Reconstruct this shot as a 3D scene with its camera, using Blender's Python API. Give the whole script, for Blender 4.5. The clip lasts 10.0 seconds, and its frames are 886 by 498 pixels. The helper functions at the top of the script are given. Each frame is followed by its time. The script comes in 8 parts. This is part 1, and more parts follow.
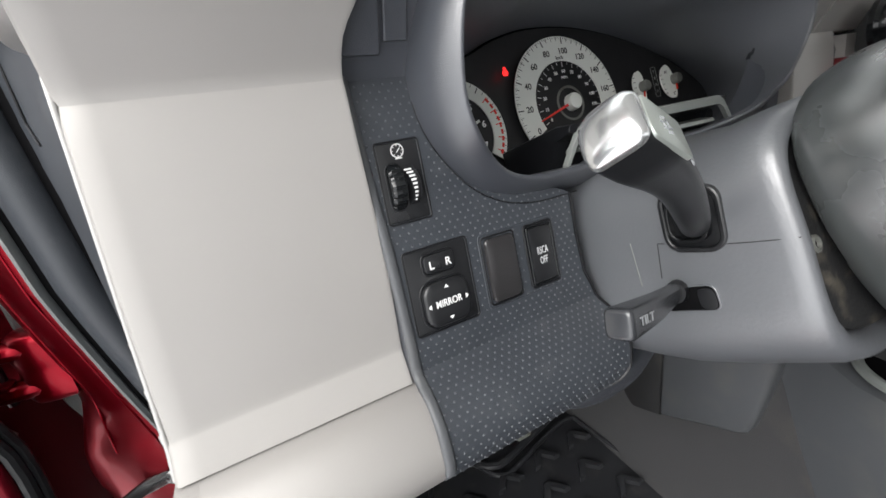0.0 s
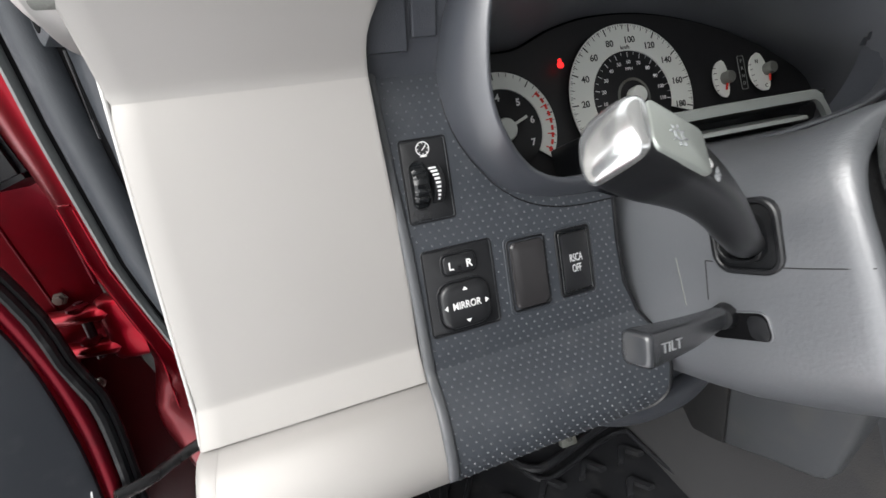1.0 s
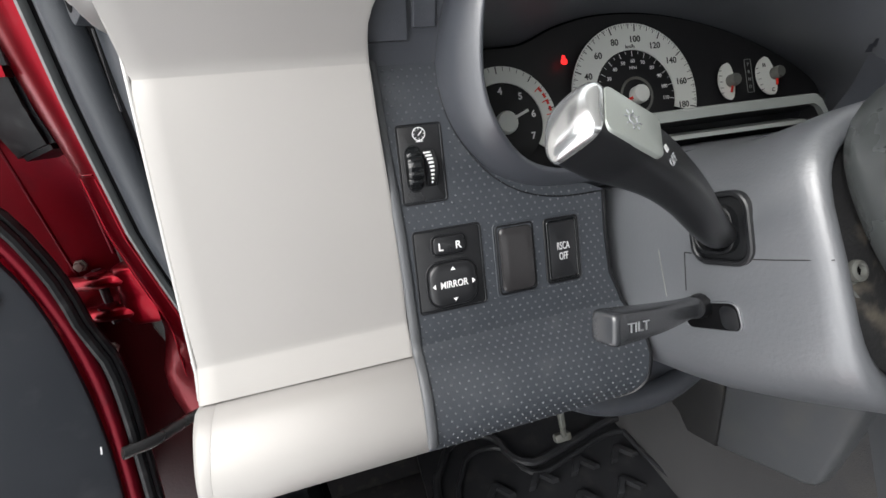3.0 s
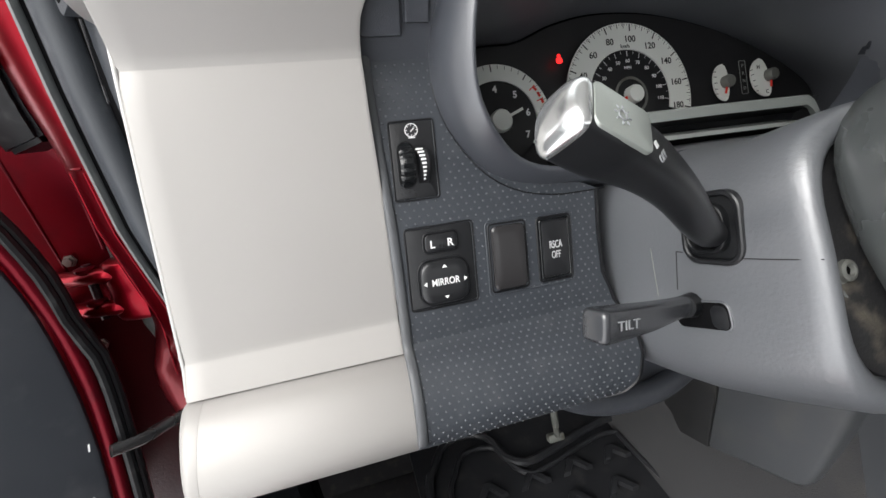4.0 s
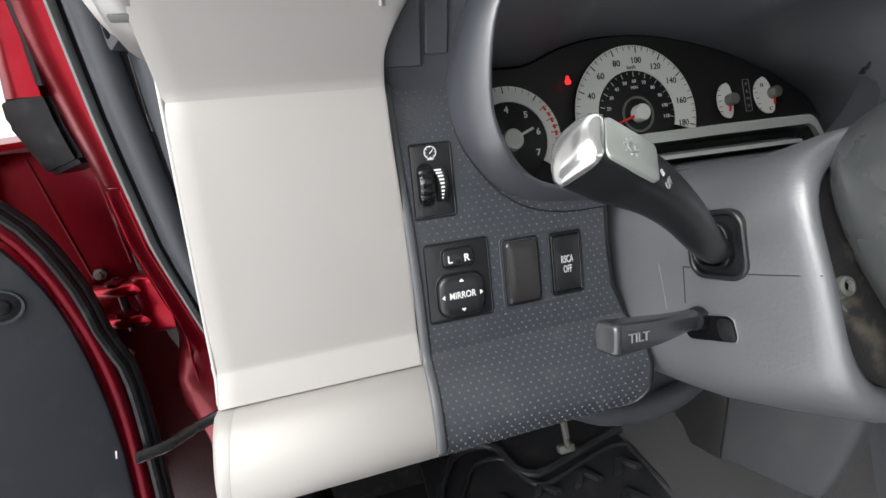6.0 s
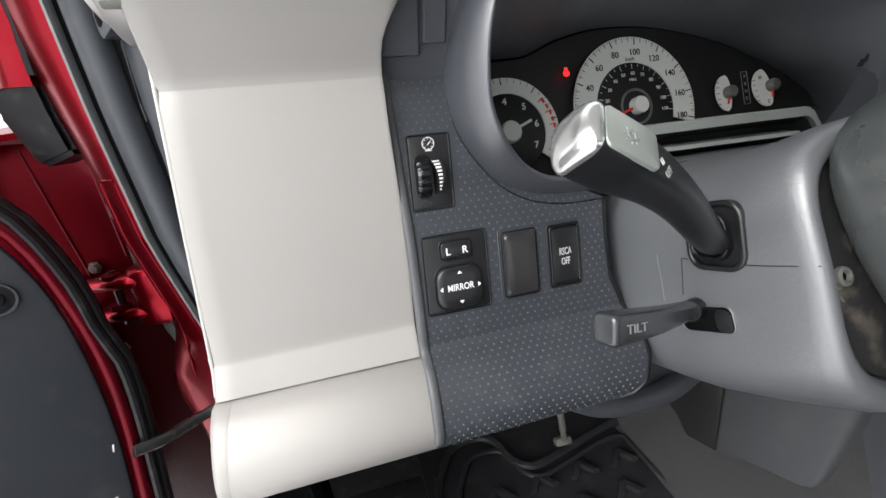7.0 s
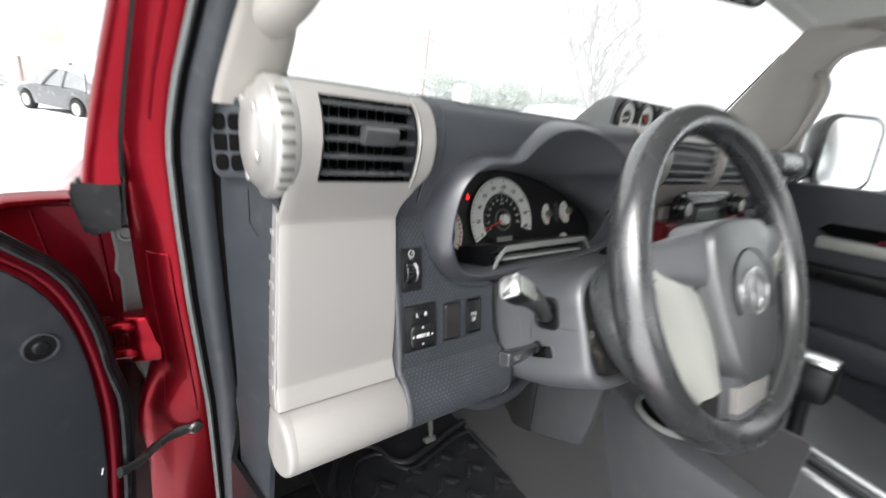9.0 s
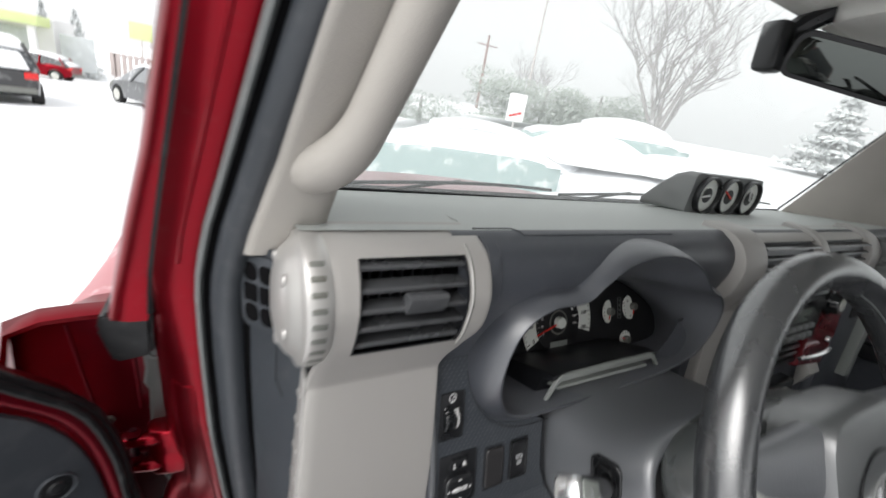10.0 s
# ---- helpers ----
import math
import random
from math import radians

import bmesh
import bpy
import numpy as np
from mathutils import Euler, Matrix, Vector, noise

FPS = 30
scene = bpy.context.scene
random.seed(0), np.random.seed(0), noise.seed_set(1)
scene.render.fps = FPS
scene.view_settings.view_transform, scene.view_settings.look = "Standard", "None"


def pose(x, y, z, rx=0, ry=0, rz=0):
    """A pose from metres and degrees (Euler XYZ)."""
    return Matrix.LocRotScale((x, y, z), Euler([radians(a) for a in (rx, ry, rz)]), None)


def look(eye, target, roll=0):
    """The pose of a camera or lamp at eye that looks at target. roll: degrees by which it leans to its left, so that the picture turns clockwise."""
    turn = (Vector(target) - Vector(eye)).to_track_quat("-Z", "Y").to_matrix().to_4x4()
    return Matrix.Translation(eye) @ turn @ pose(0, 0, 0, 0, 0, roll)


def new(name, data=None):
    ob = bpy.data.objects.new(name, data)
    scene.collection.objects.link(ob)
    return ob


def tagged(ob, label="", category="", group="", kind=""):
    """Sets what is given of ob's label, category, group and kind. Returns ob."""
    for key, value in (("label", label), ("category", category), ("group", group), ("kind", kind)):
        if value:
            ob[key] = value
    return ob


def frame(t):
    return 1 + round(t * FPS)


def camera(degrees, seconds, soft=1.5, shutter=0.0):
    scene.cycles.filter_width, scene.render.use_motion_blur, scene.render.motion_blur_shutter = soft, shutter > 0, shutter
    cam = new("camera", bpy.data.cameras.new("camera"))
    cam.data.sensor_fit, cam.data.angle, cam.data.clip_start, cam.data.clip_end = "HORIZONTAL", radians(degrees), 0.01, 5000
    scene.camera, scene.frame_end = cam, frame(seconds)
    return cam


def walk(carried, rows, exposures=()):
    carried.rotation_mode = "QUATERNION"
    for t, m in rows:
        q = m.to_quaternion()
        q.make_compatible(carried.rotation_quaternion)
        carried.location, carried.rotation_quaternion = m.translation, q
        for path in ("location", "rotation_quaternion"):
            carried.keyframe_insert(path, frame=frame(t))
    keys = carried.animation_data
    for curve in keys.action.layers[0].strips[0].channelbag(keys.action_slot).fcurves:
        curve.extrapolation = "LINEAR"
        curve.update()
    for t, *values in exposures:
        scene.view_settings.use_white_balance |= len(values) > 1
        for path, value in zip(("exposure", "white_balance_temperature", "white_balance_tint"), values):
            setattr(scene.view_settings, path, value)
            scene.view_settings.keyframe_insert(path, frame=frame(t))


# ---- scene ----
cam = camera(94.1, 10.0, shutter=0.5)
PATH = [
    (0, (-0.0786, -0.2162, 1.1970), (0.7621, 1.4810, 0.5545), -8.15),
    (0.5, (-0.0566, -0.2141, 1.1956), (0.6538, 1.5479, 0.5706), -7.32),
    (1, (-0.0479, -0.2229, 1.1980), (0.4667, 1.5991, 0.5533), -7.82),
    (1.5, (-0.0278, -0.2359, 1.1952), (0.4666, 1.5903, 0.5468), -6.48),
    (2, (-0.0336, -0.2372, 1.1898), (0.4232, 1.5970, 0.5364), -6.19),
    (2.5, (-0.0406, -0.2418, 1.1912), (0.4054, 1.5974, 0.5444), -5.94),
    (4, (-0.0367, -0.2418, 1.1886), (0.4301, 1.5917, 0.5402), -5.01),
    (4.5, (-0.0452, -0.2421, 1.1872), (0.4036, 1.6009, 0.5534), -4.57),
    (5, (-0.0424, -0.2432, 1.1879), (0.4145, 1.5970, 0.5516), -5.35),
    (5.5, (-0.0461, -0.2493, 1.1911), (0.3897, 1.6012, 0.5701), -5.12),
    (6, (-0.0460, -0.2518, 1.1968), (0.3983, 1.6038, 0.5976), -5.35),
    (7.5, (-0.0481, -0.2498, 1.1940), (0.4255, 1.5873, 0.5612), -5.09),
    (8, (-0.0780, -0.2389, 1.2021), (0.6640, 1.5224, 0.6129), -0.78),
    (8.2, (-0.0956, -0.2444, 1.2193), (0.7543, 1.4856, 0.6857), 0.45),
    (8.5, (-0.1432, -0.2600, 1.2382), (0.8075, 1.4231, 0.7251), 2.52),
    (8.7, (-0.1839, -0.2916, 1.2600), (0.8129, 1.3583, 0.7268), 2.91),
    (9, (-0.2283, -0.3604, 1.3108), (0.9432, 1.1684, 0.7719), 5.31),
    (9.2, (-0.2718, -0.3791, 1.3462), (0.8966, 1.1815, 0.8995), 7.36),
    (9.4, (-0.2966, -0.3607, 1.3758), (0.7755, 1.2751, 0.9577), 7.39),
    (9.5, (-0.2871, -0.3487, 1.3884), (0.7662, 1.2966, 0.9602), 6.32),
    (9.6, (-0.2700, -0.3423, 1.3916), (0.7676, 1.3102, 0.9527), 4.92),
    (9.8, (-0.2341, -0.3075, 1.4059), (0.7876, 1.3452, 0.9319), 5.66),
    (10, (-0.1939, -0.2737, 1.4290), (0.7997, 1.3739, 0.8828), 7.75),
]

# ---- the car's frame, the world, the light ----
# The car is built level in its own frame and stands nose-down on the lot.
CAR = pose(0, 0, 1.2) @ pose(0, 0, 0, -4.5, 0, 0) @ pose(0, 0, -1.2)
walk(cam, [(t, CAR @ look(eye, target, roll)) for t, eye, target, roll in PATH],
     exposures=[(0, 1.0), (1.0, 1.03), (7.5, 1.03), (8.0, 1.0), (8.5, 1.1), (9.0, 1.05), (9.3, 0.90), (9.6, 0.74), (10.0, 0.38)])

world = bpy.data.worlds.new("overcast")
scene.world = world
world.use_nodes = True
wn, wl = world.node_tree.nodes, world.node_tree.links
sky = wn.new("ShaderNodeTexSky")
sky.sky_type, sky.sun_disc = "NISHITA", False
sky.sun_elevation, sky.sun_rotation = radians(42), radians(245)
sky.air_density, sky.dust_density, sky.ozone_density = 1.0, 6.0, 1.0
grey = wn.new("ShaderNodeHueSaturation")
grey.inputs["Saturation"].default_value = 0.06
wl.new(sky.outputs[0], grey.inputs["Color"])
cloud = wn.new("ShaderNodeMix")   # an even white cloud cover over the clear sky
cloud.data_type = "RGBA"
cloud.inputs[0].default_value = 0.65
cloud.inputs[7].default_value = (8.0, 8.1, 8.2, 1)
wl.new(grey.outputs[0], cloud.inputs[6])
wl.new(cloud.outputs[2], wn["Background"].inputs["Color"])
wn["Background"].inputs["Strength"].default_value = 0.15
sun = new("sun", bpy.data.lights.new("sun", "SUN"))
sun.data.energy, sun.data.angle, sun.data.color = 1.3, radians(50), (1.0, 0.97, 0.94)
sun.matrix_basis = look((-8, -5, 9), (0, 0, 0))


# ---- materials ----
def mat(name, color, rough=0.5, metal=0.0, coat=0.0, grain=0.0, grain_scale=900.0, spread=0.06, blotch=25.0,
        rough_spread=0.08, dirt=None, dirt_amount=0.0, dirt_scale=60.0, spec=0.5, emit=0.0, sheen=0.0, ior=1.5):
    """A surface with colour and gloss that vary at two scales, and a fine relief."""
    m = bpy.data.materials.new(name)
    m.use_nodes = True
    n, l = m.node_tree.nodes, m.node_tree.links
    b = n["Principled BSDF"]
    where = n.new("ShaderNodeTexCoord")
    big = n.new("ShaderNodeTexNoise")
    big.inputs["Scale"].default_value, big.inputs["Detail"].default_value = blotch, 4
    fine = n.new("ShaderNodeTexNoise")
    fine.inputs["Scale"].default_value, fine.inputs["Detail"].default_value = grain_scale, 3
    for t in (big, fine):
        l.new(where.outputs["Object"], t.inputs["Vector"])
    lo = [max(0.0, c * (1 - spread * 1.5)) for c in color]
    hi = [min(1.0, c * (1 + spread * 1.5)) for c in color]
    mix = n.new("ShaderNodeMix")
    mix.data_type = "RGBA"
    mix.inputs[6].default_value, mix.inputs[7].default_value = (*lo, 1), (*hi, 1)
    add = n.new("ShaderNodeMath")
    add.operation, add.inputs[1].default_value = "MULTIPLY_ADD", 0.35
    scaled = n.new("ShaderNodeMath")
    scaled.operation, scaled.inputs[1].default_value = "MULTIPLY", 0.65
    l.new(big.outputs[0], scaled.inputs[0])
    l.new(fine.outputs[0], add.inputs[0])
    l.new(scaled.outputs[0], add.inputs[2])
    l.new(add.outputs[0], mix.inputs[0])
    out = mix.outputs[2]
    if dirt:
        specks = n.new("ShaderNodeTexNoise")
        specks.inputs["Scale"].default_value, specks.inputs["Detail"].default_value = dirt_scale, 8
        l.new(where.outputs["Object"], specks.inputs["Vector"])
        ramp = n.new("ShaderNodeValToRGB")
        ramp.color_ramp.elements[0].position, ramp.color_ramp.elements[1].position = 0.56, 0.72
        top = n.new("ShaderNodeMath")
        top.operation, top.inputs[1].default_value = "MULTIPLY", dirt_amount
        over = n.new("ShaderNodeMix")
        over.data_type = "RGBA"
        over.inputs[7].default_value = (*dirt, 1)
        l.new(specks.outputs[0], ramp.inputs[0])
        l.new(ramp.outputs[0], top.inputs[0])
        l.new(top.outputs[0], over.inputs[0])
        l.new(out, over.inputs[6])
        out = over.outputs[2]
    l.new(out, b.inputs["Base Color"])
    gloss = n.new("ShaderNodeMapRange")
    gloss.inputs[3].default_value, gloss.inputs[4].default_value = max(0.02, rough - rough_spread), min(1.0, rough + rough_spread)
    l.new(big.outputs[0], gloss.inputs[0])
    l.new(gloss.outputs[0], b.inputs["Roughness"])
    b.inputs["Metallic"].default_value = metal
    b.inputs["Specular IOR Level"].default_value = spec
    b.inputs["IOR"].default_value = ior
    b.inputs["Coat Weight"].default_value = coat
    b.inputs["Coat Roughness"].default_value = 0.06
    if sheen:
        b.inputs["Sheen Weight"].default_value = sheen
    if grain:
        bump = n.new("ShaderNodeBump")
        bump.inputs["Strength"].default_value, bump.inputs["Distance"].default_value = grain, 0.0006
        l.new(fine.outputs[0], bump.inputs["Height"])
        l.new(bump.outputs[0], b.inputs["Normal"])
    if emit:
        b.inputs["Emission Color"].default_value, b.inputs["Emission Strength"].default_value = (*color, 1), emit
    return m


def glass(name, tint=(1, 1, 1), rough=0.0, film=0.0):
    m = bpy.data.materials.new(name)
    m.use_nodes = True
    n, l = m.node_tree.nodes, m.node_tree.links
    clear, gloss, mix = (n.new(k) for k in ("ShaderNodeBsdfTransparent", "ShaderNodeBsdfGlossy", "ShaderNodeMixShader"))
    clear.inputs[0].default_value = (*tint, 1)
    gloss.inputs["Roughness"].default_value = rough
    mix.inputs[0].default_value = 0.03
    l.new(clear.outputs[0], mix.inputs[1])
    l.new(gloss.outputs[0], mix.inputs[2])
    out = mix.outputs[0]
    if film:   # salt: a pale scattering veil that stands in for haze and glare
        salt, over = n.new("ShaderNodeBsdfTranslucent"), n.new("ShaderNodeMixShader")
        salt.inputs[0].default_value = (0.9, 0.93, 0.92, 1)
        over.inputs[0].default_value = film
        l.new(out, over.inputs[1])
        l.new(salt.outputs[0], over.inputs[2])
        out = over.outputs[0]
    l.new(out, n["Material Output"].inputs[0])
    return m


SILVER = mat("warm silver painted plastic", (0.355, 0.342, 0.327), 0.52, 0.22, grain=0.05, grain_scale=2500, spread=0.02, rough_spread=0.04)
SILVER_CAP = mat("bright silver plastic", (0.47, 0.46, 0.445), 0.36, 0.5, grain=0.05, spread=0.03)
DASH = mat("slate grained dash plastic", (0.051, 0.055, 0.065), 0.40, grain=0.35, grain_scale=1600, spread=0.08, dirt=(0.2, 0.2, 0.2), dirt_amount=0.06)
PANEL = mat("slate studded plastic", (0.036, 0.041, 0.049), 0.42, grain=0.25, grain_scale=1800, spread=0.10, dirt=(0.2, 0.2, 0.2), dirt_amount=0.06)
HOODLIP = mat("satin slate hood plastic", (0.046, 0.050, 0.060), 0.37, ior=1.7, spec=0.8, grain=0.25, grain_scale=1600, spread=0.08)
SHROUD = mat("grey leather-grained plastic", (0.100, 0.105, 0.115), 0.41, ior=1.72, grain=0.30, grain_scale=480, spread=0.06, rough_spread=0.03, dirt=(0.2, 0.2, 0.2), dirt_amount=0.03, spec=1.0)
SIDE = mat("slate trim plastic", (0.037, 0.042, 0.049), 0.46, grain=0.3, grain_scale=1500, spread=0.08, dirt=(0.25, 0.25, 0.25), dirt_amount=0.08)
DOORCARD = mat("slate door trim plastic", (0.032, 0.037, 0.045), 0.46, grain=0.15, grain_scale=1500, spread=0.10, dirt=(0.25, 0.25, 0.25), dirt_amount=0.08, dirt_scale=30)
# paler than the dash face: the windscreen's sky reflection put into the colour
PAD = mat("dash top pad paled by sky light", (0.350, 0.370, 0.358), 0.5, grain=0.5, grain_scale=1100, spread=0.08)
POD = mat("grey pod plastic", (0.165, 0.172, 0.172), 0.45, grain=0.4, grain_scale=1200, spread=0.07)
# near-black copy of the body red: the hinge gap's shade as colour
SHADED_MAROON = mat("maroon body paint with shade in it", (0.024, 0.0032, 0.0058), 0.42, grain=0.4, grain_scale=300, spread=0.3, spec=0.35)
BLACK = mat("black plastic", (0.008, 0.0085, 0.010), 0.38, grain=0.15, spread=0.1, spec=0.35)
SATIN = mat("satin black plastic", (0.012, 0.0125, 0.014), 0.30, grain=0.12, grain_scale=2200, spread=0.1)
GLOSS = mat("gloss black plastic", (0.008, 0.009, 0.01), 0.14, spread=0.1)
LINING = mat("charcoal hood lining", (0.118, 0.124, 0.140), 0.42, ior=1.6, spec=0.7, grain=0.3, grain_scale=1500, spread=0.08)
# near-black without gloss, standing in for deep shade in hollows
SHADE_BLACK = mat("black for shaded hollows", (0.004, 0.004, 0.0045), 0.9, spec=0.06)
RUBBER = mat("black rubber", (0.007, 0.0075, 0.0085), 0.36, grain=0.25, spread=0.1, spec=0.28, dirt=(0.3, 0.3, 0.3), dirt_amount=0.05)
GREY_RUBBER = mat("grey rubber lip", (0.14, 0.15, 0.15), 0.55, grain=0.3, dirt=(0.3, 0.3, 0.28), dirt_amount=0.2)
MAT_RUBBER = mat("black moulded rubber", (0.024, 0.025, 0.028), 0.34, grain=0.3, spread=0.15, dirt=(0.12, 0.115, 0.105), dirt_amount=0.18, dirt_scale=30)
TUNNEL = mat("grey tunnel carpet", (0.033, 0.033, 0.035), 0.85, grain=0.9, grain_scale=650, spread=0.18, blotch=8, dirt=(0.10, 0.09, 0.075), dirt_amount=0.35, dirt_scale=9, sheen=0.2)
CARPET = mat("dark carpet", (0.02, 0.02, 0.022), 0.95, grain=1.0, grain_scale=700, spread=0.25, dirt=(0.1, 0.09, 0.07), dirt_amount=0.3)
RED = mat("deep red car paint", (0.205, 0.0024, 0.0095), 0.31, 0.92, coat=0.14, spread=0.05, rough_spread=0.05, spec=0.3, dirt=(0.30, 0.12, 0.12), dirt_amount=0.05, dirt_scale=90)
# darker copy of the body red for shaded parts, plus maroon dirt
RED_INNER = mat("red body paint darkened for shade", (0.115, 0.0018, 0.008), 0.38, 0.7, coat=0.10, spec=0.2, spread=0.15, dirt=(0.03, 0.006, 0.008), dirt_amount=0.4, dirt_scale=25)
STEEL = mat("grimy grey steel", (0.19, 0.195, 0.18), 0.5, 0.4, grain=0.3, spread=0.2, dirt=(0.1, 0.08, 0.05), dirt_amount=0.5, dirt_scale=40)
WORN = mat("worn dark steel", (0.14, 0.14, 0.14), 0.26, 0.8, grain=0.5, grain_scale=220, spread=0.5)
CHROME = mat("chrome", (0.85, 0.86, 0.87), 0.20, 0.9, spread=0.01, rough_spread=0.03)
LEATHER = mat("black wheel leather", (0.036, 0.038, 0.041), 0.27, grain=0.08, grain_scale=900, spread=0.08, blotch=30, rough_spread=0.05, spec=1.0, ior=1.8)
PILLAR = mat("beige woven pillar trim", (0.365, 0.345, 0.318), 0.75, grain=0.5, grain_scale=900, spread=0.05)
LINER = mat("grey headliner cloth", (0.58, 0.575, 0.545), 0.9, grain=0.8, grain_scale=700, spread=0.05)
SOFT_PRINT = mat("pale grey printing", (0.50, 0.51, 0.52), 0.5, spread=0.05)
GREY_PRINT = mat("worn grey printing", (0.27, 0.28, 0.29), 0.5, spread=0.1)
WHITE = mat("white printing", (0.8, 0.8, 0.8), 0.5, spread=0.02)
DIAL = mat("pearl white dial", (0.72, 0.74, 0.70), 0.45, spread=0.02)
DIAL_BLACK = mat("black dial", (0.01, 0.01, 0.011), 0.5, spread=0.05)
INK = mat("black printing", (0.015, 0.015, 0.015), 0.5)
NEEDLE = mat("red needle", (0.7, 0.03, 0.02), 0.4)
LAMP = mat("lit red warning lamp", (1.0, 0.02, 0.02), 0.4, emit=0.9)
# lighter than the panel: the light that studs catch, put into their colour
STUD = mat("stud tops paler for caught light", (0.088, 0.094, 0.103), 0.36, spread=0.2)
HORN = mat("satin grey horn pad plastic", (0.072, 0.076, 0.079), 0.34, grain=0.35, grain_scale=700, spread=0.06, spec=0.9, ior=1.75)
HUB = mat("smooth grey hub plastic", (0.07, 0.076, 0.076), 0.28, spec=0.9, ior=1.7, grain=0.12, grain_scale=1800, spread=0.05, dirt=(0.3, 0.3, 0.3), dirt_amount=0.05)
GRIME = mat("grimy black collar plastic", (0.02, 0.02, 0.021), 0.55, grain=0.5, grain_scale=500, spread=0.2, dirt=(0.16, 0.14, 0.11), dirt_amount=0.6, dirt_scale=70)
KNOB = mat("soft bright chrome plating", (0.80, 0.81, 0.81), 0.22, 0.9, spread=0.02, rough_spread=0.05)
BRUSHED = mat("satin silver knob facet", (0.42, 0.45, 0.42), 0.36, 0.55, grain=0.04, spread=0.04)
COVER = mat("warm black glossy blank", (0.026, 0.025, 0.026), 0.22, grain=0.08, grain_scale=2200, spread=0.08)
LEVER = mat("satin grey lever plastic", (0.032, 0.034, 0.038), 0.22, spec=0.9, grain=0.1, grain_scale=2200, spread=0.08)
FROSTRED = mat("red paint under thin snow", (0.46, 0.22, 0.235), 0.6, 0.0, spread=0.12, dirt=(0.80, 0.72, 0.73), dirt_amount=0.7, dirt_scale=25)
PALE = mat("pale silver spoke insert", (0.52, 0.53, 0.49), 0.35, 0.3, spread=0.03)
GREYGREEN = mat("satin grey ledge", (0.22, 0.235, 0.225), 0.4, grain=0.2, spread=0.05)
RADIO = mat("radio face", (0.03, 0.032, 0.034), 0.25, spread=0.1)
SCREEN = mat("dim grey display glass", (0.11, 0.125, 0.115), 0.2, spread=0.05)
RED_TRIM = mat("dark red metallic trim", (0.15, 0.006, 0.012), 0.25, 0.4, coat=0.6)
CLEAR = glass("window glass", (0.97, 0.985, 0.98))
# the film whitens the view through the glass, as haze would
VEILED = glass("windscreen glass with a haze veil", (0.92, 0.93, 0.927), film=0.09)

# tint darkened in place of a dark cabin's reflection
MIRROR = mat("mirror glass darkened for its reflection", (0.075, 0.082, 0.078), 0.05, 1.0, spread=0.01, rough_spread=0.01)
SNOW = mat("snow", (0.86, 0.87, 0.89), 0.7, grain=0.8, grain_scale=6, spread=0.03, blotch=0.6)
BARK = mat("snow dusted bark", (0.36, 0.35, 0.345), 0.9, grain=0.6, grain_scale=60, spread=0.2, blotch=4, dirt=(0.75, 0.75, 0.77), dirt_amount=0.6, dirt_scale=3)
# lightened so that distance haze is in the glass colour
SHOPGLASS = mat("shop glass paled by haze", (0.55, 0.58, 0.59), 0.25, spread=0.2, blotch=1.5)
LEAF = mat("frosted evergreen leaf", (0.42, 0.46, 0.42), 0.7, spread=0.4, blotch=3, dirt=(0.84, 0.86, 0.85), dirt_amount=0.9, dirt_scale=3)
# snow on the needles, and distance haze mixed into the same pale colour
LEAF_FAR = mat("conifer needles paled by snow and haze", (0.68, 0.70, 0.70), 0.7, spread=0.25, blotch=3.0)
WOOD = mat("weathered pole wood", (0.30, 0.215, 0.20), 0.85, spread=0.2, grain=0.4, grain_scale=50)
# pale wood colour that carries the haze over thin far posts
FAINTWOOD = mat("pole wood paled by haze", (0.55, 0.52, 0.50), 0.85, spread=0.1)
UNDER = mat("scuffed grey lower trim", (0.078, 0.082, 0.088), 0.36, grain=0.35, grain_scale=1300, spread=0.12, blotch=9, dirt=(0.15, 0.145, 0.13), dirt_amount=0.28, dirt_scale=14)
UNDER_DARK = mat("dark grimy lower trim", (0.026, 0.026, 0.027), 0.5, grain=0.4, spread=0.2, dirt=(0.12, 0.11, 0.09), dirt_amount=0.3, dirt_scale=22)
GRIMESTRIP = mat("grimy dark steel", (0.075, 0.080, 0.077), 0.42, 0.3, grain=0.3, spread=0.25, dirt=(0.05, 0.04, 0.03), dirt_amount=0.6, dirt_scale=40)
CARGREY = mat("grey car paint", (0.13, 0.135, 0.14), 0.35, 0.5, coat=0.5, spread=0.05, dirt=(0.6, 0.6, 0.6), dirt_amount=0.3, dirt_scale=4)
CARMAROON = mat("snow-dusted maroon car paint", (0.10, 0.008, 0.014), 0.35, 0.4, coat=0.5, spread=0.1, dirt=(0.7, 0.62, 0.63), dirt_amount=0.8, dirt_scale=4)
CARTEAL = mat("frosted teal car paint", (0.34, 0.43, 0.42), 0.6, 0.0, spread=0.15, dirt=(0.8, 0.82, 0.82), dirt_amount=0.9, dirt_scale=3)
CARBLACK = mat("black car paint", (0.03, 0.03, 0.032), 0.35, 0.2, coat=0.5, dirt=(0.5, 0.5, 0.5), dirt_amount=0.3, dirt_scale=4)
TYRE = mat("tyre rubber", (0.02, 0.02, 0.02), 0.8, spread=0.2)
CARGLASS = mat("tinted car glass", (0.04, 0.045, 0.05), 0.1, spread=0.05, dirt=(0.7, 0.7, 0.7), dirt_amount=0.4, dirt_scale=6)
SNOWGLASS = mat("car glass plastered with wet snow", (0.24, 0.25, 0.26), 0.5, spread=0.3, blotch=3, dirt=(0.82, 0.83, 0.85), dirt_amount=0.9, dirt_scale=2.5)
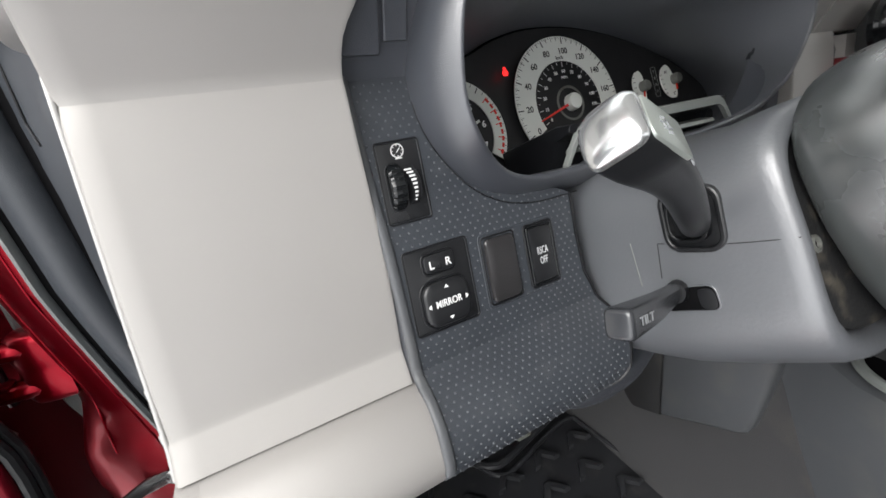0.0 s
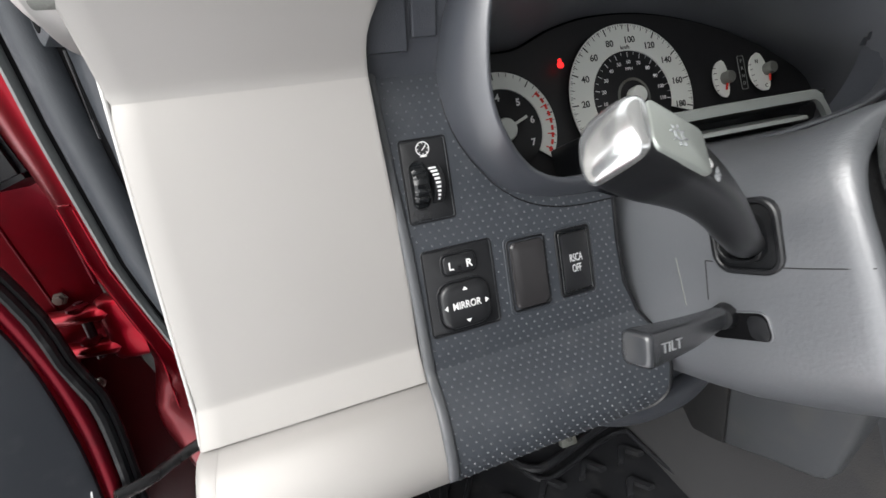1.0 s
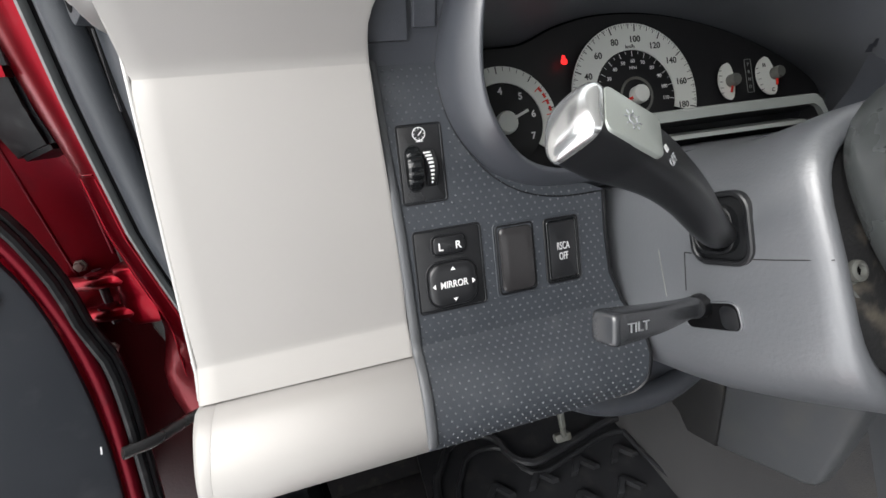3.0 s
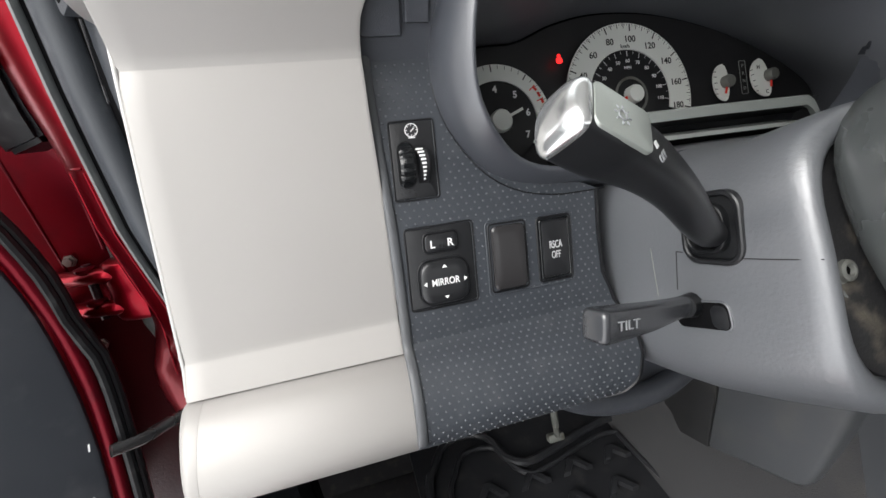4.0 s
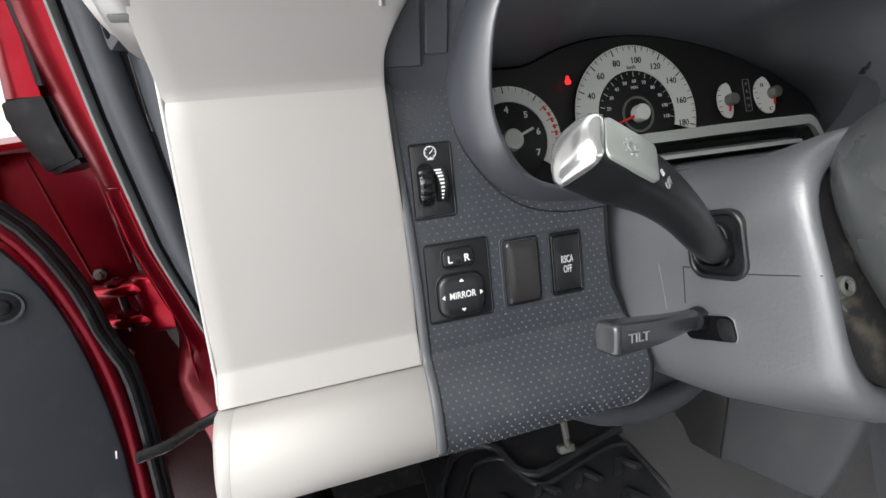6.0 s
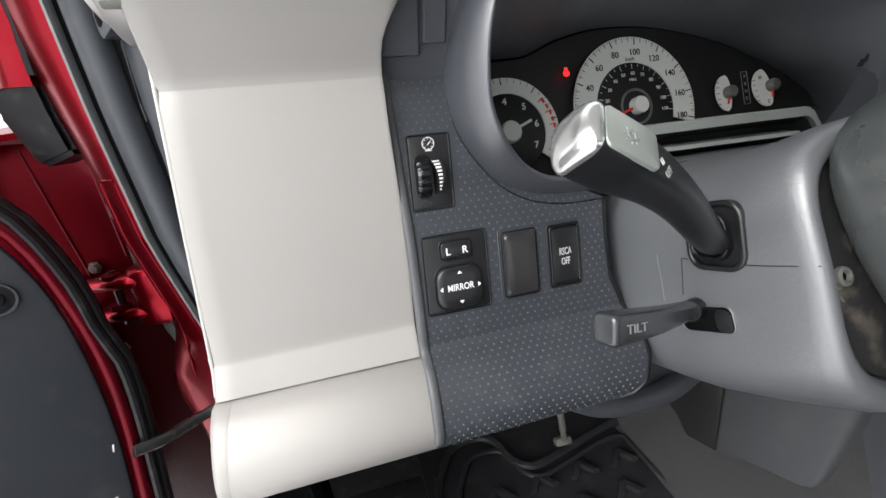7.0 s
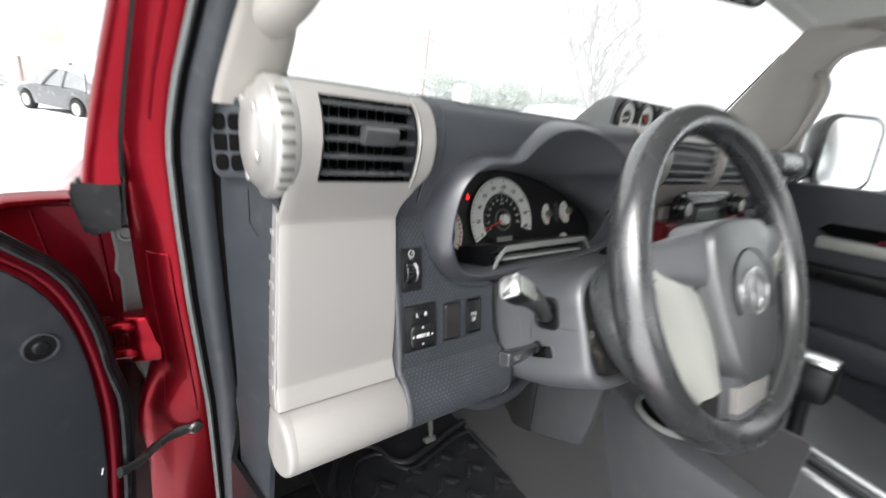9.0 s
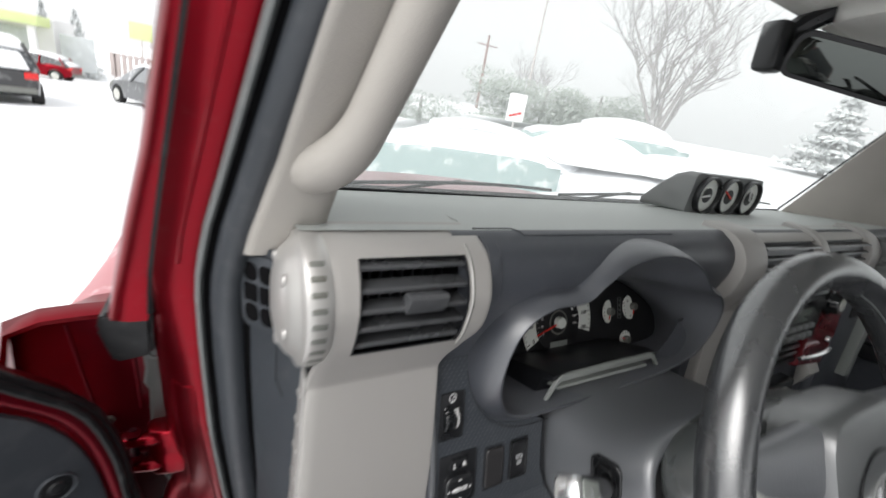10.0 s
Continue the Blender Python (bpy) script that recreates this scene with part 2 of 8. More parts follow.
TAB = mat("worn grey vent plastic", (0.060, 0.062, 0.066), 0.26, spec=0.9, grain=0.1, grain_scale=2000, spread=0.1)
TAIL = mat("red tail lamp", (0.6, 0.02, 0.02), 0.25)
# far boards, fascia and wall are lightened to stand in for haze
BRICK = mat("brown billboard boards", (0.44, 0.385, 0.37), 0.85, spread=0.2, blotch=1.5)
LIME = mat("lime green painted fascia", (0.62, 0.70, 0.34), 0.8)
PALEWALL = mat("pale rendered wall", (0.72, 0.72, 0.71), 0.9, spread=0.08, blotch=0.8)


# ---- building helpers ----
FRAME = CAR
PLACED = {}


def finish(bm, name, material, angle=35):
    bmesh.ops.remove_doubles(bm, verts=bm.verts, dist=1e-6)
    bmesh.ops.recalc_face_normals(bm, faces=bm.faces)
    me = bpy.data.meshes.new(name)
    bm.to_mesh(me)
    bm.free()
    me.materials.append(material)
    me.polygons.foreach_set("use_smooth", [True] * len(me.polygons))
    me.set_sharp_from_angle(angle=radians(angle))
    return me


def thing(name, label, category, at=(0, 0, 0), group="", kind=""):
    """An empty at the base of a thing; its parts are given in the frame of the car (or of the lot)."""
    ob = new(name)
    ob.empty_display_size = 0.05
    ob.matrix_basis = FRAME @ pose(*at)
    PLACED[ob] = ob.matrix_basis.copy()
    return tagged(ob, label, category, group, kind)


def part(name, bm, material, parent, label="", angle=35, kind=""):
    ob = new(name, finish(bm, name, material, angle))
    ob.parent = parent
    ob.matrix_parent_inverse = PLACED[parent].inverted() @ FRAME
    PLACED[ob] = FRAME.copy()
    return tagged(ob, label, kind=kind)


def solid(name, bm, material, label, category, kind="", angle=35):
    """A thing of one mesh."""
    ob = new(name, finish(bm, name, material, angle))
    ob.matrix_basis = FRAME
    PLACED[ob] = FRAME.copy()
    return tagged(ob, label, category, kind=kind)


def loft(bm, rings, around=True, caps=True):
    """Quads between rings of as many points each."""
    rows = [[bm.verts.new(p) for p in ring] for ring in rings]
    k = len(rows[0])
    for a, b in zip(rows, rows[1:]):
        for i in range(k if around else k - 1):
            j = (i + 1) % k
            try:
                bm.faces.new((a[i], a[j], b[j], b[i]))
            except ValueError:
                pass
    if around and caps:
        bm.faces.new(rows[0][::-1])
        bm.faces.new(rows[-1])
    return bm


def sheet(rings, thick):
    """A curved sheet with thickness: open rings of points, and the same pushed along their normals."""
    a = np.array(rings, float)
    du, dv = np.gradient(a, axis=0), np.gradient(a, axis=1)
    nrm = np.cross(du, dv)
    nrm /= np.linalg.norm(nrm, axis=2, keepdims=True) + 1e-12
    b = a + thick * nrm
    bm = bmesh.new()
    va = [[bm.verts.new(p) for p in r] for r in a]
    vb = [[bm.verts.new(p) for p in r] for r in b]
    nu, nv = a.shape[:2]
    for i in range(nu - 1):
        for j in range(nv - 1):
            bm.faces.new((va[i][j], va[i + 1][j], va[i + 1][j + 1], va[i][j + 1]))
            bm.faces.new((vb[i][j], vb[i][j + 1], vb[i + 1][j + 1], vb[i + 1][j]))
    for i in range(nu - 1):
        bm.faces.new((va[i][0], vb[i][0], vb[i + 1][0], va[i + 1][0]))
        bm.faces.new((va[i][-1], va[i + 1][-1], vb[i + 1][-1], vb[i][-1]))
    for j in range(nv - 1):
        bm.faces.new((va[0][j], va[0][j + 1], vb[0][j + 1], vb[0][j]))
        bm.faces.new((va[-1][j], vb[-1][j], vb[-1][j + 1], va[-1][j + 1]))
    return bm


def smooth_line(points, count=40, closed=False):
    """Points spread evenly on a soft curve through the given ones."""
    p = np.array(points, float)
    k = len(p)
    idx = (lambda i: i % k) if closed else (lambda i: min(max(i, 0), k - 1))
    fine = []
    for i in range(k if closed else k - 1):
        a, b, c, d = p[idx(i - 1)], p[idx(i)], p[idx(i + 1)], p[idx(i + 2)]
        for s in np.linspace(0, 1, 14, endpoint=False):
            fine.append(0.5 * (2 * b + (c - a) * s + (2 * a - 5 * b + 4 * c - d) * s**2 + (3 * b - a - 3 * c + d) * s**3))
    fine.append(p[0] if closed else p[-1])
    fine = np.array(fine)
    run = np.r_[0, np.cumsum(np.linalg.norm(np.diff(fine, axis=0), axis=1))]
    want = np.linspace(0, run[-1], count, endpoint=not closed)
    return np.stack([np.interp(want, run, fine[:, i]) for i in range(p.shape[1])], 1)


def tube(bm, points, radius, sides=10, flat=1.0, up=(0, 0, 1), caps=True):
    """A round (or flattened) bar along points; radius a number or one for each point."""
    p = np.array(points, float)
    r = np.ones(len(p)) * radius
    t = np.gradient(p, axis=0)
    rings = []
    for c, d, q in zip(p, t, r.tolist()):
        d = Vector(d).normalized()
        s = d.cross(Vector(up))
        if s.length < 1e-4:
            s = d.cross(Vector((1, 0, 0)))
        s.normalize()
        w = s.cross(d)
        rings.append([Vector(c) + q * (math.cos(a) * s + flat * math.sin(a) * w) for a in np.linspace(0, 2 * math.pi, sides, endpoint=False)])
    return loft(bm, rings, True, caps)


def lathe(bm, profile, m, sides=32, squash=1.0):
    """Rings of (radius, height) about the z axis of m."""
    rings = []
    for r, h in profile:
        rings.append([m @ Vector((max(r, 1e-5) * math.cos(a), squash * max(r, 1e-5) * math.sin(a), h)) for a in np.linspace(0, 2 * math.pi, sides, endpoint=False)])
    return loft(bm, rings)


def rrect(w, h, r, steps=4):
    r = min(r, w / 2 - 1e-5, h / 2 - 1e-5)
    out = []
    for cx, cy, a0 in ((w / 2 - r, h / 2 - r, 0), (-w / 2 + r, h / 2 - r, 90), (-w / 2 + r, -h / 2 + r, 180), (w / 2 - r, -h / 2 + r, 270)):
        for a in np.linspace(a0, a0 + 90, steps + 1):
            out.append((cx + r * math.cos(radians(a)), cy + r * math.sin(radians(a))))
    return out


def plate(bm, m, w, h, r, z0, z1, bev=0.0008, steps=4):
    """A rounded plate in the xy plane of m, from z0 to z1, its front edge rounded."""
    rings = []
    for inset, z in ((0, z0), (0, z1 - bev), (0.3 * bev, z1 - 0.3 * bev), (bev, z1)):
        rings.append([m @ Vector((x, y, z)) for x, y in rrect(w - 2 * inset, h - 2 * inset, max(r - inset, 1e-4), steps)])
    return loft(bm, rings)


def ring_plate(bm, m, w, h, r, band, z0, z1, steps=4):
    """A rounded frame: a raised band round an opening."""
    rings = []
    for inset, z in ((0, z0), (0, z1 - 0.2 * band), (0.25 * band, z1), (0.75 * band, z1), (band, z1 - 0.2 * band), (band, z0)):
        rings.append([m @ Vector((x, y, z)) for x, y in rrect(w - 2 * inset, h - 2 * inset, max(r - inset, 1e-4), steps)])
    rings.append(rings[0])
    return loft(bm, rings, True, False)


def box(bm, lo, hi, bev=0.0, m=None):
    made = bmesh.ops.create_cube(bm, size=1)["verts"]
    for v in made:
        v.co = Vector([(a + b) / 2 + c * (b - a) for a, b, c in zip(lo, hi, v.co)])
    if bev:
        edges = list({e for v in made for e in v.link_edges})
        made = [g for g in bmesh.ops.bevel(bm, geom=edges, offset=bev, segments=2, affect="EDGES", profile=0.5)["verts"]] + [v for v in made if v.is_valid]
    if m:
        for v in set(made):
            v.co = m @ v.co
    return bm


def prism(bm, outline, x0, x1, bev=0.0, lean=0.0, about=1.12):
    """A closed (y, z) outline drawn out along x, its ends chamfered; lean: how far x shifts as z rises."""
    p = np.array(outline, float)
    c = p.mean(0)
    n = np.roll(p, -1, 0) - np.roll(p, 1, 0)
    n = np.stack([n[:, 1], -n[:, 0]], 1)
    n /= np.linalg.norm(n, axis=1, keepdims=True) + 1e-12
    area = np.sum(p[:, 0] * np.roll(p[:, 1], -1) - np.roll(p[:, 0], -1) * p[:, 1])
    n *= 1 if area > 0 else -1
    rings = []
    for x, inset in ((x0, bev), (x0 + 0.3 * bev, 0.3 * bev), (x0 + bev, 0), (x1 - bev, 0), (x1 - 0.3 * bev, 0.3 * bev), (x1, bev)) if bev else ((x0, 0), (x1, 0)):
        q = p - inset * n
        rings.append([(x + lean * (z - about), y, z) for y, z in q])
    return loft(bm, rings)


def letters(name, words, size, m, material, parent, label="", bold=0.0, depth=0.0002):
    """Printed words as a thin mesh, centred on m's origin, facing its z axis."""
    cu = bpy.data.curves.new(name, "FONT")
    cu.body, cu.size, cu.align_x, cu.align_y, cu.extrude, cu.offset = words, size, "CENTER", "CENTER", depth, bold
    cu.resolution_u = 3
    tmp = bpy.data.objects.new(name, cu)
    scene.collection.objects.link(tmp)
    me = bpy.data.meshes.new_from_object(tmp.evaluated_get(bpy.context.evaluated_depsgraph_get()))
    bpy.data.objects.remove(tmp)
    me.transform(m)
    me.materials.clear()
    me.materials.append(material)
    ob = new(name, me)
    ob.parent = parent
    ob.matrix_parent_inverse = PLACED[parent].inverted() @ FRAME
    PLACED[ob] = FRAME.copy()
    return tagged(ob, label)


def frame_from(origin, x, y):
    """A matrix with the given x axis, y axis made square to it."""
    x = Vector(x).normalized()
    z = x.cross(Vector(y)).normalized()
    y = z.cross(x)
    m = Matrix((x, y, z)).transposed().to_4x4()
    m.translation = origin
    return m


LEAN = 0.05  # the dash's upright joints lean inboard as they rise


# ---- large structure: floor, firewall, dash ----
bm = bmesh.new()
box(bm, (-0.16, -1.6, 0.50), (1.40, 0.42, 0.54), 0.01)
solid("floor", bm, CARPET, "dark carpeted car floor", "floor", "structure")

bm = bmesh.new()
box(bm, (-0.16, 0.40, 0.50), (1.40, 0.44, 1.32), 0.01)
solid("firewall", bm, CARPET, "dark carpeted bulkhead behind the pedals", "bulkhead", "structure")

# the dash: face rolls over into the top pad, which runs to the windscreen
FACE = [(0.030, 1.205), (0.022, 1.225), (0.008, 1.262), (-0.004, 1.295), (-0.002, 1.322), (0.016, 1.341), (0.05, 1.347), (0.25, 1.340)]
dash = thing("dashboard", "dark slate plastic dashboard under the windscreen", "dashboard", (0.6, 0.1, 1.0))
face = smooth_line(FACE, 26)


# the two-humped outline of the instrument hood, as (x, z)
HOOD = smooth_line([(0.047, 1.205), (0.050, 1.245), (0.064, 1.270), (0.090, 1.2835), (0.118, 1.2845), (0.136, 1.2880), (0.156, 1.304), (0.188, 1.322), (0.232, 1.3300), (0.285, 1.3250), (0.330, 1.306), (0.362, 1.280), (0.392, 1.268), (0.412, 1.246), (0.412, 1.215), (0.390, 1.180), (0.350, 1.158), (0.25, 1.147), (0.150, 1.1450), (0.105, 1.1455), (0.077, 1.1550), (0.056, 1.178)], 120, True)
hood_c = HOOD.mean(0)
tang = np.roll(HOOD, -1, 0) - np.roll(HOOD, 1, 0)
outn = np.stack([-tang[:, 1], tang[:, 0]], 1)
outn /= np.linalg.norm(outn, axis=1, keepdims=True)
outn *= np.sign(((HOOD - hood_c) * outn).sum(1).mean())
for _ in range(6):
    outn = (np.roll(outn, 1, 0) + outn + np.roll(outn, -1, 0)) / 3
    outn /= np.linalg.norm(outn, axis=1, keepdims=True)


def inside(x, z, ring):
    hit = False
    for (xa, za), (xb, zb) in zip(ring, np.roll(ring, -1, 0)):
        if (za > z) != (zb > z) and x < xa + (z - za) / (zb - za) * (xb - xa):
            hit = not hit
    return hit


def dash_skin(name, x0, x1, cols, material, hole=None, zmin=0.0, label="", span=(0, 60)):
    line = smooth_line(FACE, 60)[span[0]:span[1]]
    a = np.array([[(x, y, z) for x in np.linspace(x0, x1, cols)] for y, z in line])
    bm = bmesh.new()
    v = [[bm.verts.new(p) for p in r] for r in a]
    for i in range(len(line) - 1):
        for j in range(cols - 1):
            c = a[i:i + 2, j:j + 2].mean((0, 1))
            if hole is not None and c[1] < 0.03 and (inside(c[0], c[2], hole) or c[2] < zmin):
                continue
            bm.faces.new((v[i][j], v[i][j + 1], v[i + 1][j + 1], v[i + 1][j]))
    bmesh.ops.delete(bm, geom=[q for q in bm.verts if not q.link_faces], context="VERTS")
    # thickness goes behind the face and below the top
    bm.normal_update()
    if sum(f.normal.z - f.normal.y for f in bm.faces) < 0:
        bmesh.ops.reverse_faces(bm, faces=bm.faces[:])
    bm.normal_update()
    front = bm.faces[:]
    made = bmesh.ops.duplicate(bm, geom=bm.verts[:] + bm.edges[:] + front)
    for q in [g for g in made["geom"] if isinstance(g, bmesh.types.BMVert)]:
        q.co.y, q.co.z = q.co.y + 0.0035, q.co.z - 0.0035
    part(name, bm, material, dash, label)


TOP = 25   # where the face has rolled over into the top pad
dash_skin("dash_skin", -0.010, 0.46, 112, DASH, HOOD + 0.004 * outn, 1.205, span=(0, TOP + 1))
dash_skin("dash_skin", 0.46, 1.26, 12, DASH, span=(0, TOP + 1))
# the upward part takes the paler, sky-lightened colour
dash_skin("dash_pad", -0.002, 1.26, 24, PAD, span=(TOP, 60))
pad_line = smooth_line(FACE, 60)
START = int(np.argmax((pad_line[:, 1] > 1.33) & (pad_line[:, 0] > 0.024)))   # from the top of the silver barrel
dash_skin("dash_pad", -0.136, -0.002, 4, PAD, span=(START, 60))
# raised lid panel on the pad
bm = bmesh.new()
for pts in ([(0.018, 0.0310), (0.062, 0.0310), (0.070, 0.0190), (0.31, 0.0190)],):
    line_y = np.interp(np.linspace(0, 3, 90), range(4), [q[1] for q in pts])
    line_x = np.interp(np.linspace(0, 3, 90), range(4), [q[0] for q in pts])
    top = smooth_line(FACE, 200)
    top = top[int(np.argmin(top[:, 0])):]
    tube(bm, [(x, y, np.interp(y, top[:, 0], top[:, 1]) + 0.0003) for x, y in zip(line_x, line_y)], 0.0007, 6)
part("lid_joint", bm, SIDE, dash)
# two raised blocks down the dash face, a groove beside each
for b0, b1, zb in ((-0.0092, 0.0155, 1.2235), (0.0185, 0.0325, 1.2320)):
    bm = bmesh.new()
    rings = []
    for k, (y, z) in enumerate(smooth_line(FACE, 60)):
        if zb <= z <= 1.345 and y < 0.04:
            t = min(1.0, max(0.0, (z - 1.232) / 0.045))
            w0 = b0 + (0.0203 * (3 * t * t - 2 * t**3) + LEAN * (z - 1.2245) if b0 < 0 else 0.0)
            lift = 0.0042 if b0 < 0 else 0.0030
            e = 0.0008
            nz = np.interp(z, [1.29, 1.34], [0.0, 1.0])
            ny = 1.0 - 0.8 * nz
            rings.append([(w0, y + 0.004, z - 0.002 * nz), (w0, y - (lift - e) * ny, z + (lift - e) * nz), (w0 + e, y - lift * ny, z + lift * nz), (b1 - e, y - lift * ny, z + lift * nz), (b1, y - (lift - e) * ny, z + (lift - e) * nz), (b1, y + 0.004, z - 0.002 * nz)])
    loft(bm, rings)
    part("dash_block", bm, DASH, dash)
# closes the dash from below and behind
bm = bmesh.new()
box(bm, (-0.13, 0.16, 0.95), (1.26, 0.17, 1.335))
part("dash_back", bm, SHADE_BLACK, dash)
bm = bmesh.new()
box(bm, (0.44, 0.02, 0.80), (1.26, 0.05, 1.21), 0.01)
part("lower_dash", bm, DASH, dash)


# ---- the silver vent pillar beside the door ----
FRONT = smooth_line([(0.052, 1.3475), (0.03, 1.3455), (0.010, 1.341), (-0.008, 1.328), (-0.019, 1.308), (-0.021, 1.292), (-0.016, 1.268), (-0.004, 1.248), (0.0075, 1.230), (0.0118, 1.2225), (0.0136, 1.2185)], 28)
WEB = np.vstack([[(0.0136, 1.2185), (0.0134, 1.2178), (0.0129, 1.2160)], smooth_line([(0.0118, 1.212), (0.0090, 1.190), (0.0056, 1.150), (0.0030, 1.105), (0.0014, 1.0620)], 16), [(0.0012, 1.0590), (0.0006, 1.0576), (-0.0004, 1.0560)], smooth_line([(-0.0012, 1.0545), (-0.0055, 1.0470), (-0.0095, 1.0398)], 6)])
BAR = smooth_line([(-0.009, 1.0385), (-0.024, 1.0345), (-0.0385, 1.021), (-0.0450, 1.007), (-0.0430, 0.995), (-0.033, 0.9835), (-0.016, 0.979), (0.004, 0.983)], 22)

pillar = thing("dash_end_pillar", "warm silver dash end pillar with round air vent and lower bar", "dash trim", (-0.07, 0.02, 0.98))
X0, X1 = -0.134, -0.0064


def cut(line, z0, z1):
    return [p for p in line if z0 <= p[1] <= z1]


upper = [tuple(p) for p in FRONT]
web = [tuple(p) for p in WEB]
# one skin for barrel and web, open at the vent's mouth
VX0, VX1, VZ0, VZ1 = -0.1105, -0.0195, 1.2615, 1.3335
line = np.vstack([FRONT, WEB[1:]])
line = np.vstack([line, [[np.interp(z, FRONT[::-1, 1], FRONT[::-1, 0]), z] for z in (VZ0, VZ1)]])
line = line[np.argsort(-line[:, 1], kind="stable")]


def edge_dx(z):
    """The joint between pillar and switch panel stands upright where the rest leans."""
    return np.interp(z, [1.045, 1.09, 1.12, 1.16, 1.19, 1.225, 1.30], [0.0005, -0.0005, -0.0015, -0.0042, -0.0063, -0.0078, -0.0078])


def right_edge(z):
    """The skin's inboard edge: straight beside the switches, flared at the barrel."""
    t = min(1.0, max(0.0, (z - 1.232) / 0.045))
    return X1 + edge_dx(z) + (0.0203 * (3 * t * t - 2 * t**3))


rows = []
for y, z in line:
    r = right_edge(z)
    xs = [(X0 - 0.001, 0.004), (X0, 0.001), (X0 + 0.0015, 0.0), (X0 + 0.012, 0.0), (VX0, 0.0)] + [(q, 0.0) for q in np.linspace(VX0, VX1, 12)[1:]] + [(max(r - 0.006, VX1 + 0.0004), 0.0), (max(r - 0.003, VX1 + 0.001), 0.0006), (r - 0.0012, 0.0020), (r, 0.0050), (r + 0.0002, 0.012), (r + 0.0002, 0.03)]
    if z < 1.25:
        xs = xs[:-6] + [(r - 0.0042, 0.0), (r - 0.0020, 0.0), (r - 0.0004, 0.0), (r, 0.0002), (r, 0.006), (r, 0.012)]
    rows.append([(x + LEAN * (z - 1.12), y + dy, z) for x, dy in xs])
bm = bmesh.new()
v = [[bm.verts.new(p) for p in r] for r in rows]
for i in range(len(rows) - 1):
    zc = 0.5 * (line[i][1] + line[i + 1][1])
    for j in range(len(rows[0]) - 1):
        if 4 <= j < 15 and VZ0 < zc < VZ1:
            continue
        if abs(line[i][1] - line[i + 1][1]) + abs(line[i][0] - line[i + 1][0]) > 1e-7:
            bm.faces.new((v[i][j], v[i][j + 1], v[i + 1][j + 1], v[i + 1][j]))
bmesh.ops.delete(bm, geom=[q for q in bm.verts if not q.link_faces], context="VERTS")
bmesh.ops.remove_doubles(bm, verts=bm.verts, dist=1e-5)
part("pillar_skin", bm, SILVER, pillar, "", 50)
low_f, top_f = cut(upper, 1.2, 1.2615), cut(upper, 1.3335, 1.4)
bm = bmesh.new()
prism(bm, [tuple(p) for p in BAR] + [(0.016, 0.99), (0.014, 1.0365)], X0 + 0.009, X1 + 0.004, 0.0005, LEAN)
part("lower_bar", bm, SILVER, pillar)
# cap of the bar, next to the door
bm = bmesh.new()
ends = [tuple(p) for p in BAR] + [(0.016, 0.99), (0.014, 1.0365)]
rings = []
for k, x in ((0.2, X0 - 0.0042), (0.7, X0 - 0.0040), (0.90, X0 - 0.0030), (0.97, X0 - 0.0012), (1.0, X0 + 0.0014), (1.0, X0 + 0.0092)):
    rings.append([(x + 0.11 * max(0.0, -0.009 - y) * (k < 1 or x < X0 + 0.009) + LEAN * (z - 1.12), -0.014 + k * (y + 0.014), 1.005 + k * (z - 1.005)) for y, z in ends])
loft(bm, rings)
part("bar_cap", bm, SILVER, pillar, "silver end cap", 60)
# the side edge strip with its moulded ribs
bm = bmesh.new()
prism(bm, [(0.014, 1.23), (0.006, 1.13), (0.001, 1.055), (-0.004, 1.04), (0.016, 1.035), (0.022, 1.06), (0.030, 1.15), (0.036, 1.24)], X0 - 0.0020, X0 + 0.0005, 0.0008, LEAN)
for z in np.linspace(1.06, 1.21, 7):
    box(bm, (X0 - 0.0032 + LEAN * (z - 1.12), 0.004 + 0.10 * (z - 1.06), z - 0.003), (X0 - 0.0016 + LEAN * (z - 1.12), 0.018 + 0.10 * (z - 1.06), z + 0.003), 0.001)
part("edge_strip", bm, SILVER_CAP, pillar, "bright silver edge strip")
# domed round cap of the barrel, with ribs on its rim
CAPC = Vector((-0.1235, 0.028, 1.2935))
m = frame_from(CAPC, (0, 1, 0), (0, 0, -1))
bm = bmesh.new()
lathe(bm, [(0.050, -0.004), (0.0525, 0.0), (0.0525, 0.012), (0.051, 0.0145), (0.048, 0.0152), (0.044, 0.018), (0.040, 0.0225), (0.033, 0.0262), (0.02, 0.0288), (0.0, 0.0295)], m, 48)
cap = part("vent_cap", bm, SILVER_CAP, pillar, "bright silver domed vent cap")
# grey plates set proud of the rim stand in for shaded slots
for a in list(np.linspace(-48, 48, 9)):
    bm = bmesh.new()
    r = radians(180 + a)
    plate(bm, m @ pose(0.0527 * math.cos(r), 0.0527 * math.sin(r), 0.0064) @ pose(0, 0, 0, 0, 0, math.degrees(r)) @ pose(0, 0, 0, 0, 90, 0), 0.0105, 0.0042, 0.0012, -0.0012, 0.0003, 0.0001, 3)
    part("slot_plate", bm, STEEL, cap, "grey plate for a shaded moulded slot")
for a in (15, 85, 155, 225, 300):
    bm = bmesh.new()
    lathe(bm, [(0.0052, 0.0), (0.0046, 0.0012), (0.0030, 0.0020), (0.0, 0.0022)], m @ pose(0.033 * math.cos(radians(a)), 0.033 * math.sin(radians(a)), 0.0252), 16)
    part("cap_boss", bm, SILVER_CAP, cap)

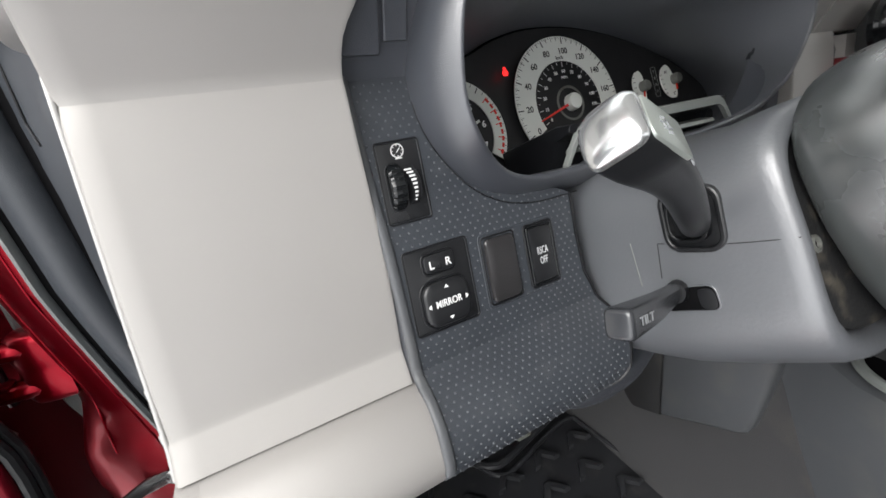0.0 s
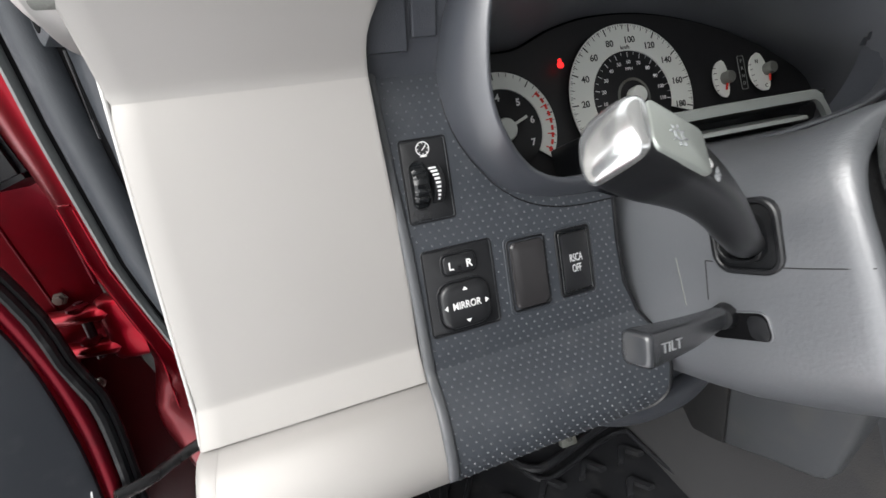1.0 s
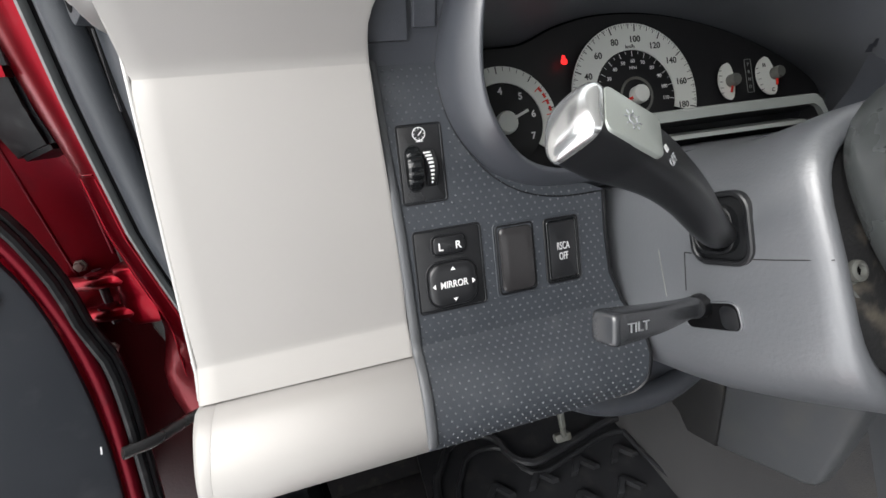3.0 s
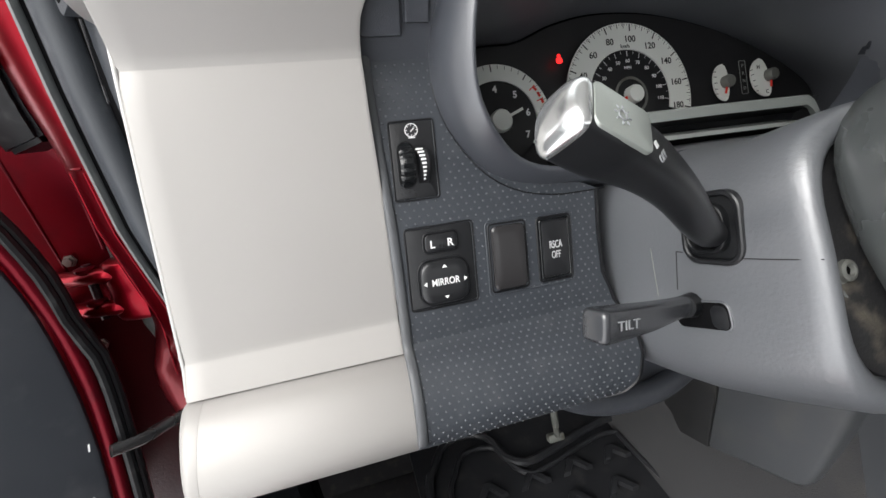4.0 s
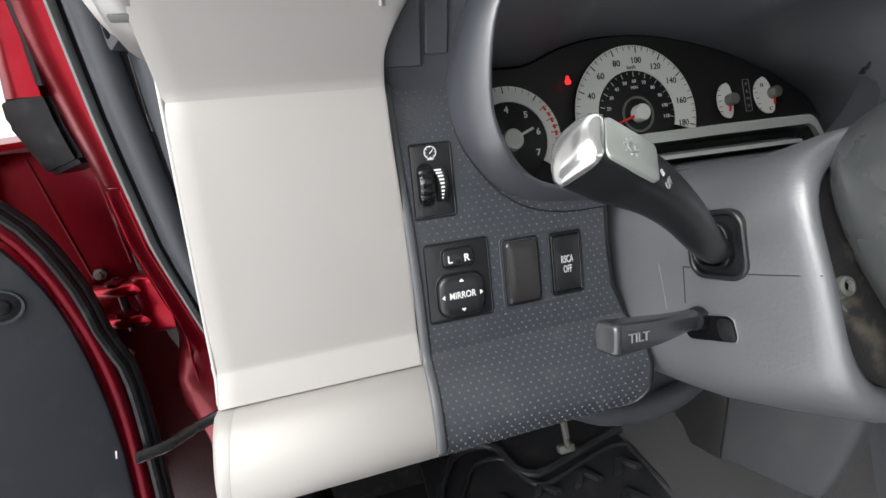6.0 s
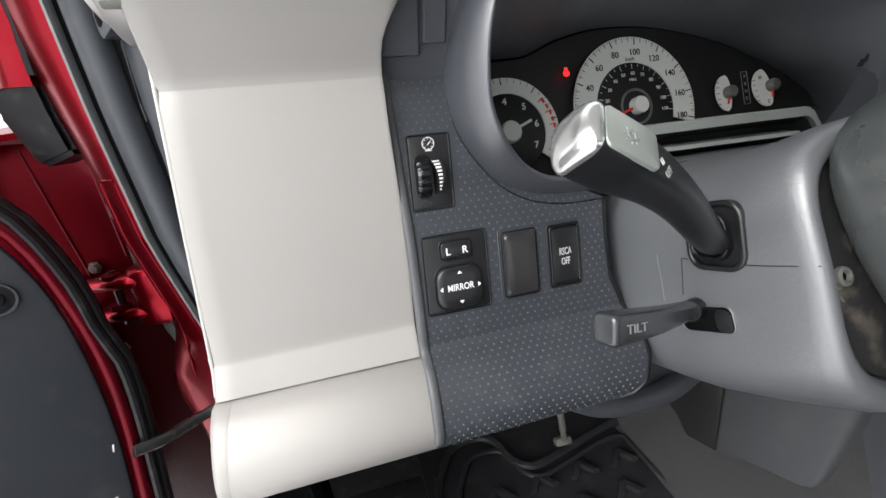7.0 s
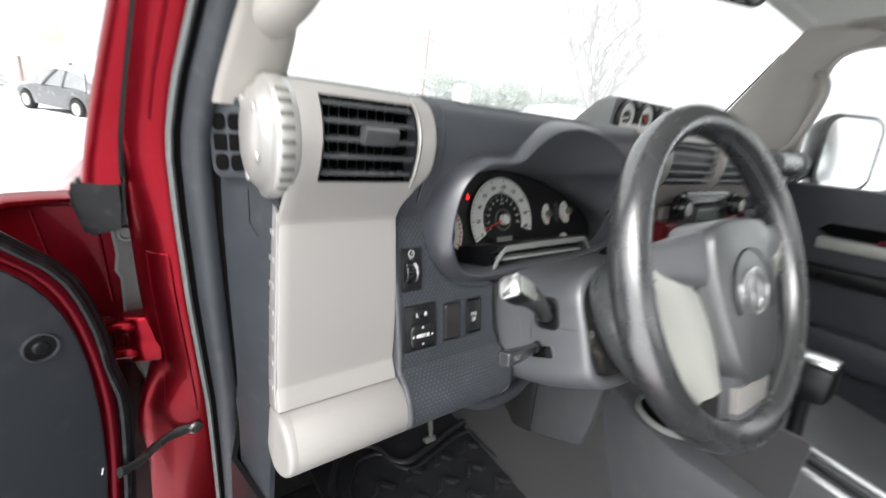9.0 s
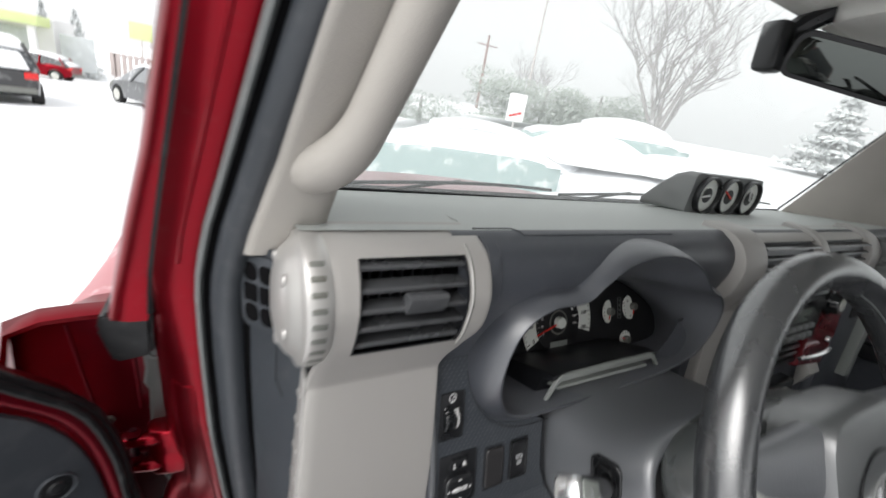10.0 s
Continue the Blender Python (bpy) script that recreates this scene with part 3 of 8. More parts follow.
# the vent: dark well, upright vanes behind, level slats in front, a thumb tab
vent = thing("air_vent", "black louvred side air vent in a silver barrel", "air vent", (-0.062, 0.0, 1.26))
lean = lambda x, z: x + LEAN * (z - 1.12)
# well walls in near-black that holds the vent's deep shade
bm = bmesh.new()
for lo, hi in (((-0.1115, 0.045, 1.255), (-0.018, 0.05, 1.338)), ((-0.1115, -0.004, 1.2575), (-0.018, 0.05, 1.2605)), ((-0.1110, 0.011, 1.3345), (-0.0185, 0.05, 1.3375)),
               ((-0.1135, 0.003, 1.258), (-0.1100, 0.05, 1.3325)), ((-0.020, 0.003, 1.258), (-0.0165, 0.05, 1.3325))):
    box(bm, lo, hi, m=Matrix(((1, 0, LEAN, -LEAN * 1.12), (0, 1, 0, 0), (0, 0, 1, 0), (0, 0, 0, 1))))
part("well", bm, SHADE_BLACK, vent)
for x in np.linspace(-0.102, -0.027, 9):
    bm = bmesh.new()
    box(bm, (lean(x, 1.297) - 0.0007, 0.014, 1.260), (lean(x, 1.297) + 0.0007, 0.034, 1.335), 0.0003)
    part("vane", bm, BLACK, vent)
for z in np.linspace(1.2690, 1.3270, 5):
    front = np.interp(z, FRONT[::-1, 1], FRONT[::-1, 0]) + 0.0015
    bm = bmesh.new()
    prism(bm, [(front, z - 0.0016), (front - 0.0004, z + 0.0004), (front + 0.001, z + 0.0018), (front + 0.016, z + 0.0036), (front + 0.017, z + 0.0020), (front + 0.010, z - 0.0012)],
          lean(-0.1100, z), lean(-0.0200, z), 0.0003)
    part("slat", bm, TAB, vent)
bm = bmesh.new()
z = 1.3035
prism(bm, [(-0.0225, z - 0.0085), (-0.0275, z - 0.001), (-0.0280, z + 0.0045), (-0.0245, z + 0.0070), (-0.016, z + 0.0065), (-0.012, z - 0.004), (-0.016, z - 0.0095)], lean(-0.076, z), lean(-0.042, z), 0.0018)
part("thumb_tab", bm, TAB, vent, "worn grey thumb tab")
# bright bead and groove round the barrel's inboard end
for dx, lift, r, material, name in ((0.0036, 0.0004, 0.0011, SILVER_CAP, "rim_bead"), (0.0056, -0.0001, 0.0006, STEEL, "rim_groove")):
    bm = bmesh.new()
    tube(bm, [(lean(VX1 + dx, z), np.interp(z, FRONT[::-1, 1], FRONT[::-1, 0]) - lift, z) for z in np.linspace(1.256, 1.3395, 24)], r, 8)
    part(name, bm, material, pillar, "bright bead round the vent's end" if name == "rim_bead" else "")
# a dark seam round the vent mouth
bm = bmesh.new()
mouth = [(lean(x, z), np.interp(z, FRONT[::-1, 1], FRONT[::-1, 0]) - 0.0004, z) for x, z in
         [(-0.1103, 1.262), (-0.0197, 1.262)] + [(-0.0197, q) for q in np.linspace(1.266, 1.329, 8)] + [(-0.0197, 1.333), (-0.1103, 1.333)] + [(-0.1103, q) for q in np.linspace(1.329, 1.266, 8)] + [(-0.1103, 1.262)]]
tube(bm, mouth, 0.0007, 6)
part("mouth_seam", bm, BLACK, vent)


# ---- the studded switch panel ----
SLOPE = 0.235
PANEL_LINE = smooth_line([(0.0265, 1.224), (0.0165, 1.182), (0.002, 1.12), (-0.0105, 1.066), (-0.0128, 1.0545), (-0.0134, 1.0490), (-0.0180, 1.0445), (-0.0285, 1.0385), (-0.0390, 1.027), (-0.0455, 1.012), (-0.0468, 1.003), (-0.0430, 0.9925), (-0.032, 0.9855), (-0.012, 0.983)], 64)
panel = thing("switch_panel", "slate studded plastic switch panel beside the column", "switch panel", (0.07, 0.0, 0.98))


def panel_right(z):
    """Where the panel ends at the instrument hood and the column."""
    return np.interp(z, [0.985, 0.993, 1.002, 1.02, 1.040, 1.055, 1.070, 1.10, 1.128, 1.133, 1.145, 1.16, 1.19, 1.224], [0.122, 0.139, 0.147, 0.152, 0.1515, 0.146, 0.1395, 0.1375, 0.138, 0.125, 0.085, 0.062, 0.044, 0.044])


rings = [[(x + LEAN * (z - 1.12), y, z) for x in np.linspace(-0.0055 + edge_dx(z), panel_right(z), 8)] for y, z in PANEL_LINE]
part("panel_skin", sheet(rings, -0.004), PANEL, panel)
# rolled edge next to the silver pillar, in a paler grey for its sheen
rings = [[(x + edge_dx(z) + LEAN * (z - 1.12), y + dy, z) for x, dy in ((-0.0068, 0.0012), (-0.0066, -0.0006), (-0.0060, -0.0013), (-0.0042, -0.0015), (-0.0024, -0.0013), (-0.0014, -0.0006), (-0.0012, 0.0008))] for y, z in PANEL_LINE[:-9]]
part("rolled_edge", sheet(rings, 0.0006), UNDER, panel, "smooth raised edge, its sheen in a paler grey", 60)
rings = [[(-0.0058 + edge_dx(z) + LEAN * (z - 1.12), y + dy, z) for dy in (0.0, 0.006, 0.014)] for y, z in PANEL_LINE]
part("edge_wall", sheet(rings, 0.0008), DASH, panel)
# black edge wall stands in for the shadow between panel and column
low = [(y, z) for y, z in PANEL_LINE if z < 1.128]
rings = [[(panel_right(z) + LEAN * (z - 1.12) + dx, y + dy, z) for dx, dy in ((-0.001, -0.0012), (0.0012, -0.0006), (0.0022, 0.0012), (0.0024, 0.008), (0.0020, 0.03))] for y, z in low]
part("edge_wall", sheet(rings, -0.0015), BLACK, panel, "turned-in edge beside the column, black for the gap's shade")


def on_panel(x, z, lift=0.0):
    """A frame on the panel: x to the right, y up the slope, z out of it."""
    m = Matrix(((1, LEAN, 0, x), (0, SLOPE / 1.0272, -1 / 1.0272, 0.002 + SLOPE * (z - 1.12)), (0, 1 / 1.0272, SLOPE / 1.0272, z), (0, 0, 0, 1)))
    return m @ pose(0, 0, lift)


# bezels, as x, z of the middle, width and height, in the panel's plane
DIM, MIR, BLANK, RSCA = (0.0143, 1.1592, 0.0290, 0.0490), (0.0222, 1.0935, 0.0455, 0.0532), (0.0680, 1.0920, 0.0262, 0.0450), (0.1018, 1.0922, 0.0250, 0.0435)

# studs of the panel
bm = bmesh.new()
run = np.r_[0, np.cumsum(np.linalg.norm(np.diff(PANEL_LINE, axis=0), axis=1))]
row, s = 0, 0.0015
while s < run[-1] - 0.031:
    y, z = (np.interp(s, run, PANEL_LINE[:, i]) for i in (0, 1))
    dy, dz = (np.interp(s + 4e-4, run, PANEL_LINE[:, i]) - np.interp(s - 4e-4, run, PANEL_LINE[:, i]) for i in (0, 1))
    along = Vector((0, dy, dz)).normalized()
    out = Vector((0, dz, -dy)).normalized()
    if out.y > 0:
        out = -out
    for i in range(29):
        x = -0.0050 + 0.00570 * (i + 0.5 * (row % 2))
        if x < edge_dx(z) - 0.0005:
            continue
        if any(abs(x - cx) < w / 2 + 0.0012 and abs(z - cz) < h / 2 + 0.0006 for cx, cz, w, h in (DIM, MIR, BLANK, RSCA)) or x > panel_right(z) - 0.003:
            continue
        c = Vector((x + LEAN * (z - 1.12), y, z))
        base = [bm.verts.new(c + 0.00085 * (math.cos(a) * Vector((1, 0, 0)) + math.sin(a) * along) - 0.0001 * out) for a in np.arange(6) * math.pi / 3]
        top = [bm.verts.new(c + 0.00050 * (math.cos(a) * Vector((1, 0, 0)) + math.sin(a) * along) + 0.00050 * out) for a in np.arange(6) * math.pi / 3]
        for k in range(6):
            bm.faces.new((base[k], base[(k + 1) % 6], top[(k + 1) % 6], top[k]))
        bm.faces.new(top)
    s += 0.00415
    row += 1
part("studs", bm, STUD, panel, "rows of small raised studs", 60, "stuff")

# dash light dimmer
dimmer = thing("dimmer_switch", "black dash light dimmer with ribbed thumb wheel", "switch", (DIM[0], 0.0, 1.135))
m = on_panel(DIM[0], DIM[1])
bm = bmesh.new()
ring_plate(bm, m, DIM[2], DIM[3], 0.0022, 0.0011, -0.001, 0.0008)
part("bezel_rim", bm, BLACK, dimmer)
bm = bmesh.new()
plate(bm, m, DIM[2] - 0.0022, DIM[3] - 0.0022, 0.0015, -0.001, 0.0003)
body = part("bezel", bm, SATIN, dimmer)
wheel_c = m @ pose(-0.0050, -0.0025, -0.0068, 0, 90, 0)
bm = bmesh.new()
rings = []
for xx in (-0.0046, -0.0030, 0.0030, 0.0046):
    rr = 0.0138 if abs(xx) > 0.004 else 0.0150
    ringpts = []
    for a in np.linspace(0, 2 * math.pi, 96, endpoint=False):
        bump = 0.0011 * abs(math.cos(a * 9)) ** 0.6
        ringpts.append(wheel_c @ Vector(((rr - 0.0009 + bump) * math.cos(a), (rr - 0.0009 + bump) * math.sin(a), xx)))
    rings.append(ringpts)
loft(bm, rings)
part("thumb_wheel", bm, GLOSS, dimmer, "ribbed black thumb wheel")
bm = bmesh.new()
ring_plate(bm, m @ pose(-0.0050, -0.0025, 0), 0.0112, 0.0290, 0.0055, 0.0007, 0.0, 0.0009)
part("wheel_frame", bm, BLACK, dimmer)
bm = bmesh.new()
loft(bm, [[m @ Vector((x + 0.0012 * math.cos(f * 2), -0.0030 + rr * math.sin(f), -0.0095 + rr * math.cos(f))) for f in np.linspace(-0.92, 0.92, 20)] + [m @ Vector((x, 0.0085, -0.001)), m @ Vector((x, -0.0150, -0.001))] for x, rr in ((0.0014, 0.0140), (0.0020, 0.0150), (0.0076, 0.0150), (0.0084, 0.0140))])
part("scale_hump", bm, SATIN, dimmer, "raised black hump with a white scale")
for k in range(9):
    bm = bmesh.new()
    w = 0.0046 - 0.00042 * k
    f = 0.66 - 0.162 * k
    plate(bm, m @ pose(0.0062 - 0.5 * w + 0.0012 * math.cos(f * 2) - 0.0008, -0.0030 + 0.0150 * math.sin(f), -0.0095 + 0.0150 * math.cos(f)) @ pose(0, 0, 0, -math.degrees(f), 0, 0), w, 0.0013, 0.0002, -0.0002, 0.00025, 0.00005, 1)
    part("scale_bar", bm, WHITE, dimmer)
bm = bmesh.new()
ring_plate(bm, m @ pose(0.0, 0.0182, 0.0003), 0.0084, 0.0084, 0.0042, 0.0006, -0.0002, 0.0001, 6)
for a in np.arange(0, 360, 45):
    box(bm, (-0.0002, 0.0026, -0.0001), (0.0002, 0.0038, 0.0001), m=m @ pose(0, 0.0182, 0.0003) @ pose(0, 0, 0, 0, 0, a))
box(bm, (-0.0003, -0.0014, -0.0001), (0.0003, 0.0020, 0.0001), m=m @ pose(0.0004, 0.0182, 0.0003) @ pose(0, 0, 0, 0, 0, -45))
box(bm, (-0.0022, -0.0048, -0.0001), (0.0022, -0.0042, 0.0001), m=m @ pose(0, 0.0182, 0.0003))
part("lamp_symbol", bm, WHITE, dimmer, "white dash light symbol")

# mirror control
mirror_sw = thing("mirror_switch", "black mirror control with rocker and square four-way button", "switch", (MIR[0], 0.0, 1.067))
m = on_panel(MIR[0], MIR[1])
bm = bmesh.new()
ring_plate(bm, m, MIR[2], MIR[3], 0.0028, 0.0011, -0.001, 0.0008)
part("bezel_rim", bm, BLACK, mirror_sw)
bm = bmesh.new()
plate(bm, m, MIR[2] - 0.0022, MIR[3] - 0.0022, 0.002, -0.001, 0.0003)
part("bezel", bm, SATIN, mirror_sw)
a = m @ pose(0.0003, 0.0154, 0)
bm = bmesh.new()
ring_plate(bm, a, 0.0236, 0.0142, 0.0042, 0.0012, 0.0, 0.0012)
part("rocker_frame", bm, BLACK, mirror_sw)
bm = bmesh.new()
plate(bm, a, 0.0212, 0.0118, 0.0034, 0.0, 0.0026, 0.0012)
rocker = part("rocker", bm, SATIN, mirror_sw)
letters("letter", "L", 0.0068, a @ pose(-0.0058, -0.001, 0.0027), WHITE, rocker, "white letter L", 0.0001)
letters("letter", "R", 0.0068, a @ pose(0.0058, -0.001, 0.0027), WHITE, rocker, "white letter R", 0.0001)
a = m @ pose(0.0003, -0.0093, 0)
bm = bmesh.new()
ring_plate(bm, a, 0.0342, 0.0302, 0.0090, 0.0012, 0.0, 0.0012, 6)
part("button_frame", bm, BLACK, mirror_sw)
bm = bmesh.new()
rings = []
for inset, z in ((0, 0), (0, 0.0030), (0.0006, 0.0042), (0.0020, 0.0050), (0.0060, 0.0053)):
    rings.append([a @ Vector((x, y, z)) for x, y in rrect(0.0318 - 2 * inset, 0.0278 - 2 * inset, max(0.0085 - inset, 0.002), 6)])
loft(bm, rings)
button = part("four_way_button", bm, SATIN, mirror_sw, "soft-cornered square button")
letters("word", "MIRROR", 0.0062, a @ pose(0, 0.0, 0.0055) @ Matrix.Diagonal((0.80, 1.0, 1, 1)), WHITE, button, "white word MIRROR", 0.00004)
for x, y, r in ((0, 0.0098, 0), (0, -0.0098, 180), (-0.0130, 0.0, 90), (0.0130, 0.0, 270)):
    bm = bmesh.new()
    q = a @ pose(x, y, 0.00535) @ pose(0, 0, 0, 0, 0, r)
    loft(bm, [[q @ Vector((px, py, h)) for px, py in ((-0.0016, -0.0009), (0.0016, -0.0009), (0, 0.0011))] for h in (-0.0002, 0.0002)])
    part("arrow", bm, WHITE, button)

# blank cover and the roll sensing switch
blank = thing("blank_switch_cover", "plain black blank switch cover", "switch", (BLANK[0], 0.0, 1.07))
m = on_panel(BLANK[0], BLANK[1])
bm = bmesh.new()
ring_plate(bm, m, BLANK[2] + 0.0012, BLANK[3] + 0.0010, 0.0030, 0.0012, -0.001, 0.0005)
part("bezel_rim", bm, BLACK, blank)
bm = bmesh.new()
rings = []
for inset, z in ((0, -0.001), (0, 0.0020), (0.0006, 0.0029), (0.0018, 0.0033), (0.006, 0.0034)):
    rings.append([m @ Vector((x, y, z)) for x, y in rrect(BLANK[2] - 0.003 - 2 * inset, BLANK[3] - 0.0028 - 2 * inset, 0.0034, 5)])
loft(bm, rings)
part("cover", bm, COVER, blank)
bm = bmesh.new()
ring_plate(bm, on_panel(0.0846, 1.0921), 0.0640, 0.0500, 0.0035, 0.0012, -0.002, 0.0004)
part("switch_frame", bm, PANEL, panel)
rsca = thing("rsca_switch", "black push switch lettered RSCA OFF", "switch", (RSCA[0], 0.0, 1.07))
m = on_panel(RSCA[0], RSCA[1])
bm = bmesh.new()
ring_plate(bm, m, RSCA[2] + 0.0012, RSCA[3] + 0.0012, 0.0030, 0.0016, -0.001, 0.0012)
part("bezel_rim", bm, BLACK, rsca)
bm = bmesh.new()
ring_plate(bm, m, RSCA[2] - 0.0026, RSCA[3] - 0.0026, 0.0022, 0.0012, -0.001, 0.0018)
part("inner_rim", bm, GLOSS, rsca)
bm = bmesh.new()
plate(bm, m, RSCA[2] - 0.0056, RSCA[3] - 0.0056, 0.0018, -0.001, 0.0020, 0.0007)
key = part("key", bm, SATIN, rsca)
letters("word", "RSCA", 0.0050, m @ pose(0, 0.0023, 0.0021) @ Matrix.Diagonal((0.78, 1.45, 1, 1)), SOFT_PRINT, key, "pale grey word RSCA", 0.00002)
letters("word", "OFF", 0.0050, m @ pose(0, -0.0047, 0.0021) @ Matrix.Diagonal((0.78, 1.45, 1, 1)), SOFT_PRINT, key, "pale grey word OFF", 0.00002)


# ---- the instrument cluster in its two-humped hood ----
cluster = thing("instrument_cluster", "white-dialled instrument cluster under a two-humped dark hood", "instrument cluster", (0.23, 0.05, 1.15))


def hood_ring(off, y_top, y_low, widen=0.0):
    k = np.clip((HOOD[:, 1] - 1.16) / 0.13, 0, 1)
    p = HOOD + off * outn * (1 - 0.45 * k * (off > 0))[:, None]   # a thick lip below and beside, thin over the top
    w = 1 + widen * np.clip((p[:, 0] - 0.2) / 0.2, 0, 1)
    back = 0.010 * np.clip((1.180 - HOOD[:, 1]) / 0.035, 0, 1) * (off < 0.017)   # the lower lip lies almost flush with the panel
    return [(0.2 + (x - 0.2) * f, y_low + (y_top - y_low) * q + b, z) for (x, z), q, f, b in zip(p, k, w, back)]


bm = bmesh.new()
loft(bm, [hood_ring(0.0185, 0.040, 0.034), hood_ring(0.0178, 0.014, 0.014), hood_ring(0.0155, -0.002, 0.001), hood_ring(0.0105, -0.0135, -0.0060), hood_ring(0.0055, -0.0200, -0.0105), hood_ring(0.0024, -0.0234, -0.0130), hood_ring(0.0010, -0.0243, -0.0137), hood_ring(-0.0004, -0.0241, -0.0134), hood_ring(-0.0012, -0.0228, -0.0122)], True, False)
part("hood", bm, HOODLIP, cluster, "dark slate hood with a rounded lip", 60)
# the black face behind the dials, and the lining that runs back to it
BOARD = smooth_line([(0.050, 1.135), (0.048, 1.190), (0.070, 1.224), (0.104, 1.236), (0.140, 1.238), (0.180, 1.252), (0.227, 1.260), (0.289, 1.258), (0.358, 1.243), (0.421, 1.219), (0.474, 1.187), (0.490, 1.160), (0.480, 1.132), (0.380, 1.126), (0.250, 1.124), (0.120, 1.126)], 160, True)


def board_point(x, z):
    """Where the way out from the middle of the dials through (x, z) meets the board's outline."""
    c = np.array((0.25, 1.20))
    a = math.atan2(z - c[1], x - c[0])
    angles = np.arctan2(BOARD[:, 1] - c[1], BOARD[:, 0] - c[0])
    k = np.argsort(angles)
    r = np.interp(a, angles[k], np.linalg.norm(BOARD - c, axis=1)[k], period=2 * math.pi)
    return c[0] + r * math.cos(a), c[1] + r * math.sin(a)


first = hood_ring(-0.0011, -0.0229, -0.0123)
last = [(bx, 0.121 + 0.30 * (bz - 1.19), bz) for bx, bz in (board_point(x, z) for x, y, z in first)]
bm = bmesh.new()
loft(bm, [first] + [[tuple((1 - k) * np.array(p) + k * np.array(q)) for p, q in zip(first, last)] for k in (0.18, 0.40, 0.65, 0.85, 1.0)], True, False)
part("hood_lining", bm, LINING, cluster, "charcoal inner lining", 60)
bm = bmesh.new()
seam = [(x, np.interp(z, PANEL_LINE[::-1, 1], PANEL_LINE[::-1, 0]) - 0.0006, z) for x, z in HOOD + 0.0181 * outn * (1 - 0.45 * np.clip((HOOD[:, 1:] - 1.16) / 0.13, 0, 1)) if z < 1.205 and x < 0.150]
seam.sort(key=lambda p: math.atan2(p[2] - 1.22, p[0] - 0.2) % (2 * math.pi))
tube(bm, seam, 0.0004, 6)
part("hood_seam", bm, BLACK, cluster, "dark seam round the hood")

GS = 0.30


def on_gauge(x, z, lift=0.0):
    k = math.hypot(1, GS)
    m = Matrix(((1, 0, 0, x), (0, GS / k, -1 / k, 0.112 + GS * (z - 1.19)), (0, 1 / k, GS / k, z), (0, 0, 0, 1)))
    return m @ pose(0, 0, lift)


def sector(bm, m, r0, r1, a0, a1, z0=0.0, z1=0.0006, steps=48):
    """A flat ring sector, angles in degrees from the top, clockwise."""
    rings = []
    for a in np.linspace(a0, a1, steps):
        s, q = math.sin(radians(a)), math.cos(radians(a))
        rings.append([m @ Vector((r * s, r * q, z)) for r, z in ((r0, z0), (r0, z1), (r1, z1), (r1, z0))])
    return loft(bm, rings)


def marks(bm, m, r0, r1, a0, a1, count, wide):
    for a in np.linspace(a0, a1, count):
        box(bm, (-wide / 2, r0, -0.0001), (wide / 2, r1, 0.00015), m=m @ pose(0, 0, 0, 0, 0, -a))


bm = bmesh.new()
loft(bm, [[on_gauge(x, z, h) @ Vector((0, 0, 0)) for x, z in BOARD] for h in (-0.010, -0.006)])
part("gauge_board", bm, DIAL_BLACK, cluster)

# speedometer
SPD, SR = on_gauge(0.2495, 1.184), 0.0680
spd = part("speedometer", sector(bmesh.new(), SPD, 0.0435, SR, -119, 108, -0.001, 0.0004), DIAL, cluster, "pearl white speedometer scale")
bm = bmesh.new()
marks(bm, SPD @ pose(0, 0, 0.0006), SR - 0.0075, SR - 0.0008, -115, 104, 10, 0.0011)
marks(bm, SPD @ pose(0, 0, 0.0006), SR - 0.0050, SR - 0.0008, -115, 104, 37, 0.0005)
marks(bm, SPD @ pose(0, 0, 0.0006), SR - 0.0026, SR - 0.0008, -115, 104, 91, 0.00025)
part("scale_marks", bm, INK, spd, kind="stuff")
for k in range(10):
    a = radians(-115 + 24.35 * k)
    letters("numeral", str(20 * k), 0.0084, SPD @ pose(0.0530 * math.sin(a), 0.0530 * math.cos(a), 0.0006), INK, spd, "", 0.00008)
letters("word", "km/h", 0.0050, SPD @ pose(0, 0.0462, 0.0006), INK, spd)
bm = bmesh.new()
lathe(bm, [(0.0428, -0.001), (0.0428, 0.0), (0.042, 0.0004), (0.0, 0.0004)], SPD, 48)
inner = part("inner_dial", bm, DIAL_BLACK, spd, "black inner dial in miles")
bm = bmesh.new()
marks(bm, SPD @ pose(0, 0, 0.0006), 0.0370, 0.0418, -115, 98, 12, 0.0006)
marks(bm, SPD @ pose(0, 0, 0.0006), 0.0392, 0.0418, -115, 98, 23, 0.0004)
part("inner_marks", bm, WHITE, inner, kind="stuff")
for k in range(12):
    a = radians(-115 + 19.36 * k)
    letters("numeral", str(10 * k), 0.0049, SPD @ pose(0.0325 * math.sin(a), 0.0325 * math.cos(a), 0.0006), WHITE, inner)
letters("word", "MPH", 0.0040, SPD @ pose(0, 0.0262, 0.0006), WHITE, inner)
bm = bmesh.new()
sector(bm, SPD, 0.0155, 0.0178, -180, 178, 0.0, 0.0012, 40)
part("hub_ring", bm, STEEL, spd)


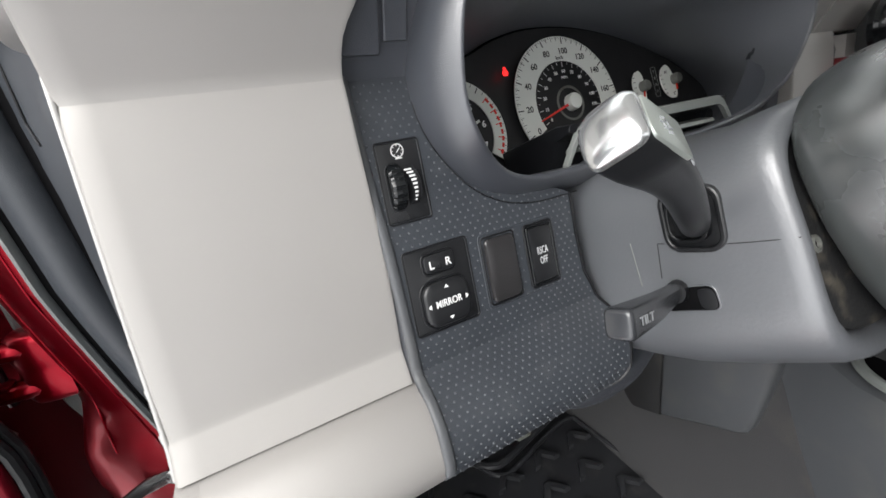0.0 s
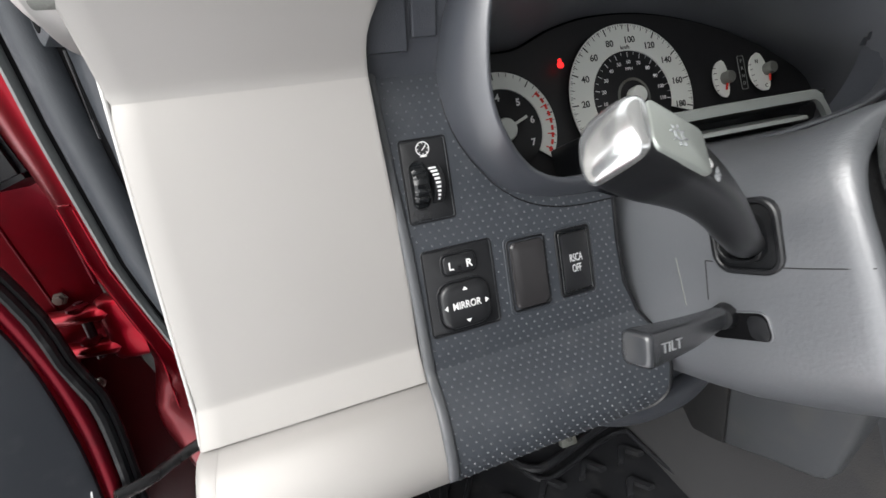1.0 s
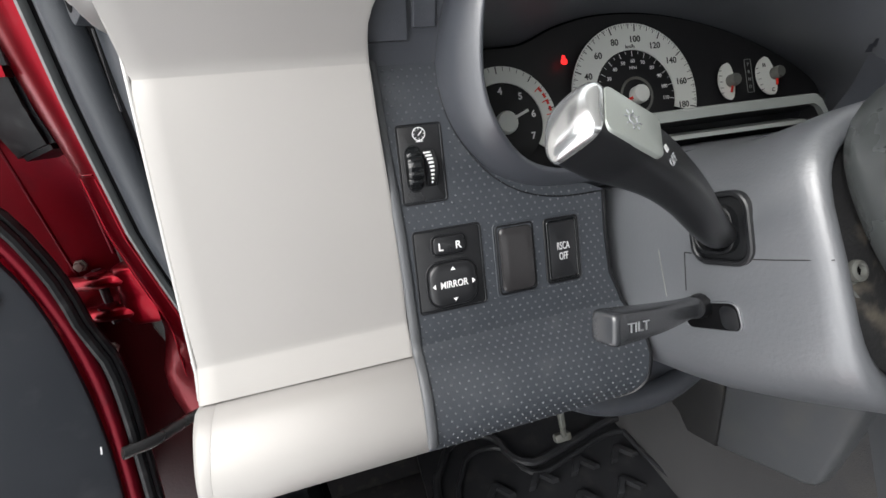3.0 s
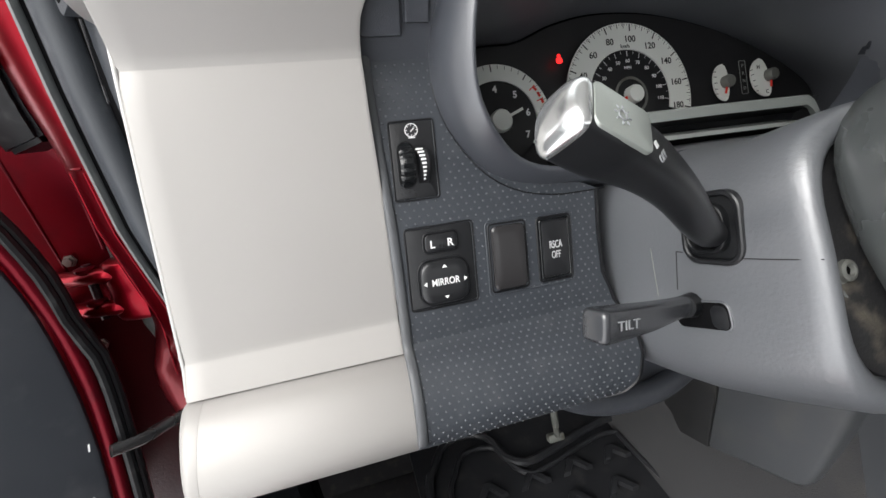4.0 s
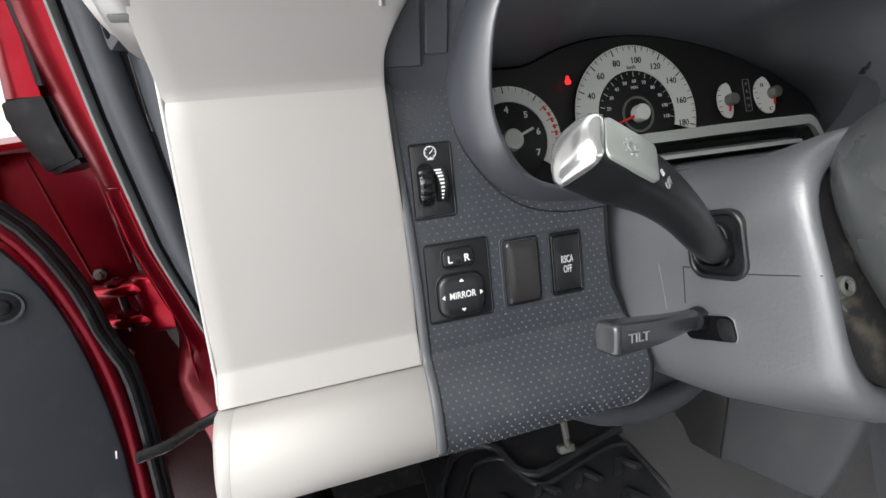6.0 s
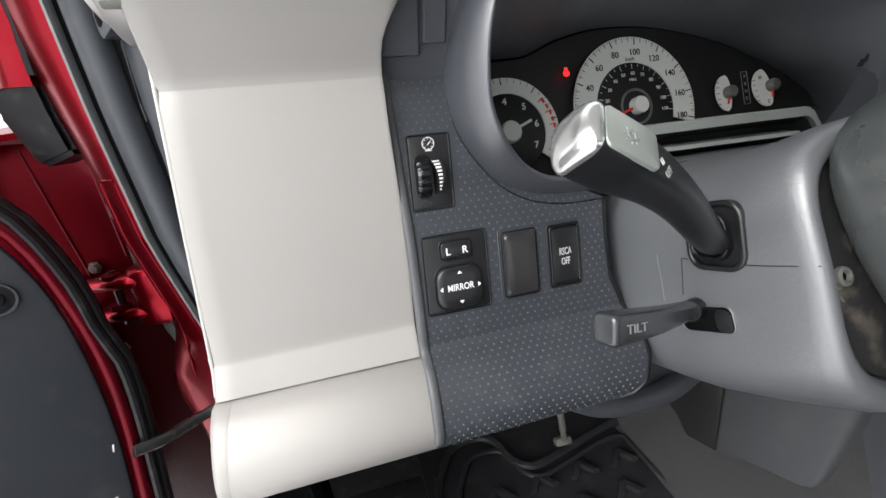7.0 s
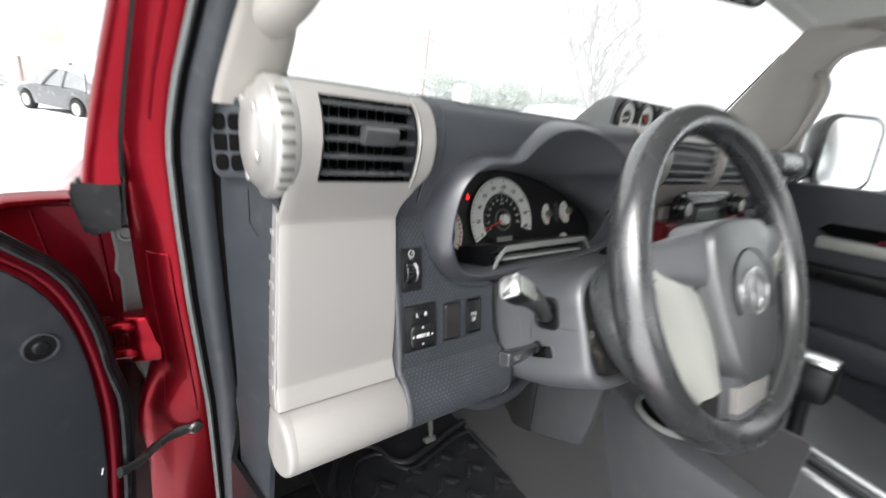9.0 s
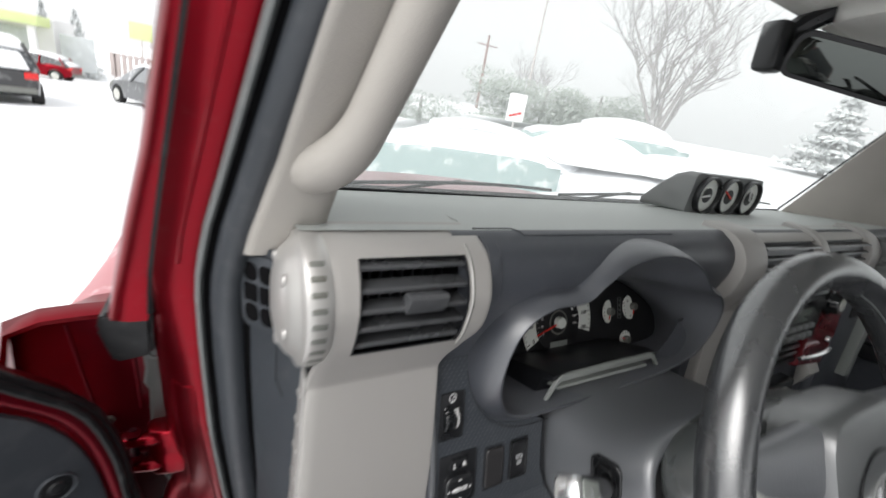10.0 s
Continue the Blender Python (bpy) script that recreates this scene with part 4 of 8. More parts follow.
def pointer(parent, m, length, angle, hub):
    bm = bmesh.new()
    q = m @ pose(0, 0, 0.004) @ pose(0, 0, 0, 0, 0, -angle)
    loft(bm, [[q @ Vector((x, y, z)) for x, y in ((-0.0014, 0), (0.0014, 0), (0.0006, length), (-0.0006, length))] for z in (0, 0.0010)])
    part("pointer", bm, NEEDLE, parent, "red pointer")
    bm = bmesh.new()
    lathe(bm, [(hub, 0.0), (hub, 0.006), (hub * 0.9, 0.008), (0.0, 0.0085)], m @ pose(0, 0, 0.0005), 24)
    part("pointer_hub", bm, DIAL, parent, "pale pointer hub")


pointer(spd, SPD, 0.048, -107, 0.0085)

# tachometer
TAC = on_gauge(0.1135, 1.1725)
tach = part("tachometer", sector(bmesh.new(), TAC, 0.0355, 0.0495, -170, 126, -0.001, 0.0004), DIAL, cluster, "pearl white tachometer scale")
bm = bmesh.new()
for a in range(52, 118, 8):
    sector(bm, TAC, 0.0440, 0.0462, a, a + 5.5, 0.0004, 0.0008, 5)
marks(bm, TAC @ pose(0, 0, 0.0007), 0.0400, 0.0470, 52, 118, 5, 0.0009)
part("red_zone", bm, NEEDLE, tach)
bm = bmesh.new()
marks(bm, TAC @ pose(0, 0, 0.0006), 0.0430, 0.0488, -165, 119, 8, 0.0010)
marks(bm, TAC @ pose(0, 0, 0.0006), 0.0455, 0.0488, -165, 119, 36, 0.0004)
part("scale_marks", bm, INK, tach, kind="stuff")
bm = bmesh.new()
lathe(bm, [(0.0350, -0.001), (0.0350, 0.0), (0.034, 0.0004), (0.0, 0.0004)], TAC, 40)
inner = part("inner_dial", bm, DIAL_BLACK, tach, "black inner dial")
for k in range(8):
    a = radians(-165 + 40.6 * k)
    letters("numeral", str(k), 0.0082, TAC @ pose(0.0278 * math.sin(a), 0.0278 * math.cos(a), 0.0006), WHITE, inner, "", 0.00025)
bm = bmesh.new()
lathe(bm, [(0.0100, 0.0), (0.0100, 0.004), (0.0088, 0.006), (0.0, 0.0065)], TAC, 24)
part("pointer_hub", bm, DIAL, tach)
bm = bmesh.new()
q = TAC @ pose(0, 0, 0.004) @ pose(0, 0, 0, 0, 0, -68)
box(bm, (-0.0012, 0.0, 0), (0.0012, 0.022, 0.0015), m=q)
part("pointer", bm, DIAL, tach)


def petal(name, x, z, wide, high, turn, label, x_needle):
    """A white gauge like half a lens, with its hub on the straight side."""
    m = on_gauge(x, z) @ pose(0, 0, 0, 0, 0, turn)
    outline = [(0, high / 2)] + [(-wide * math.sin(t) * 1.0, high / 2 * math.cos(t)) for t in np.linspace(0.35, math.pi - 0.35, 14)] + [(0, -high / 2)] + [(wide * 0.45 * math.sin(t), -high / 2 * math.cos(t)) for t in np.linspace(0.5, math.pi - 0.5, 8)]
    bm = bmesh.new()
    loft(bm, [[m @ Vector((px, py, h)) for px, py in outline] for h in (-0.001, 0.0005)])
    g = part(name, bm, DIAL, cluster, label)
    bm = bmesh.new()
    lathe(bm, [(0.0062, 0.0), (0.0062, 0.006), (0.0052, 0.008), (0.0, 0.0082)], m @ pose(x_needle, 0, 0), 20)
    part("pointer_hub", bm, STEEL, g)
    bm = bmesh.new()
    box(bm, (-0.0008, -0.002, 0.003), (0.0008, 0.0125, 0.0042), m=m @ pose(x_needle, 0, 0) @ pose(0, 0, 0, 0, 0, 160))
    part("pointer", bm, NEEDLE, g)
    bm = bmesh.new()
    for py in (0.011, 0.006, 0.0, -0.006, -0.011):
        box(bm, (-wide * 0.92, py - 0.0003, 0.0005), (-wide * 0.92 + 0.0035, py + 0.0003, 0.0008), m=m)
    part("scale_marks", bm, INK, g, kind="stuff")
    return g


petal("fuel_gauge", 0.3600, 1.1885, 0.0135, 0.037, 0, "white fuel gauge", 0.001)
g = petal("temperature_gauge", 0.4120, 1.1905, 0.0170, 0.040, 12, "white temperature gauge", 0.006)
letters("letter", "H", 0.0055, on_gauge(0.4055, 1.2005, 0.0008), INK, g)
letters("letter", "C", 0.0055, on_gauge(0.4140, 1.1760, 0.0008), INK, g)
petal("voltage_gauge", 0.4000, 1.1420, 0.0130, 0.026, -90, "small half-round white voltage gauge", 0.001)
for k, ch in enumerate("PRND"):
    letters("letter", ch, 0.0048, on_gauge(0.3855, 1.2030 - 0.0072 * k, 0.0004), GREYGREEN, cluster)
bm = bmesh.new()
ring_plate(bm, on_gauge(0.3855, 1.192), 0.0085, 0.034, 0.001, 0.0005, 0.0, 0.0004, 1)
part("gear_window", bm, GREYGREEN, cluster)
bm = bmesh.new()
plate(bm, on_gauge(0.250, 1.1535), 0.035, 0.009, 0.001, 0.0, 0.0006)
part("trip_display", bm, GREYGREEN, cluster, "pale grey trip display")
# lit red belt lamp, a small plain shape
bm = bmesh.new()
q = on_gauge(0.1785, 1.2205, 0.0005)
lathe(bm, [(0.0017, 0.0), (0.0017, 0.0005), (0.0, 0.0006)], q @ pose(0, 0.0028, 0), 14)
plate(bm, q @ pose(0, -0.0012, 0), 0.0062, 0.0052, 0.0022, 0.0, 0.0006, 0.0001)
part("warning_lamp", bm, LAMP, cluster, "lit red warning lamp")
# ledge under the dials, sloping down at both ends
bm = bmesh.new()
loft(bm, [[(x, y, z + dz) for y, dz in ((0.0125, -0.0036), (0.0126, 0.0030), (0.0134, 0.0038), (0.0170, 0.0038), (0.0170, -0.0036))] for x, z in ((0.146, 1.1400), (0.152, 1.1520), (0.160, 1.1655), (0.166, 1.1690), (0.250, 1.1700), (0.336, 1.1702), (0.343, 1.1665), (0.358, 1.1500), (0.366, 1.1450), (0.386, 1.1430))])
part("ledge", bm, GREYGREEN, cluster, "satin grey ledge below the dials", 20)
bm = bmesh.new()
prism(bm, [(0.0147, 1.1670), (0.0147, 1.1730), (0.0300, 1.1715), (0.10, 1.150), (0.09, 1.12), (0.040, 1.128), (0.030, 1.160)], 0.152, 0.350, 0.002)
part("ledge_front", bm, BLACK, cluster)
bm = bmesh.new()
prism(bm, [(0.0165, 1.1515), (0.018, 1.1545), (0.030, 1.155), (0.034, 1.149)], 0.165, 0.338, 0.001)
part("ledge_lip", bm, GREYGREEN, cluster)


# ---- steering column, stalk, tilt lever ----
column = thing("steering_column", "grey grained plastic steering column shroud", "steering column", (0.292, 0.0, 1.0))


def shroud_ring(y, w, zc, h, power=4.0, drop=0.0, x=0.292):
    out = []
    for a in np.linspace(0, 2 * math.pi, 56, endpoint=False):
        ca, sa = math.cos(a), math.sin(a)
        px = w * math.copysign(abs(ca) ** (2 / power), ca)
        pz = h * math.copysign(abs(sa) ** (2 / power), sa)
        low = 1 + 0.20 * min(1.0, max(0.0, 0.5 - 0.5 * ca)) if pz < 0 else 1.0   # deeper below, towards the door
        out.append((x + (px if px < 0 else 0.82 * px), y - drop * pz, zc + pz * low))
    return out


bm = bmesh.new()
loft(bm, [shroud_ring(0.06, 0.140, 1.064, 0.079, 4.4, 0.0), shroud_ring(0.02, 0.1425, 1.068, 0.078, 4.4, -0.02), shroud_ring(-0.02, 0.1435, 1.073, 0.0765, 4.4, -0.08), shroud_ring(-0.045, 0.1435, 1.079, 0.0745, 4.4, -0.14), shroud_ring(-0.070, 0.1435, 1.087, 0.0725, 4.4, -0.21),
          shroud_ring(-0.095, 0.1435, 1.0985, 0.0695, 4.4, -0.30), shroud_ring(-0.114, 0.1435, 1.108, 0.0665, 4.4, -0.38), shroud_ring(-0.124, 0.1432, 1.1125, 0.0650, 4.4, -0.41), shroud_ring(-0.1295, 0.1420, 1.115, 0.0630, 4.4, -0.42), shroud_ring(-0.1325, 0.1395, 1.1165, 0.0600, 4.4, -0.42),
          shroud_ring(-0.1330, 0.1365, 1.1168, 0.0570, 4.4, -0.42), shroud_ring(-0.1310, 0.1340, 1.1165, 0.0545, 4.4, -0.42), shroud_ring(-0.124, 0.1325, 1.114, 0.0530, 4.4, -0.42)], True, True)
part("shroud", bm, SHROUD, column, "", 50)
bm = bmesh.new()
loft(bm, [shroud_ring(-0.120, 0.1330, 1.1125, 0.0535, 4.4, -0.42), shroud_ring(-0.1275, 0.1318, 1.1150, 0.0520, 4.4, -0.42), shroud_ring(-0.1290, 0.1180, 1.1155, 0.0470, 3.6, -0.42), shroud_ring(-0.1270, 0.1080, 1.1150, 0.0430, 3.2, -0.42), shroud_ring(-0.1320, 0.1000, 1.1165, 0.0400, 2.6, -0.42)])
part("wheel_collar", bm, GRIME, column, "grimy black collar round the wheel hub", 50)
# joint line of the two halves and the slot edges
bm = bmesh.new()
tube(bm, [(0.1484, -0.100, 1.1075), (0.1484, -0.110, 1.1105), (0.1488, -0.1225, 1.1145), (0.1515, -0.1310, 1.1170)], 0.0003, 6)
tube(bm, [(0.1484, -0.060, 1.0985), (0.1484, -0.0645, 1.0995)], 0.0003, 6)
tube(bm, [(0.1483, -0.060, 1.0985), (0.1483, -0.064, 1.076)], 0.0003, 6)
part("joint_line", bm, UNDER_DARK, column)
bm = bmesh.new()
tube(bm, [(0.1486, -0.040, 1.094), (0.1484, -0.050, 1.066)], 0.0003, 6)
part("scratch", bm, STEEL, column, "fine pale scratch")
side = frame_from((0.1484, -0.0802, 1.1180), (0, -1, 0.27), (0, 0.05, 1))  # on the shroud's outboard side, z outwards
bm = bmesh.new()
ring_plate(bm, side, 0.0365, 0.0385, 0.010, 0.0030, -0.002, 0.0020, 6)
part("stalk_boot_frame", bm, SATIN, column, "rounded black boot frame")
bm = bmesh.new()
plate(bm, side, 0.0320, 0.034, 0.008, -0.003, 0.0004, 0.0003, 6)
part("stalk_boot", bm, RUBBER, column, "black rubber boot")
bm = bmesh.new()
ring_plate(bm, side @ pose(-0.001, 0, 0), 0.0245, 0.0262, 0.009, 0.0022, -0.001, 0.0046, 6)
part("boot_fold", bm, RUBBER, column)
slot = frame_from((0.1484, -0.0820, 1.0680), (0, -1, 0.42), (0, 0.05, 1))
# black plate on the shroud, in place of a shaded slot
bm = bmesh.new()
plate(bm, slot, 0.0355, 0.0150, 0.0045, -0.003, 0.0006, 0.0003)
part("slot_shade", bm, SHADE_BLACK, column, "black plate for the shaded lever slot")
# small paler plate stands in for light on the slot's inner wall
bm = bmesh.new()
plate(bm, slot @ pose(0.0118, -0.0006, 0.0005), 0.0105, 0.0128, 0.0040, -0.002, 0.0005, 0.0003)
part("slot_wall", bm, SATIN, column, "paler plate for the slot's lit inner wall")
bm = bmesh.new()
ring_plate(bm, slot, 0.0372, 0.0165, 0.0052, 0.0009, -0.001, 0.0008)
part("slot_rim", bm, SHROUD, column)

stalk = thing("light_stalk", "black light stalk with a bright chrome end knob", "stalk", (0.15, -0.08, 1.12))
ST = smooth_line([(0.152, -0.0800, 1.1165), (0.140, -0.0870, 1.1185), (0.1212, -0.0965, 1.1302), (0.0990, -0.1045, 1.1482), (0.0770, -0.1110, 1.1625), (0.0538, -0.1170, 1.1735)], 24)
d = Vector((-0.87, -0.01, 0.49)).normalized()
upw = (Vector((0, 0, 1)) - d * d.z).normalized()
back = upw.cross(d) if upw.cross(d).y < 0 else d.cross(upw)
FA = (upw * math.cos(radians(52)) + back * math.sin(radians(52))).normalized()   # the silver facet looks up and back


def stalk_ring(c, axis, r, power):
    """A rounded square round the stalk, one flat turned to the silver facet."""
    axis = Vector(axis).normalized()
    r = float(r)
    power = float(power)
    e1 = (FA - axis * FA.dot(axis)).normalized()
    e2 = axis.cross(e1)
    out = []
    for a in np.linspace(0, 2 * math.pi, 36, endpoint=False):
        ca, sa = math.cos(a), math.sin(a)
        out.append(Vector(c) + r * (math.copysign(abs(ca) ** (2 / power), ca) * e1 + math.copysign(abs(sa) ** (2 / power), sa) * e2))
    return out


END = Vector((0.0538, -0.1170, 1.1735))
grads = np.gradient(ST, axis=0)
bm = bmesh.new()
rings = [stalk_ring(p, g, np.interp(k / 23, [0, 0.12, 0.3, 0.62, 0.85, 1.0], [0.0068, 0.0074, 0.0079, 0.0090, 0.0102, 0.0110]), np.interp(k / 23, [0, 0.3, 0.7, 1.0], [2.1, 2.3, 3.2, 4.6])) for k, (p, g) in enumerate(zip(ST, grads))]
rings += [stalk_ring(END + d * h, d, r, 5.0) for r, h in ((0.0112, 0.004), (0.0113, 0.0165))]
loft(bm, rings)
part("arm", bm, SATIN, stalk, "", 60)
# chrome end, nearly flat, and the silver facet behind it
bm = bmesh.new()
loft(bm, [stalk_ring(END + d * h, d, r, q) for r, h, q in ((0.0112, 0.0155, 5.0), (0.0116, 0.0160, 4.6), (0.0117, 0.0172, 4.2), (0.0114, 0.0187, 3.6), (0.0104, 0.0202, 3.0), (0.0086, 0.0213, 2.7), (0.0056, 0.0221, 2.4), (0.0015, 0.0225, 2.2))])
knob = part("end_knob", bm, KNOB, stalk, "bright chrome end knob", 30)
fm = frame_from(END + FA * 0.0111 + d * 0.0025, -d, FA.cross(-d))
bm = bmesh.new()
plate(bm, fm, 0.0255, 0.0178, 0.003, -0.001, 0.0007, 0.0005)
facet = part("knob_facet", bm, BRUSHED, stalk, "satin silver facet with a lamp mark")
bm = bmesh.new()
tube(bm, [fm @ Vector((0.0018 * math.cos(a) - 0.001, 0.0018 * math.sin(a), 0.0009)) for a in np.linspace(0, 2 * math.pi, 17)], 0.0003, 5)
for a in range(0, 360, 45):
    c, q = math.cos(radians(a)), math.sin(radians(a))
    tube(bm, [fm @ Vector((0.0026 * c - 0.001, 0.0026 * q, 0.0009)), fm @ Vector((0.0038 * c - 0.001, 0.0038 * q, 0.0009))], 0.0003, 5)
part("lamp_mark", bm, GREY_PRINT, facet, "pale lamp mark")

lever = thing("tilt_lever", "dark grey tilt lever with a squared end", "lever", (0.15, -0.08, 1.068))
bm = bmesh.new()
TL = smooth_line([(0.1530, -0.0740, 1.0715), (0.1400, -0.0775, 1.0735), (0.1225, -0.0825, 1.0764), (0.1062, -0.0870, 1.0792), (0.0897, -0.0908, 1.0824), (0.0730, -0.0942, 1.0855)], 20)
tl_dir = np.gradient(TL, axis=0)


def lever_ring(c, axis, r, high, power):
    axis = Vector(axis).normalized()
    r = float(r)
    high, power = float(high), float(power)
    e1 = (Vector((0, -1, 0.25)) - axis * Vector((0, -1, 0.25)).dot(axis)).normalized()
    e2 = axis.cross(e1)
    return [Vector(c) + r * math.copysign(abs(math.cos(a)) ** (2 / power), math.cos(a)) * e1 + high * math.copysign(abs(math.sin(a)) ** (2 / power), math.sin(a)) * e2 for a in np.linspace(0, 2 * math.pi, 32, endpoint=False)]


rings = [lever_ring(p, g, np.interp(k / 19, [0, 0.3, 0.6, 1], [0.0042, 0.0050, 0.0062, 0.0074]), np.interp(k / 19, [0, 0.3, 0.6, 1], [0.0050, 0.0058, 0.0072, 0.0084]), np.interp(k / 19, [0, 0.4, 1], [2.2, 3.5, 5.5])) for k, (p, g) in enumerate(zip(TL, tl_dir))]
tip_d = Vector(tl_dir[-1]).normalized()
for h, k in ((0.0012, 0.985), (0.0026, 0.93), (0.0036, 0.84), (0.0040, 0.70)):
    rings.append(lever_ring(Vector(TL[-1]) + tip_d * h, tip_d, 0.0080 * k, 0.0084 * k, 5.0))
loft(bm, rings)
part("arm", bm, LEVER, lever, "", 60)
bm = bmesh.new()
tube(bm, [(0.149, -0.0752, 1.0712), (0.140, -0.0778, 1.0730)], [0.0072, 0.0064], 14)
part("boot", bm, RUBBER, lever, "rubber boot at the lever's root")


letters("word", "TILT", 0.0070, frame_from((0.0885, -0.0908, 1.0830), (1, 0.20, -0.19), (0, 0.25, 1)) @ pose(-0.0045, -0.0005, 0.0079) @ Matrix.Diagonal((1.12, 0.95, 1, 1)), GREY_PRINT, lever, "grey word TILT")
FB = (back * math.cos(radians(52)) - upw * math.sin(radians(52))).normalized()   # the black facet below the silver one
on = (FA + FB * 0.35).normalized()
om = frame_from(Vector((0.0715, -0.1126, 1.1652)) + FA * 0.0098 + FB * 0.0062, (-FB * 0.85 - d * 0.5), on.cross(-FB * 0.85 - d * 0.5))
letters("word", "OFF", 0.0042, om @ pose(0, 0, 0.0011) @ Matrix.Diagonal((0.8, 1.0, 1, 1)), GREY_PRINT, stalk, "grey word OFF")
bm = bmesh.new()
box(bm, (-0.0009, -0.0012, -0.0002), (0.0009, 0.0012, 0.0002), 0.0, om @ pose(0.0, 0.0050, 0.0010))
part("mark", bm, WHITE, stalk)


# ---- steering wheel ----
WN = Vector((-0.06, -0.93, 0.37)).normalized()
WC = Vector((0.298, -0.1975, 1.188))
wx = (Vector((1, 0, 0)) - WN * WN.x).normalized()
wm = frame_from(WC, wx, WN.cross(wx))
if (wm.to_3x3() @ Vector((0, 0, 1))).dot(WN) < 0:
    wm = wm @ pose(0, 0, 0, 0, 180, 0)
wheel = thing("steering_wheel", "black leather steering wheel with grey spokes and silver inserts", "steering wheel", tuple(WC))
bm = bmesh.new()
R = 0.1752
rings = []
for a in np.linspace(0, 2 * math.pi, 96, endpoint=False):
    fat = 1.0 + 0.05 * math.cos(4 * a)
    rings.append([wm @ Vector(((R + fat * 0.0168 * math.cos(b)) * math.cos(a), (R + fat * 0.0168 * math.cos(b)) * math.sin(a), 0.0195 * math.sin(b))) for b in np.linspace(0, 2 * math.pi, 20, endpoint=False)])
rings.append(rings[0])
loft(bm, rings, True, False)
part("rim", bm, LEATHER, wheel, "smooth black leather rim", 60)
bm = bmesh.new()
for r in (R - 0.0155,):
    tube(bm, [wm @ Vector((r * math.cos(a), r * math.sin(a), 0.0065)) for a in np.linspace(0, 2 * math.pi, 97)], 0.0008, 6, caps=False)
part("rim_seam", bm, GREY_RUBBER, wheel, "grey stitched seam")


def flat_shape(outline, z0, z1, bev):
    """A soft-edged plate on the wheel from an outline of (right, up)."""
    p = smooth_line(outline, 64, True)
    c = p.mean(0)
    rings = []
    for k, z in ((1.0, z0), (1.0, z1 - bev), (0.985, z1 - 0.45 * bev), (0.95, z1 - 0.12 * bev), (0.88, z1), (0.5, z1 + 0.004), (0.05, z1 + 0.005)):
        rings.append([wm @ Vector((*(c + (q - c) * k), z)) for q in p])
    return loft(bmesh.new(), rings)


part("hub_pad", flat_shape([(-0.060, 0.052), (0, 0.060), (0.060, 0.052), (0.072, 0.01), (0.064, -0.045), (0.048, -0.096), (0.026, -0.114), (0, -0.118), (-0.026, -0.114), (-0.048, -0.096), (-0.064, -0.045), (-0.072, 0.01)], -0.022, 0.026, 0.016), HORN, wheel, "satin grey horn pad")
for s in (-1, 1):
    bm = bmesh.new()
    rings = []
    for x, y0, y1, z0, z1 in ((0.050, -0.012, 0.052, -0.010, 0.022), (0.085, -0.004, 0.050, -0.012, 0.016), (0.120, 0.004, 0.046, -0.012, 0.010), (0.150, 0.004, 0.046, -0.011, 0.007), (0.172, -0.004, 0.054, -0.009, 0.006)):
        loop = []
        for a in np.linspace(0, 2 * math.pi, 20, endpoint=False):
            ca, sa = math.cos(a), math.sin(a)
            loop.append(wm @ Vector((s * x, (y0 + y1) / 2 + (y1 - y0) / 2 * math.copysign(abs(ca) ** 0.6, ca), (z0 + z1) / 2 + (z1 - z0) / 2 * math.copysign(abs(sa) ** 0.6, sa))))
        rings.append(loop)
    loft(bm, rings)
    part("spoke", bm, SHROUD, wheel)
    inner = smooth_line([(0.168, 0.034), (0.138, 0.028), (0.094, 0.008), (0.056, -0.036), (0.052, -0.075), (0.056, -0.112)], 18)
    outer = smooth_line([(0.166, -0.006), (0.153, -0.018), (0.137, -0.038), (0.118, -0.072), (0.106, -0.100), (0.084, -0.124)], 18)
    bm = bmesh.new()
    rings = []
    for (ax, ay), (bx, by) in zip(inner, outer):
        row = [(q, h) for q, h in ((0.0, -0.016), (0.0, 0.004), (0.25, 0.008), (0.60, 0.004), (0.86, -0.003), (0.95, -0.0035), (1.0, -0.007), (1.0, -0.018))]
        rings.append([wm @ Vector((s * (ax + q * (bx - ax)), ay + q * (by - ay), h)) for q, h in row])
    loft(bm, rings)
    part("spoke_insert", bm, PALE, wheel, "broad pale silver spoke insert", 50)
    bm = bmesh.new()
    tube(bm, [wm @ Vector((s * x, y, -0.0055)) for x, y in outer], 0.0022, 8)
    part("insert_edge", bm, SILVER_CAP, wheel, "bright edge of the insert")
bm = bmesh.new()
rings = []
for y, w, z in ((-0.100, 0.040, 0.008), (-0.120, 0.036, 0.004), (-0.145, 0.034, -0.002), (-0.168, 0.040, -0.004)):
    rings.append([wm @ Vector((x, y, z + h)) for x, h in ((-w, -0.010), (-w, 0.004), (-w * 0.8, 0.008), (w * 0.8, 0.008), (w, 0.004), (w, -0.010))])
loft(bm, rings)
part("lower_spoke", bm, SHROUD, wheel)
bm = bmesh.new()
rings = []
for y, w, z in ((-0.118, 0.039, 0.0135), (-0.132, 0.037, 0.0105), (-0.148, 0.035, 0.0065)):
    rings.append([wm @ Vector((x, y, z + h)) for x, h in ((-w, -0.008), (-w, 0.0), (-w * 0.85, 0.002), (w * 0.85, 0.002), (w, 0.0), (w, -0.008))])
loft(bm, rings)
part("lower_insert", bm, SILVER, wheel, "silver lower spoke insert")
bm = bmesh.new()
em = wm @ pose(-0.008, -0.020, 0.0305)
rings = []
